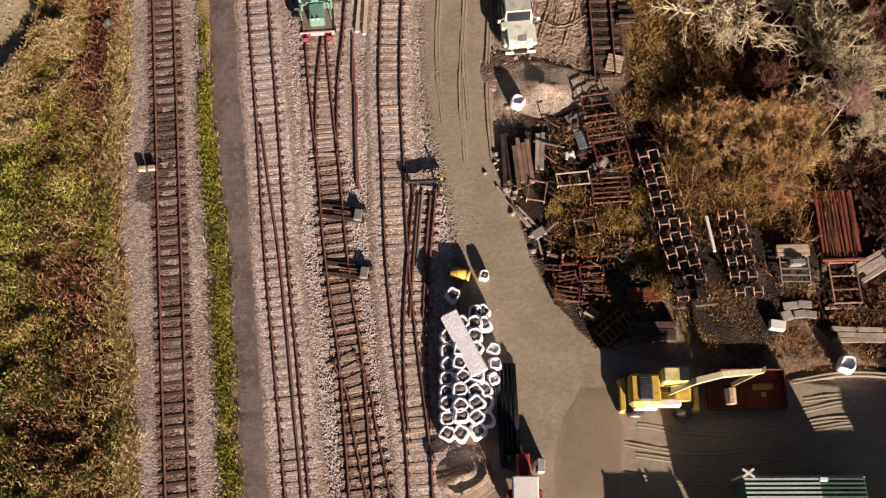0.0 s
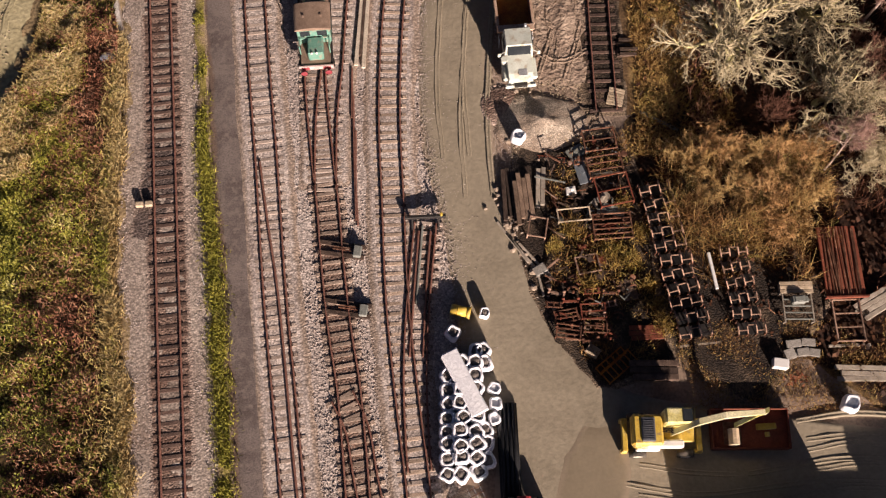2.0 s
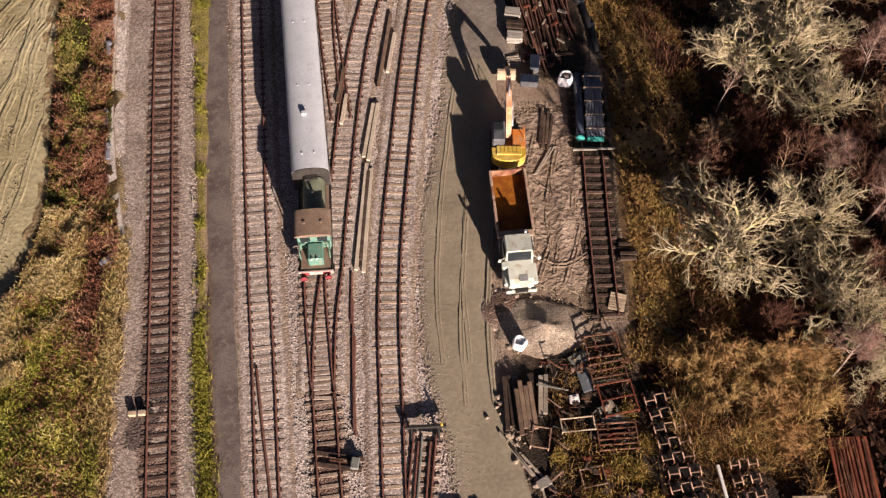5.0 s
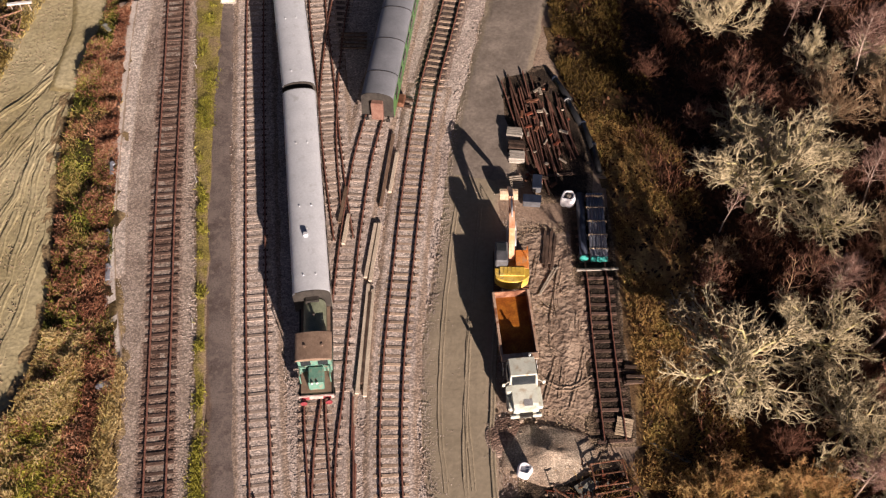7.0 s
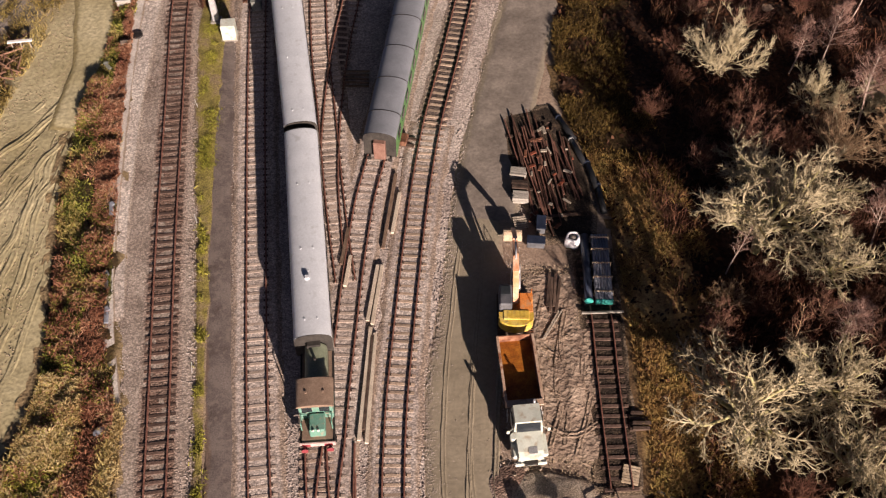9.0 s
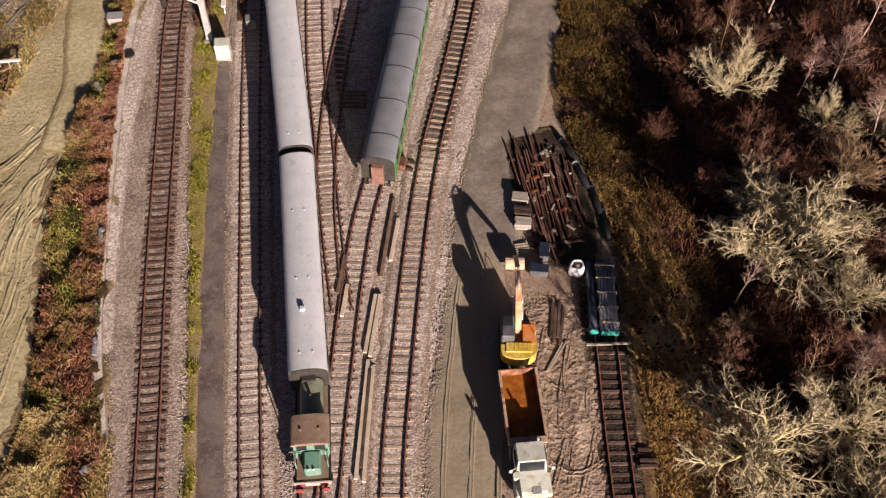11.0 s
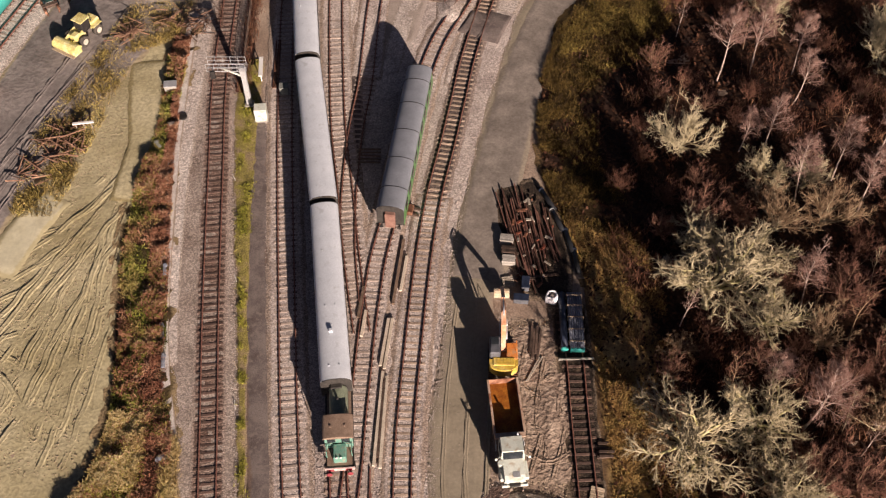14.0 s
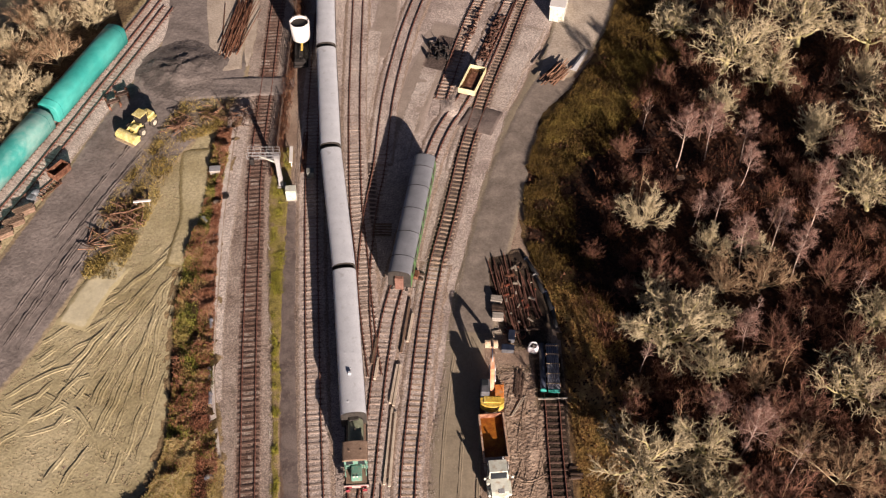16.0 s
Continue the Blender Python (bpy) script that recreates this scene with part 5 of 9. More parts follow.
band("bracken_bank", [(15.0, 30), (15.3, 40), (14.6, 50), (13.6, 57), (13.2, 64), (14.0, 75), (16.6, 84), (22.0, 92), (26.0, 100)], [2.2, 2.2, 2.2, 2.5, 3.5, 5.0, 10, 9, 8], 0.17, M["bracken_slope"],
     "golden-brown bracken and moss slope at the wood's edge", "bank", relief=0.12)
band("rail_pile_soil", [(6.6, 62.5), (7.8, 57), (9.0, 51), (9.4, 47.5)], [3.5, 6.0, 5.5, 3.5], 0.15, M["soil_dark"], "dark soil under the rail pile", "soil", relief=0.03)
# these two sheets also paint the shade under scrap and stillages
band("scrap_ground", [(8.2, 25.6), (9.0, 21), (9.8, 16), (11.2, 11.5), (12.6, 7.4)], [6.5, 9.5, 9, 8.5, 5.0], 0.135, M["soil_dark"], "dark soil under the scrap, blackened for the shade in its gaps", "soil", relief=0.05)
band("rack_ground", [(15.5, 22), (18, 17), (20, 12.5), (23.5, 9.5)], [3, 8, 11, 9], 0.26, M["soil_dark"], "dark trodden soil about the stillages, with their shade in its colour", "soil", relief=0.06)
band("smooth_mud", [(9.6, 5.4), (9.6, 3.4), (9.0, 0.5), (8.6, -3)], [1.5, 3.6, 4.0, 4.0], 0.125, M["mud_smooth"], "smooth wet mud on the yard", "mud", lip=0.05, relief=0.01)
band("oil_patch", [(-20.9, 17.5), (-20.1, 22.0), (-20.5, 26)], [1.7, 2.2, 1.6], 0.142, M["oil"], "oil-darkened ballast on the main line", "ballast", lip=0.05, relief=0.01)
band("oil_patch", [(-11.0, 60), (-10.6, 70), (-10.8, 80)], [1.6, 2.4, 1.4], 0.142, M["oil"], "dark stained ballast between the sidings", "ballast", lip=0.05, relief=0.01)
band("oil_patch", [(-6.0, 83), (-4.5, 92), (-1.8, 100), (0.5, 107)], [3.0, 4.2, 5.0, 5.0], 0.135, M["dirt_patch"], "brown earth between the far sidings", "ballast", lip=0.05, relief=0.01)
band("oil_patch", [(-10.4, 99), (-9.6, 106), (-9.2, 114)], [2.2, 3.0, 2.4], 0.135, M["dirt_patch"], "brown earth between the far sidings", "ballast", lip=0.05, relief=0.01)
band("ash_spur", [(-38.2, 101), (-38.6, 106), (-39.2, 112), (-40.0, 122)], [8, 7, 8, 9], 0.21, M["lane"], "grey ash track running on past the heap", "lane", relief=0.05)
band("pale_yard", [(-31.6, 95.5), (-32.6, 101), (-33.4, 108), (-34.5, 118)], [3.5, 5.0, 6.5, 7.0], 0.225, M["pale_dirt"], "pale sandy ground beside the line", "ground", relief=0.04)
band("pale_mud_patch", [(-43.6, 51.0), (-41.9, 56.5), (-39.4, 61)], [3.0, 3.0, 2.4], 0.2, M["pale_mud"], "smooth pale dried mud beside the ash lane", "mud", relief=0.04)


def ruts(name, paths, width, h, material, label, z=0.0):
    """Ridges of mud pressed up by wheels, along bent lines."""
    bm = bmesh.new()
    for pts in paths:
        line = smooth_line(pts, 0.5)
        d = np.gradient(line, axis=0)
        d /= np.linalg.norm(d, axis=1)[:, None] + 1e-9
        nr = np.stack([d[:, 1], -d[:, 0]], 1)
        for off in (-0.95, 0.95):
            rings = []
            for k, (p, q) in enumerate(zip(line, nr)):
                f = min(1, k / 4, (len(line) - 1 - k) / 4)
                wob = (0.3 if width > 0.55 else 0.06) * wave(p[0], p[1], 0.5, off)
                hh = h * f * (0.6 + 1.6 * wave(p[0], p[1], 0.9, off + 2))
                zr = z + 0.085 + (0.09 * wave(p[0], p[1], 0.3, off + 5) if width > 0.55 else 0)
                rings.append([(*(p + q * (off + wob + e * width)), zz) for e, zz in ((-0.6, -0.06), (-0.42, zr + hh), (-0.2, zr), (0.0, zr - 0.04), (0.2, zr), (0.42, zr + hh), (0.6, -0.06))])
            loft(bm, rings, closed=False, smooth=True)
    return single(name, bm, material, label, "ruts", kind="stuff")


FIELD_RUTS = [[(-31.5, 66), (-33.5, 60), (-37, 53), (-40, 46), (-43, 38)], [(-31.2, 63), (-33, 57), (-35.5, 50), (-37.5, 43), (-39, 36)], [(-32.5, 64), (-36, 58), (-41, 52.5), (-47, 47)], [(-33.2, 62), (-33.3, 52), (-33.8, 44), (-35, 34)],
              [(-32.6, 60), (-32.4, 50), (-32.8, 40), (-34, 31)], [(-48, 41), (-44, 44), (-40, 45.5)], [(-36.5, 56), (-40, 48), (-44.5, 41), (-50, 35)], [(-34.6, 55), (-36.3, 46), (-38, 38), (-41, 31)], [(-33, 70), (-33.4, 76), (-33.9, 81)],
              [(-42, 56), (-38, 58.5), (-34.5, 63)], [(-46, 46), (-42, 49.5), (-38, 52)], [(-50, 39), (-45, 38), (-41, 40)], [(-36, 35), (-39, 40), (-44, 43)]]
ruts("field_ruts", FIELD_RUTS, 0.6, 0.022, M["field_rut"], "wheel ruts pressed into the ochre field")
ruts("mud_ruts", [[(6.8, 31), (7.4, 35), (7.0, 39), (7.8, 43)], [(8.8, 31.5), (8.4, 36), (9.0, 40)], [(6.6, 34), (8.0, 32.5), (9.8, 33.4)], [(6.8, 37), (8.6, 35), (9.8, 36.5)], [(6.6, 40.5), (8.2, 38.6), (9.8, 39.4)], [(7.6, 30.4), (8.6, 33.6), (9.6, 37.5)]], 0.42, 0.07, M["churn"], "churned digger tracks in the mud by the lorry", 0.06)
ruts("lane_ruts", [[(-50.5, 50), (-46.5, 62), (-42.3, 73), (-38.5, 82), (-36, 90)], [(-49.5, 48), (-45.5, 61), (-41.5, 73)], [(-47.6, 64), (-43.6, 75), (-40.5, 84)]], 0.5, 0.10, M["lane_rut"], "wheel ruts along the ash lane", 0.12)
ruts("yard_ruts", [[(12, 1.6), (18, 1.0), (25, 2.0), (31, 1.8)], [(10, 0.6), (16, -0.2), (24, 0.6), (31, 0.2)], [(22.5, 4.4), (26, 4.9), (31, 4.6)],
                   [(23, 3.2), (27, 3.6), (32, 3.2)], [(2.2, 21), (1.9, 26), (2.1, 32), (2.6, 38)], [(0.6, 24), (0.2, 30), (0.6, 38), (1.6, 48)]], 0.4, 0.035, M["road_rut"], "tyre and track marks in the yard's mud", 0.03)


# ---- shaped helpers ----
def bar(bm, p, q, w, h=None, mi=0):
    """A square bar from p to q."""
    p, q = Vector(p), Vector(q)
    d = q - p
    m = Matrix.Translation((p + q) / 2) @ d.to_track_quat("Y", "Z").to_matrix().to_4x4()
    r = bmesh.ops.create_cube(bm, size=1.0, matrix=m @ Matrix.Diagonal((w, d.length, h or w, 1)))
    for f in {f for v in r["verts"] for f in v.link_faces}:
        f.material_index = mi


def one(name, shape, material, parent, label=""):
    """A part whose mesh is drawn by shape(bm)."""
    bm = bmesh.new()
    shape(bm)
    return part(name, bm, material, parent, label)


def wheel(parent, x, y, z, r, w, axis="x"):
    a = (x - w / 2, y, z) if axis == "x" else (x, y - w / 2, z)
    b = (x + w / 2, y, z) if axis == "x" else (x, y + w / 2, z)
    ob = one("wheel", lambda bm: (cyl(bm, a, b, r, 20), None), M["tyre"], parent)
    c, d = Vector(a).lerp(Vector(b), -0.03), Vector(a).lerp(Vector(b), 1.03)
    one("rim", lambda bm: (cyl(bm, c, d, r * 0.55, 14), None), M["rim"], ob)
    return ob


# ---- shunting locomotive ----
def locomotive(at, rz):
    t = thing("shunting_locomotive", "small green shunting locomotive with a weathered brown cab roof", "locomotive", at, rz)
    one("frame", lambda bm: (box(bm, 0, 0.2, 0.95, 2.4, 7.4, 0.35, bevel=0.03), None), M["black"], t)
    one("deck", lambda bm: (box(bm, 0, 0.2, 1.15, 2.1, 7.0, 0.08), None), M["cab_brown"], t)
    one("long_bonnet", lambda bm: (loft(bm, [[(0.82 * math.cos(a), yy, 1.2 + 1.45 * max(0, math.sin(a)) ** 0.45) for a in np.linspace(0, math.pi, 12)] for yy in (0.6, 0.65, 3.55, 3.6)]), None), M["loco_dark_green"], t)
    cab = one("cab", lambda bm: (box(bm, 0, -0.55, 2.1, 2.35, 2.0, 1.9, bevel=0.05), None), M["loco_green"], t)
    one("cab_roof", lambda bm: (loft(bm, [[(1.3 * math.cos(a), yy, 3.0 + 0.28 * math.sin(a)) for a in np.linspace(0, math.pi, 12)] for yy in (-1.65, -1.6, 0.5, 0.55)]), None), M["cab_brown"], t, "brown weathered cab roof")
    for sx in (-0.6, 0.6):
        one("window", lambda bm: (box(bm, sx, -1.56, 2.5, 0.7, 0.05, 0.6, bevel=0.02), None), M["glass"], cab)
        one("roof_vent", lambda bm: (cyl(bm, (sx, -0.6, 3.2), (sx, -0.6, 3.32), 0.09, 8), None), M["cab_brown"], t)
    one("short_bonnet", lambda bm: (box(bm, 0.05, -2.3, 1.65, 1.1, 1.35, 1.0, bevel=0.08), None), M["loco_green"], t)
    for sx in (-0.2, 0.15):
        one("headlamp", lambda bm: (cyl(bm, (sx, -2.9, 2.18), (sx, -3.02, 2.18), 0.08, 10), None), M["white"], t)
    for sx in (-1.05, 1.05):
        one("handrail", lambda bm: (bar(bm, (sx, -1.6, 2.15), (sx, -2.4, 2.15), 0.09), bar(bm, (sx, -2.4, 2.15), (sx, -2.4, 1.2), 0.07), bar(bm, (sx, -1.65, 2.15), (sx, -1.65, 1.2), 0.07), bar(bm, (sx * 0.6, -1.7, 2.15), (sx, -1.7, 2.15), 0.09)), M["loco_green"], t)
        one("step", lambda bm: (box(bm, sx, -2.9, 0.75, 0.45, 0.5, 0.06), box(bm, sx, -2.9, 0.45, 0.45, 0.4, 0.06)), M["black"], t)
        one("buffer", lambda bm: (cyl(bm, (sx * 0.83, -3.5, 1.05), (sx * 0.83, -3.85, 1.05), 0.1, 10), cyl(bm, (sx * 0.83, -3.85, 1.05), (sx * 0.83, -3.95, 1.05), 0.24, 14)), M["dark_red"], t)
        for yy in (-1.7, 0.3, 2.3):
            one("wheel", lambda bm: (cyl(bm, (sx * 0.72 - 0.07, yy, 0.58), (sx * 0.72 + 0.07, yy, 0.58), 0.5, 16), None), M["black"], t)
    one("buffer_beam", lambda bm: (box(bm, 0, -3.45, 1.05, 2.45, 0.14, 0.42, bevel=0.02), None), M["beam_pink"], t, "faded pink buffer beam with red panels")
    for sx in (-0.75, 0.75):
        one("beam_panel", lambda bm: (box(bm, sx, -3.53, 1.05, 0.55, 0.05, 0.34), None), M["dark_red"], t)
    one("exhaust", lambda bm: (cyl(bm, (0, 2.2, 2.6), (0, 2.2, 2.95), 0.1, 10), None), M["black"], t)
    return t


locomotive((-9.55, 33.9, 0.28), 4)


# ---- tipper lorry ----
def tipper(at, rz):
    t = thing("tipper_lorry", "pale green-white tipper lorry with an empty rusty orange body", "lorry", at, rz)
    one("chassis", lambda bm: (box(bm, 0, 0, 0.95, 0.9, 9.0, 0.3), box(bm, 0, 2.5, 1.2, 1.6, 4.6, 0.25)), M["black"], t)
    body = one("tipper_body", lambda bm: (box(bm, 0, 2.3, 1.42, 2.3, 5.1, 0.12), None), M["rust_orange"], t, "orange rust-stained tipper floor")
    for sx in (-1, 1):
        one("side_board", lambda bm: (loft(bm, [[(sx * 1.14, yy, 1.45), (sx * 1.2, yy, 1.45), (sx * 1.34, yy, 2.2), (sx * 1.18, yy, 2.22)] for yy in (-0.25, 4.85)], smooth=False), None), M["rust"], body)
        one("rim_rail", lambda bm: (box(bm, sx * 1.27, 2.3, 2.25, 0.2, 5.2, 0.1, bevel=0.02), None), M["tip_rim"], body)
        for yy in (0.6, 1.9, 3.2, 4.4):
            one("rib", lambda bm: (box(bm, sx * 1.3, yy, 1.8, 0.1, 0.16, 0.8), None), M["tip_rim"], body)
    one("head_board", lambda bm: (box(bm, 0, -0.3, 1.85, 2.6, 0.12, 0.9, bevel=0.02), box(bm, 0, -0.55, 2.3, 2.6, 0.5, 0.1, bevel=0.03)), M["tip_rim"], body)
    one("tail_gate", lambda bm: (box(bm, 0, 4.9, 1.8, 2.5, 0.1, 0.85, bevel=0.02), None), M["rust"], body)
    cab = one("cab", lambda bm: (loft(bm, [[(-1.02, yy, 1.1), (1.02, yy, 1.1), (1.0, yy, z2), (0.9, yy, z3), (-0.9, yy, z3), (-1.0, yy, z2)] for yy, z2, z3 in ((-0.85, 2.2, 2.75), (-2.2, 2.2, 2.8), (-2.45, 1.95, 2.05))], smooth=False), None), M["cab_white"], t)
    one("windscreen", lambda bm: (loft(bm, [[(-0.82, yy, zz), (0.82, yy, zz), (0.82, yy, zz + 0.03), (-0.82, yy, zz + 0.03)] for yy, zz in ((-2.26, 2.66), (-2.56, 2.02))], smooth=False), None), M["glass"], cab)
    for sx in (-1, 1):
        one("side_window", lambda bm: (box(bm, sx * 1.01, -1.6, 2.15, 0.05, 0.9, 0.5), None), M["glass"], cab)
        one("mirror", lambda bm: (bar(bm, (sx * 1.0, -2.3, 2.1), (sx * 1.35, -2.5, 2.1), 0.05), box(bm, sx * 1.4, -2.5, 2.05, 0.22, 0.1, 0.4, bevel=0.03)), M["cab_white"], cab)
        one("wing", lambda bm: (box(bm, sx * 0.98, -3.2, 1.1, 0.5, 1.7, 0.35, bevel=0.1), None), M["cab_white"], t)
        one("headlight", lambda bm: (box(bm, sx * 0.85, -4.32, 1.0, 0.34, 0.08, 0.24, bevel=0.03), None), M["glass"], t)
        one("ladder", lambda bm: (bar(bm, (sx * 1.2, -1.0, 0.5), (sx * 1.2, -1.0, 1.7), 0.05), bar(bm, (sx * 1.2, -0.6, 0.5), (sx * 1.2, -0.6, 1.7), 0.05), bar(bm, (sx * 1.2, -1.0, 0.8), (sx * 1.2, -0.6, 0.8), 0.05), bar(bm, (sx * 1.2, -1.0, 1.2), (sx * 1.2, -0.6, 1.2), 0.05)), M["galv"], t)
        for yy in (-3.2, 1.6, 3.6):
            wheel(t, sx * 1.0, yy, 0.55, 0.55, 0.4)
    bon = one("bonnet", lambda bm: (loft(bm, [[(-0.95 * w_, yy, 0.95), (0.95 * w_, yy, 0.95), (0.88 * w_, yy, zz), (-0.88 * w_, yy, zz)] for yy, zz, w_ in ((-2.45, 1.95, 1.0), (-3.9, 1.78, 0.98), (-4.25, 1.6, 0.95))], smooth=False), None), M["cab_white"], t)
    one("grille", lambda bm: (box(bm, 0.15, -3.85, 1.81, 0.6, 0.5, 0.04), None), M["galv"], bon)
    one("bumper", lambda bm: (box(bm, 0, -4.35, 0.75, 2.2, 0.2, 0.3, bevel=0.05), None), M["cab_white"], t)
    one("air_filter", lambda bm: (cyl(bm, (-1.05, -2.75, 1.4), (-1.05, -2.75, 1.95), 0.24, 14), None), M["cab_white"], t)
    one("exhaust_stack", lambda bm: (cyl(bm, (0.6, -0.7, 1.3), (0.6, -0.7, 2.95), 0.09, 10), None), M["galv"], t)
    return t


M["tip_rim"] = mat("dirty_cream_steel", [(0.40, 0.27, 0.19), (0.55, 0.42, 0.32)], 1.0, rough=0.6, bump=0.1, spots=((0.25, 0.1, 0.05), 2.0, 0.4))
tipper((4.85, 33.5, 0.12), 5)


# ---- tracked excavator ----
def tracked_excavator(at, rz):
    t = thing("tracked_excavator", "orange and yellow tracked excavator with its boom reaching out", "excavator", at, rz)
    for sx in (-1, 1):
        tr = one("crawler", lambda bm: (loft(bm, [[(xx, 2.0 * c_ * (1 if abs(c_) > .5 else 1), 0.42 + 0.4 * s_) for c_, s_ in ((math.copysign(abs(math.cos(a)) ** 0.35, math.cos(a)), math.sin(a)) for a in np.linspace(0, 2 * math.pi, 25)[:-1])] for xx in (sx * 1.05 - 0.28, sx * 1.05 + 0.28)], smooth=False), None), M["tyre"], t)
        for yy in np.arange(-1.9, 1.95, 0.2):
            one("grouser", lambda bm: (box(bm, sx * 1.05, yy, 0.83, 0.54, 0.05, 0.05), None), M["rust"], tr)
    one("undercarriage", lambda bm: (box(bm, 0, 0, 0.6, 1.7, 1.6, 0.4, bevel=0.05), cyl(bm, (0, 0, 0.75), (0, 0, 1.05), 0.7, 18)), M["black"], t)
    one("counterweight", lambda bm: (loft(bm, [[(1.27 * math.sin(a), -1.0 - 0.75 * math.cos(a), zz) for a in np.linspace(-1.5, 1.5, 13)] + [(1.27, -0.6, zz), (-1.27, -0.6, zz)] for zz in (1.05, 1.95, 2.1)], smooth=False), None), M["yellow"], t)
    one("house", lambda bm: (box(bm, 0.75, 0.25, 1.6, 1.0, 1.7, 1.05, bevel=0.06), box(bm, -0.1, 0.0, 1.4, 1.4, 1.6, 0.6, bevel=0.05)), M["orange"], t)
    one("engine_cover", lambda bm: (box(bm, 0, -0.85, 2.08, 1.9, 0.8, 0.2, bevel=0.05), *[box(bm, -0.6 + 0.3 * k, -0.85, 2.19, 0.05, 0.5, 0.03) for k in range(5)]), M["yellow"], t)
    cab = one("cab", lambda bm: (box(bm, -0.78, 0.5, 1.95, 0.95, 1.8, 1.7, bevel=0.1), None), M["cab_grey"], t)
    one("roof_window", lambda bm: (box(bm, -0.78, 0.85, 2.82, 0.7, 0.7, 0.04, bevel=0.01), None), M["glass"], cab)
    one("windscreen", lambda bm: (box(bm, -0.78, 1.42, 2.1, 0.8, 0.05, 1.1), None), M["glass"], cab)
    one("boom", lambda bm: (loft(bm, [[(xx, yy, zz - hh) for xx, hh in ((-w_, h_), (w_, h_))] + [(xx, yy, zz + hh) for xx, hh in ((w_, h_), (-w_, h_))] for yy, zz, h_, w_ in ((0.4, 1.6, 0.2, 0.2), (2.2, 3.0, 0.32, 0.22), (3.6, 3.3, 0.28, 0.2), (5.6, 2.9, 0.18, 0.17))], smooth=False), None), M["boom_orange"], t)
    one("stick", lambda bm: (loft(bm, [[(-0.15, yy, zz - h_), (0.15, yy, zz - h_), (0.15, yy, zz + h_), (-0.15, yy, zz + h_)] for yy, zz, h_ in ((5.1, 3.25, 0.15), (6.0, 2.7, 0.22), (7.7, 1.1, 0.12))], smooth=False), None), M["boom_orange"], t)
    for sx in (-0.3, 0.3):
        one("boom_cylinder", lambda bm: (cyl(bm, (sx, 1.0, 1.35), (sx, 2.4, 2.75), 0.08, 10), cyl(bm, (sx, 2.2, 2.55), (sx, 2.9, 3.2), 0.05, 8)), M["galv"], t)
    one("stick_cylinder", lambda bm: (cyl(bm, (0, 3.0, 3.75), (0, 4.6, 3.6), 0.08, 10), cyl(bm, (0, 4.5, 3.6), (0, 5.2, 3.45), 0.05, 8)), M["galv"], t)
    one("bucket", lambda bm: (loft(bm, [[(xx, 7.6 + 0.5 * math.cos(a) - 0.2, 0.62 + 0.5 * math.sin(a)) for a in np.linspace(0.3, 4.2, 9)] for xx in (-0.72, 0.72)], smooth=False), None), M["timber_pale"], t, "worn pale steel ditching bucket")
    for sx in (-1.15, 1.15):
        one("handrail", lambda bm: (bar(bm, (sx, 0.2, 2.6), (sx, 1.1, 2.6), 0.04), bar(bm, (sx, 0.2, 2.6), (sx, 0.2, 1.9), 0.04), bar(bm, (sx, 1.1, 2.6), (sx, 1.1, 1.9), 0.04)), M["orange"], t)
    return t


M["cab_grey"] = mat("dark_cab_grey", [(0.07, 0.075, 0.085), (0.13, 0.135, 0.15)], 1.5, rough=0.4, bump=0.03)
tracked_excavator((4.65, 41.0, 0.12), -1)


# ---- wheeled excavator ----
M["cream_panel"] = mat("bleached_cream_paint", [(0.60, 0.54, 0.30), (0.72, 0.68, 0.46)], 1.0, rough=0.35, bump=0.03)


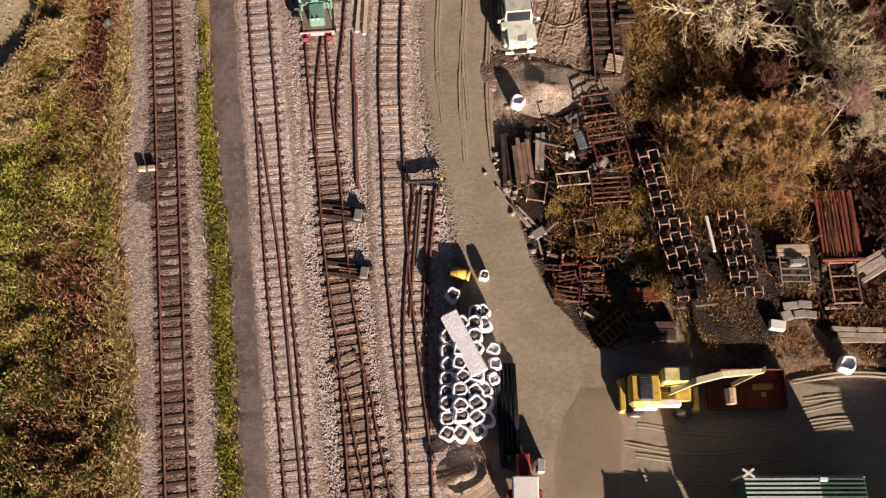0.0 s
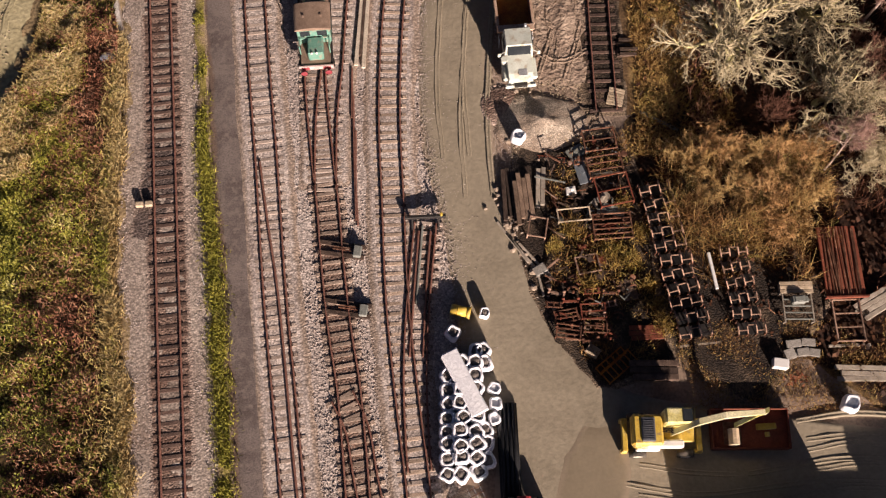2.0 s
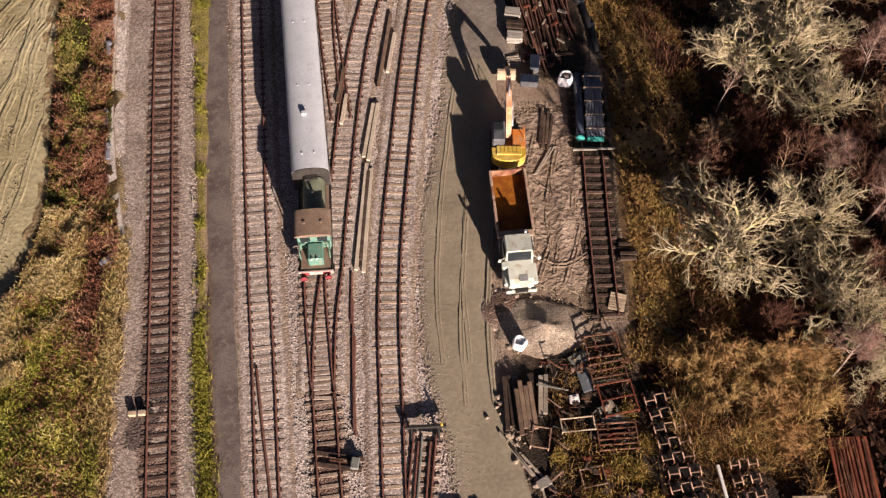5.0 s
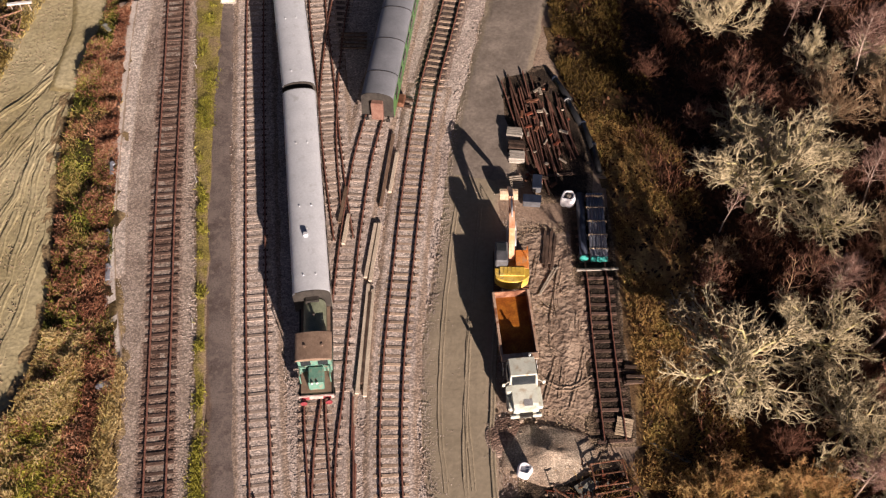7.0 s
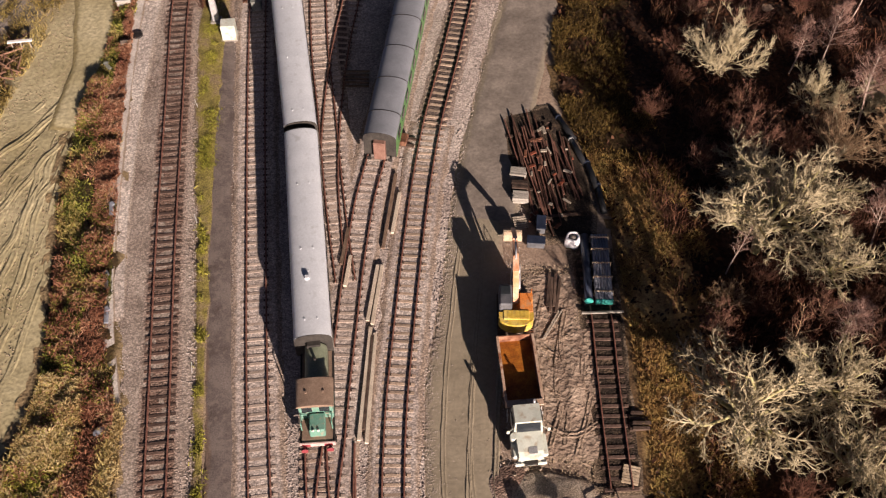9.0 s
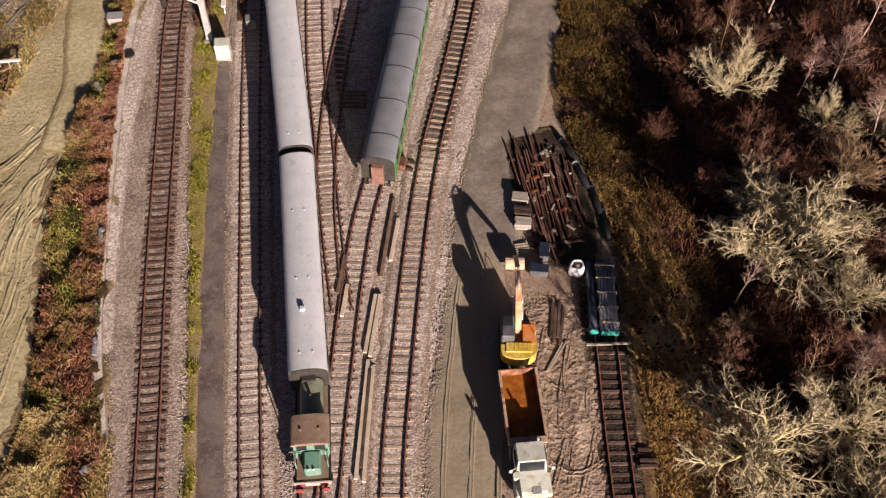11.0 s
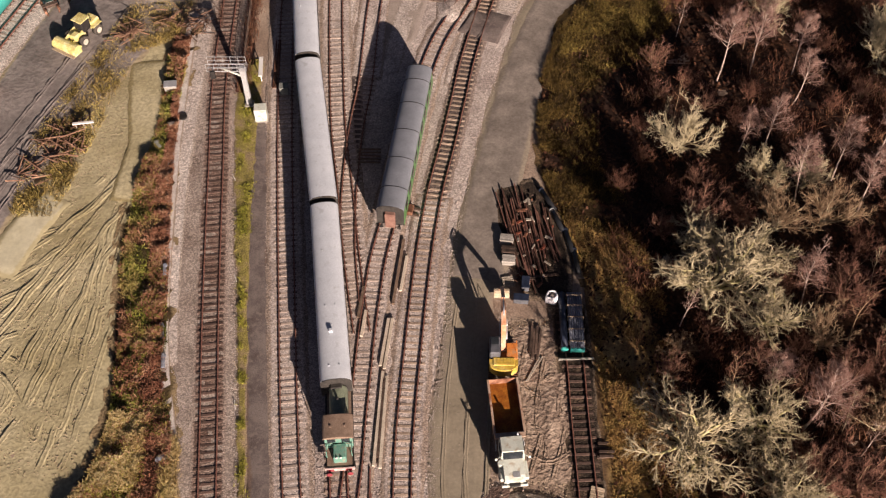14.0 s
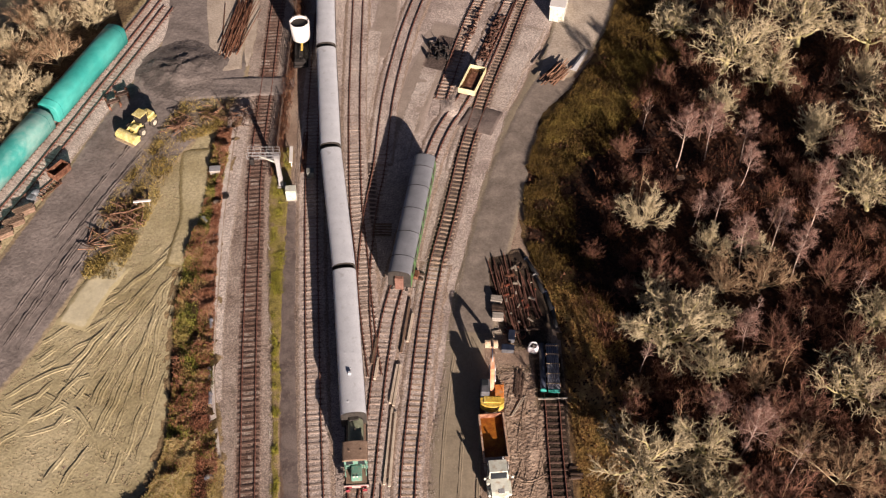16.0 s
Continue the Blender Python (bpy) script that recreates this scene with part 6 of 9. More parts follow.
def wheeled_excavator(at, rz):
    t = thing("wheeled_excavator", "yellow wheeled excavator resting its boom over a steel pan", "excavator", at, rz)
    one("chassis", lambda bm: (box(bm, 0.2, 0, 0.85, 3.9, 1.0, 0.5, bevel=0.06), box(bm, 0.2, 0, 1.15, 2.2, 1.6, 0.2, bevel=0.04)), M["yellow"], t)
    for x_ in (-1.4, 1.6):
        for sy in (-1, 1):
            wheel(t, x_, sy * 1.15, 0.55, 0.55, 0.42, "y")
    for x_ in (-2.2, 2.5):
        one("stabiliser", lambda bm: (box(bm, x_, 0, 0.65, 0.35, 2.1, 0.35, bevel=0.05), box(bm, x_, 0.95, 0.3, 0.5, 0.3, 0.5, bevel=0.06), box(bm, x_, -0.95, 0.3, 0.5, 0.3, 0.5, bevel=0.06)), M["yellow"], t)
    one("upper_body", lambda bm: (box(bm, -0.95, 0.1, 1.75, 1.9, 1.9, 0.95, bevel=0.14), box(bm, -1.55, 0.1, 1.7, 0.8, 2.1, 0.75, bevel=0.2)), M["yellow"], t)
    # white paint here stands for the sun's glare on the side panel
    one("white_panel", lambda bm: (box(bm, 0.15, -0.72, 1.62, 2.3, 0.5, 0.6, bevel=0.1), box(bm, -0.9, -0.95, 1.35, 1.5, 0.35, 0.4, bevel=0.08)), M["white"], t, "pale side panel coloured white for its sunlit glare")
    one("engine_cover", lambda bm: (box(bm, -0.95, 0.1, 2.28, 0.85, 1.5, 0.14, bevel=0.04), *[box(bm, -0.95, -0.5 + 0.14 * k, 2.37, 0.7, 0.05, 0.04) for k in range(9)]), M["cab_grey"], t)
    cab = one("cab", lambda bm: (box(bm, 0.9, 0.85, 2.15, 1.7, 1.0, 1.7, bevel=0.1), None), M["lemon"], t)
    one("roof_window", lambda bm: (box(bm, 1.4, 0.85, 3.02, 0.6, 0.8, 0.04), None), M["glass"], cab)
    one("front_guard", lambda bm: (bar(bm, (1.85, 0.4, 2.9), (1.85, 1.3, 2.9), 0.05), bar(bm, (1.85, 0.4, 2.9), (1.7, 0.4, 3.0), 0.05)), M["lemon"], cab)
    one("hoses", lambda bm: tuple(bar(bm, (-0.2 + 0.12 * k, 0.0 + 0.1 * (k % 3), 2.1), (0.6, -0.1 + 0.12 * (k % 4), 2.2), 0.05) for k in range(7)), M["black"], t)
    one("boom", lambda bm: (loft(bm, [[(xx, yy - w_, zz - h_), (xx, yy + w_, zz - h_), (xx, yy + w_, zz + h_), (xx, yy - w_, zz + h_)] for xx, yy, zz, h_, w_ in ((0.5, -0.1, 1.9, 0.2, 0.17), (2.0, 0.4, 3.0, 0.3, 0.19), (3.6, 0.75, 3.3, 0.26, 0.18), (6.3, 1.05, 2.9, 0.16, 0.14))], smooth=False), None), M["cream_panel"], t)
    one("stick", lambda bm: (loft(bm, [[(xx, yy - 0.15, zz - h_), (xx, yy + 0.15, zz - h_), (xx, yy + 0.15, zz + h_), (xx, yy - 0.15, zz + h_)] for xx, yy, zz, h_ in ((6.4, 1.15, 3.05, 0.15), (5.6, 0.85, 2.6, 0.2), (4.6, 0.45, 1.6, 0.12))], smooth=False), None), M["lemon"], t)
    one("bucket", lambda bm: (loft(bm, [[(4.6 + 0.4 * math.cos(a), yy, 1.35 + 0.4 * math.sin(a)) for a in np.linspace(1.0, 5.2, 9)] for yy in (-0.75, 0.25)], smooth=False), None), M["timber_pale"], t, "worn pale steel bucket")
    one("boom_cylinder", lambda bm: (cyl(bm, (0.9, 0.1, 1.5), (2.6, 0.5, 2.6), 0.08, 10), None), M["galv"], t)
    return t


wheeled_excavator((13.3, 4.35, 0.12), 0)


def steel_pan(at, rz):
    t = thing("steel_pan", "rusty red-brown steel pan lying on the mud", "steel pan", at, rz)
    one("floor", lambda bm: (box(bm, 0, 0, 0.35, 4.9, 2.5, 0.1), None), M["rust_red"], t)
    for sy in (-1.25, 1.25):
        one("long_side", lambda bm: (box(bm, 0, sy, 0.4, 4.9, 0.08, 0.75, bevel=0.02), None), M["rust_red"], t)
    for sx in (-2.45, 2.45):
        one("end", lambda bm: (box(bm, sx, 0, 0.4, 0.08, 2.5, 0.75, bevel=0.02), None), M["rust_red"], t)
    one("divider", lambda bm: (box(bm, -1.2, -0.3, 0.75, 1.1, 1.4, 0.06), None), M["rust"], t)
    return t


steel_pan((19.15, 4.75, 0.1), 0)
bm = bmesh.new()
box(bm, 0, 0, 0.12, 1.3, 0.4, 0.2, bevel=0.06)
box(bm, 0.0, -0.5, 0.1, 0.3, 0.3, 0.15, bevel=0.03)
ob = single("lifting_frame", bm, M["yellow"], "yellow steel lifting frame lying in the rusty pan", "lifting frame", (20.2, 4.9, 0.52), 3)


# ---- bulk sacks, pipes and bits beside the siding ----
def sack_meshes(seed):
    rnd = random.Random(seed)
    bm = bmesh.new()
    n = 18
    rings = []
    ph = [rnd.uniform(0, 6.3) for _ in range(3)]
    for z, r in ((0.0, 0.40), (0.18, 0.50), (0.5, 0.53), (0.8, 0.50), (0.95, 0.46), (1.0, 0.40), (0.97, 0.33), (0.84, 0.29)):
        rings.append([(r * (1 + 0.07 * math.sin(3 * a + ph[0]) + 0.05 * math.sin(5 * a + ph[1])) * math.cos(a) * (1 + 0.08 * math.cos(4 * a)), r * (1 + 0.07 * math.sin(2 * a + ph[2])) * math.sin(a) * (1 + 0.08 * math.cos(4 * a)), z + 0.03 * math.sin(4 * a + ph[1])) for a in np.linspace(0, 2 * math.pi, n, endpoint=False)])
    loft(bm, rings, caps=True)
    a_ = mesh_of("sack", bm, M["bag"])
    bm = bmesh.new()
    loft(bm, [[(0.31 * k * math.cos(a), 0.31 * k * math.sin(a), zz + 0.04 * rnd.random()) for a in np.linspace(0, 2 * math.pi, 14, endpoint=False)] for k, zz in ((1.0, 0.85), (0.6, 0.91), (0.15, 0.95))], smooth=True)
    return a_, mesh_of("fill", bm, M["gravel_dark"])


SACKS = [sack_meshes(k) for k in range(4)]


def sack(at, rz, k, sc=1.0, closed=False, label="open white bulk sack filled with dark gravel"):
    t = new("bulk_sack", SACKS[k % 4][0])
    t.matrix_world = pose(at[0], at[1], at[2], random.uniform(-4, 4), random.uniform(-4, 4), rz)
    t.scale = (sc, sc, sc)
    tagged(t, label, "bulk sack", "bulk sacks")
    if not closed:
        f = new("fill", SACKS[k % 4][1])
        f.parent = t
    return t


k = 0
for j, yy in enumerate(np.linspace(2.0, 9.9, 10)):
    for i, xx in enumerate((-0.1, 0.78, 1.72, 2.35)):
        if (j == 9 and i == 1) or (i == 3 and j not in (1, 2, 3, 8, 9)) or (i == 0 and j in (8, 9)):
            continue
        zz = 0.55 if i in (1, 2) and 0 < j < 9 else 0.1
        sack((xx + random.uniform(-0.08, 0.08), yy + random.uniform(-0.1, 0.1), zz), random.uniform(0, 90), k, random.uniform(1.04, 1.16))
        if zz > 0.3:
            sack((xx, yy, -0.32), 20, k + 1, 0.98, True, "white bulk sack under another sack")
        k += 1
for xx, yy in ((2.95, 7.4), (3.0, 6.4), (2.9, 5.5)):
    sack((xx, yy, 0.1), random.uniform(0, 90), k, 0.85, True, "closed white bulk sack beside the stack")
    k += 1
sack((0.25, 11.1, 0.1), 10, 1, 1.0)
sack((2.35, 12.5, 0.05), 40, 2, 0.75, False, "slumped white bulk sack beside the road")
sack((4.9, 25.2, 0.2), 15, 3, 1.0, True, "closed white bulk sack on the spoil heap")
sack((9.5, 47.9, 0.1), 25, 0, 1.15, False, "open white bulk sack beside the pipes")
sack((25.8, 6.3, 0.1), 30, 2, 1.15, True, "closed white bulk sack standing on the mud")
t = thing("white_sheets", "long white sheets laid across the tops of the sacks", "sheeting", (1.0, 7.6, 1.52), 27)
for k in range(4):
    one("sheet", lambda bm: (box(bm, random.uniform(-0.04, 0.04), random.uniform(-0.1, 0.1), 0.04 + 0.07 * k, 1.15 - 0.05 * k, 4.4, 0.06, random.uniform(-0.015, 0.015), bevel=0.02), None), M["bag"], t)
t = thing("pipe_stack", "stack of long black plastic pipes on the ground", "pipes", (3.85, 3.4, 0.12), 2)
for row in range(2):
    for i in range(5 - row):
        one("pipe", lambda bm: (cyl(bm, (-0.6 + 0.27 * i + 0.135 * row, -3.1, 0.14 + 0.23 * row), (-0.6 + 0.27 * i + 0.135 * row, 3.1, 0.14 + 0.23 * row), 0.135, 14), None), M["pipe_black"], t)
t = thing("yellow_drum", "yellow steel drum lying on its side", "drum", (0.75, 12.65, 0.1), -12)
one("shell", lambda bm: (cyl(bm, (-0.6, 0, 0.38), (0.45, 0, 0.38), 0.36, 20), cyl(bm, (-0.15, 0, 0.38), (-0.1, 0, 0.38), 0.39, 20)), M["yellow"], t)
one("mouth", lambda bm: (cyl(bm, (0.45, 0, 0.38), (0.72, 0, 0.38), 0.36, 20, 0.45), None), M["yellow"], t)
t = thing("wire_cage", "small rusty wire cage beside the sacks", "cage", (1.7, 0.7, 0.6), 25)
for e in (-0.4, 0, 0.4):
    one("cage_bar", lambda bm: (bar(bm, (e, -0.6, 0.1), (e, 0.6, 0.1), 0.05), None), M["galv"], t)
    one("cage_bar", lambda bm: (bar(bm, (-0.5, e, 0.15), (0.5, e, 0.15), 0.05), None), M["rust"], t)


def timber_stack(at, rz, n, length, w, h, material, label, cross=2, jitter=0.08, rows=1):
    t = thing("timber_stack", label, "timber", at, rz)
    for r in range(rows):
        for i in range(n):
            one("baulk", lambda bm: (box(bm, (i - n / 2 + 0.5) * w * 1.12 + random.uniform(-0.02, 0.02), random.uniform(-jitter, jitter) * length, h / 2 + 0.1 + r * (h + 0.02), w, length * random.uniform(0.9, 1.0), h, random.uniform(-0.03, 0.03), bevel=0.015), None), material, t)
    for k in range(cross):
        one("bearer", lambda bm: (box(bm, 0, length * (0.3 if k else -0.3), 0.04, n * w * 1.12, 0.12, 0.1), None), M["timber"], t)
    return t


timber_stack((1.6, -1.9, 0.5), -55, 4, 2.6, 0.22, 0.14, M["timber_pale"], "stack of pale sawn timbers on the earth heap", 1)
timber_stack((0.2, -0.5, 0.6), -80, 2, 2.2, 0.25, 0.2, M["timber"], "dark old timbers lying on the earth heap", 1)


# ---- red tractor and shed ----
t = thing("red_tractor", "red tractor with a white cab roof", "tractor", (4.6, -1.4, 0.12), 0)
one("bonnet", lambda bm: (loft(bm, [[(-0.42, yy, 0.8), (0.42, yy, 0.8), (0.42, yy, zz), (0.3, yy, zz + 0.15), (-0.3, yy, zz + 0.15), (-0.42, yy, zz)] for yy, zz in ((0.4, 1.5), (1.9, 1.35))], smooth=False), None), M["red"], t)
one("cab", lambda bm: (box(bm, 0, -0.5, 1.9, 1.5, 1.7, 1.4, bevel=0.1), None), M["glass"], t)
one("cab_roof", lambda bm: (box(bm, 0, -0.5, 2.68, 1.6, 1.9, 0.2, bevel=0.08), None), M["white"], t, "white cab roof")
one("chassis", lambda bm: (box(bm, 0, 0.3, 0.75, 0.7, 3.0, 0.4), None), M["black"], t)
for sx in (-0.85, 0.85):
    wheel(t, sx, -0.9, 0.75, 0.75, 0.45)
    wheel(t, sx * 0.9, 1.5, 0.48, 0.48, 0.32)
    one("mudguard", lambda bm: (box(bm, sx, -0.9, 1.55, 0.5, 1.2, 0.1, bevel=0.04), None), M["red"], t)
t = thing("fuel_drum", "dark blue drum standing beside the tractor", "drum", (3.55, 0.0, 0.1))
one("shell", lambda bm: (cyl(bm, (0, 0, 0), (0, 0, 0.9), 0.3, 18), None), M["pipe_blue"], t)
t = thing("water_butt", "grey plastic tank standing beside the tractor", "tank", (5.75, -0.1, 0.1))
one("shell", lambda bm: (box(bm, 0, 0, 0.5, 0.5, 0.9, 1.0, bevel=0.06), None), M["galv"], t)


def shed():
    t = thing("yard_shed", "low shed with a ribbed green steel roof", "shed", (21.4, -5.2, 0.1))
    one("wall", lambda bm: (box(bm, 0, 0, 1.4, 7.0, 7.6, 2.8), None), M["shed_green"], t)
    roof = one("roof", lambda bm: (loft(bm, [[(xx, -4.0, 2.8), (xx, 4.0, 2.8), (xx, 4.0, 2.9), (xx, 0, 3.6), (xx, -4.0, 2.9)] for xx in (-3.65, 3.65)], smooth=False), None), M["shed_green"], t)
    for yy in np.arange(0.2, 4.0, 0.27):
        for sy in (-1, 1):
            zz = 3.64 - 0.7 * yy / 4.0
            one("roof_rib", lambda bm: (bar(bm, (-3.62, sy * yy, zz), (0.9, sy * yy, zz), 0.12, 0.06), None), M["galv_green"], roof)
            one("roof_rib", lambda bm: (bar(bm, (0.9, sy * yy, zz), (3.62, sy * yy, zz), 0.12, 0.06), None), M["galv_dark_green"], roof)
    one("gutter", lambda bm: (box(bm, 0, 4.1, 2.8, 7.4, 0.16, 0.14, bevel=0.03), None), M["galv"], t)
    one("roof_lamp", lambda bm: (box(bm, 1.1, 3.95, 3.1, 0.5, 0.25, 0.15, bevel=0.03), None), M["white"], t)
    cr = one("warning_cross", lambda bm: (bar(bm, (-3.9, 4.0, 3.7), (-3.2, 4.5, 3.7), 0.14, 0.04), bar(bm, (-3.2, 4.0, 3.72), (-3.9, 4.5, 3.72), 0.14, 0.04), bar(bm, (-3.55, 4.25, 0), (-3.55, 4.25, 3.7), 0.1)), M["white"], t, "white crossed warning arms on a post")
    return t


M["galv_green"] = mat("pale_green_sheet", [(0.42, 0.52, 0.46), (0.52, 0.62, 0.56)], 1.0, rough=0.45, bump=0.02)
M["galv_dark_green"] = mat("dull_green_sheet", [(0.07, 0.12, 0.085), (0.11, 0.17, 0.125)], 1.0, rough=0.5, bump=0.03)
shed()
# unseen building, added out of view to cast the yard's right-hand shade
t = thing("workshop", "unseen low building added to cast its shade on the yard", "workshop", (30.5, -13.7, 0.1))
one("wall", lambda bm: (box(bm, 0, 0, 1.85, 9.0, 9.0, 3.7), None), M["shed_green"], t)
one("roof", lambda bm: (loft(bm, [[(xx, -4.7, 3.7), (xx, 4.7, 3.7), (xx, 4.7, 3.8), (xx, 0, 4.6), (xx, -4.7, 3.8)] for xx in (-4.7, 4.7)], smooth=False), None), M["shed_green"], t)
# added box that steps the edge of that shade up
one("roof_box", lambda bm: (box(bm, 2.6, 3.7, 4.3, 3.6, 1.6, 1.2, bevel=0.04), None), M["galv_dark_green"], t)


# two unseen boxes, added only for the shadows they throw into the yard
for cx_, wd, ln in ((14.0, 2.44, 6.06), (16.35, 1.6, 3.0)):
    t = thing("steel_container", "unseen box added behind the shed to cast a shadow", "container", (cx_, -7.9 - ln / 2, 0.1), 0, "containers")
    one("shell", lambda bm: (box(bm, 0, 0, 1.3, wd, ln, 2.5, bevel=0.03), None), M["galv_dark_green"], t)
    one("corner_post", lambda bm: tuple(box(bm, sx * (wd / 2 - 0.04), sy * (ln / 2 - 0.04), 1.3, 0.14, 0.14, 2.6, bevel=0.01) for sx in (-1, 1) for sy in (-1, 1)), M["galv_dark_green"], t)


# ---- scrap yard ----
M["rack_bow"] = mat("dusty_rust_steel", [(0.19, 0.105, 0.072), (0.40, 0.27, 0.20)], 2.0, rough=0.8, bump=0.1, per=0.4)
def rust_frame(at, rz, lx, ly, n, material, label, z=0.12, legs=0.7, tilt=0.0, bars="x"):
    """A welded frame of bars with cross members and short legs."""
    t = thing("rusty_stand", label, "scrap frame", (at[0], at[1], z), rz, "scrap frames")
    if tilt:
        t.rotation_euler.x = radians(tilt)
    for sx in (-lx / 2, lx / 2):
        one("side_member", lambda bm: (bar(bm, (sx, -ly / 2, legs), (sx, ly / 2, legs), 0.09, 0.12), None), material, t)
    for k in range(n):
        yy = -ly / 2 + ly * k / (n - 1)
        one("cross_member", lambda bm: (bar(bm, (-lx / 2, yy, legs), (lx / 2, yy, legs + random.uniform(-0.03, 0.03)), 0.07), None), material, t)
    for sx in (-lx / 2, lx / 2):
        for sy in (-ly / 2, ly / 2):
            one("leg", lambda bm: (bar(bm, (sx, sy, -0.1), (sx, sy, legs + 0.12), 0.08), None), material, t)
    return t


timber_stack((4.75, 20.9, 0.05), 4, 6, 4.0, 0.3, 0.26, M["timber"], "stack of dark old baulk timbers at the road's edge", 2, 0.09, 1)
timber_stack((5.2, 20.5, 0.36), 7, 4, 3.4, 0.3, 0.24, M["timber_brown"], "uneven upper layer of weathered baulks on the stack", 0, 0.12, 1)
timber_stack((6.4, 21.6, 0.05), -2, 2, 3.0, 0.3, 0.22, M["timber_grey"], "weathered grey planks in the scrap yard", 1)
rust_frame((10.6, 25.0), 8, 2.2, 1.6, 3, M["rust"], "rusty angle-iron stillage frame among scrap")
rust_frame((10.9, 23.0), 10, 2.4, 1.5, 4, M["rust"], "rusty angle-iron stillage frame among scrap")
rust_frame((11.4, 21.2), 12, 2.3, 2.2, 3, M["rust_red"], "rust-red welded frame standing among scrap", legs=0.7)
rust_frame((8.6, 19.4), 6, 2.2, 0.9, 2, M["timber_pale"], "cream-painted bent tube frame lying on scrap", z=0.5, legs=0.2)
rust_frame((6.1, 18.5), -10, 1.2, 1.4, 2, M["rack_bow"], "rust-brown bent trestle frame beside the timbers", legs=0.6)
rust_frame((11.2, 18.6), 4, 2.6, 1.8, 6, M["rust"], "rusty barred frame among the scrap", legs=0.5)
rust_frame((9.6, 12.6), 3, 1.6, 1.0, 3, M["rust_red"], "rust-red rail brake frame among scrap", legs=0.45)
rust_frame((9.7, 11.6), -3, 1.5, 0.9, 3, M["rust"], "rusty steel carriage fitting among scrap", legs=0.4)
rust_frame((7.8, 12.3), 10, 1.5, 0.8, 4, M["rust"], "rusty steel carriage fitting among scrap", legs=0.35)
rust_frame((7.9, 11.2), -8, 1.6, 0.9, 4, M["rust"], "rusty steel carriage fitting among scrap", legs=0.45)
rust_frame((9.4, 15.9), 12, 1.5, 1.2, 2, M["rack_bow"], "dusty rust-brown bench frame tipped on the scrap", legs=0.4)
rust_frame((11.1, 8.9), -50, 0.9, 2.4, 7, M["rust_orange"], "bright orange-rusted lattice panel lying by the road", legs=0.25)
rust_frame((10.6, 9.3), -50, 0.5, 2.2, 6, M["rust_orange"], "bright orange-rusted lattice panel lying by the road", legs=0.2)
M["galv_dark"] = mat("tarnished_zinc", [(0.14, 0.15, 0.135), (0.25, 0.26, 0.24)], 1.5, rough=0.5, bump=0.05)
M["blue_grey"] = mat("blue_grey_steel", [(0.10, 0.12, 0.14), (0.17, 0.19, 0.21)], 1.5, rough=0.5, bump=0.05)
SHEETS = [((9.3, 22.8), 15, 0.8, 2.0, "blue_grey"), ((10.6, 20.6), 40, 1.4, 0.7, "timber_grey"), ((11.2, 19.9), -8, 1.9, 0.8, "galv_dark"), ((9.0, 24.2), 30, 1.3, 0.9, "galv_dark"), ((8.5, 21.3), 10, 0.7, 0.6, "white"), ((9.1, 17.1), 5, 0.6, 0.5, "rust_red"),
          ((10.2, 16.3), -10, 0.9, 0.6, "rust_red"), ((8.9, 15.1), -25, 0.6, 1.0, "rust"), ((9.9, 15.0), 20, 0.8, 0.6, "timber"), ((12.1, 14.1), 10, 1.0, 1.4, "timber")]
for (xx, yy), rz, sx, sy, mm in SHEETS:
    bm = bmesh.new()
    box(bm, 0, 0, 0.25, sx, sy, 0.08, bevel=0.02)
    for e in (-0.3, 0.3):
        box(bm, e * sx, 0, 0.1, 0.1, sy * 0.8, 0.24)
    box(bm, 0.1, 0.05, 0.33, sx * 0.4, sy * 0.3, 0.1, 0.3, bevel=0.02)
    single("scrap_sheet", bm, M[mm], "discarded steel panel lying among the scrap", "scrap metal", (xx, yy, 0.12), rz, "scrap panels")
for k in range(120):
    yy = random.uniform(13.6, 25.0)
    lo = 7.0 if yy > 17.5 else 6.6
    xx = random.uniform(lo, 12.4)
    ln = random.choice((0.4, 0.6, 0.9, 1.3, 2.2))
    bm = bmesh.new()
    th = random.choice((0.05, 0.07, 0.1))
    q = Vector((random.uniform(-1, 1), random.uniform(-1, 1), random.uniform(-0.15, 0.25))).normalized() * ln / 2
    bar(bm, -q, q, th, th * random.uniform(0.4, 1.2))
    if k % 3 == 0:
        bar(bm, q * 0.9, q * 0.9 + Vector((q.y, -q.x, 0.1)).normalized() * 0.4, th)
        bar(bm, -q * 0.7, -q * 0.7 + Vector((q.y, -q.x, 0.05)).normalized() * 0.35, th)
    if k % 4 == 0:
        cyl(bm, q * 0.3 + Vector((0, 0, -0.03)), q * 0.3 + Vector((0.02, 0, 0.1)), random.uniform(0.12, 0.25), 12)
    single("scrap_bar", bm, M[random.choice(("rust", "rust", "timber", "rust_red", "timber", "timber", "galv_dark", "rack_bow"))], "rusty bar or fitting lying in the scrap yard", "scrap metal", (xx, yy, random.uniform(0.2, 0.5)), 0, "scrap bars")


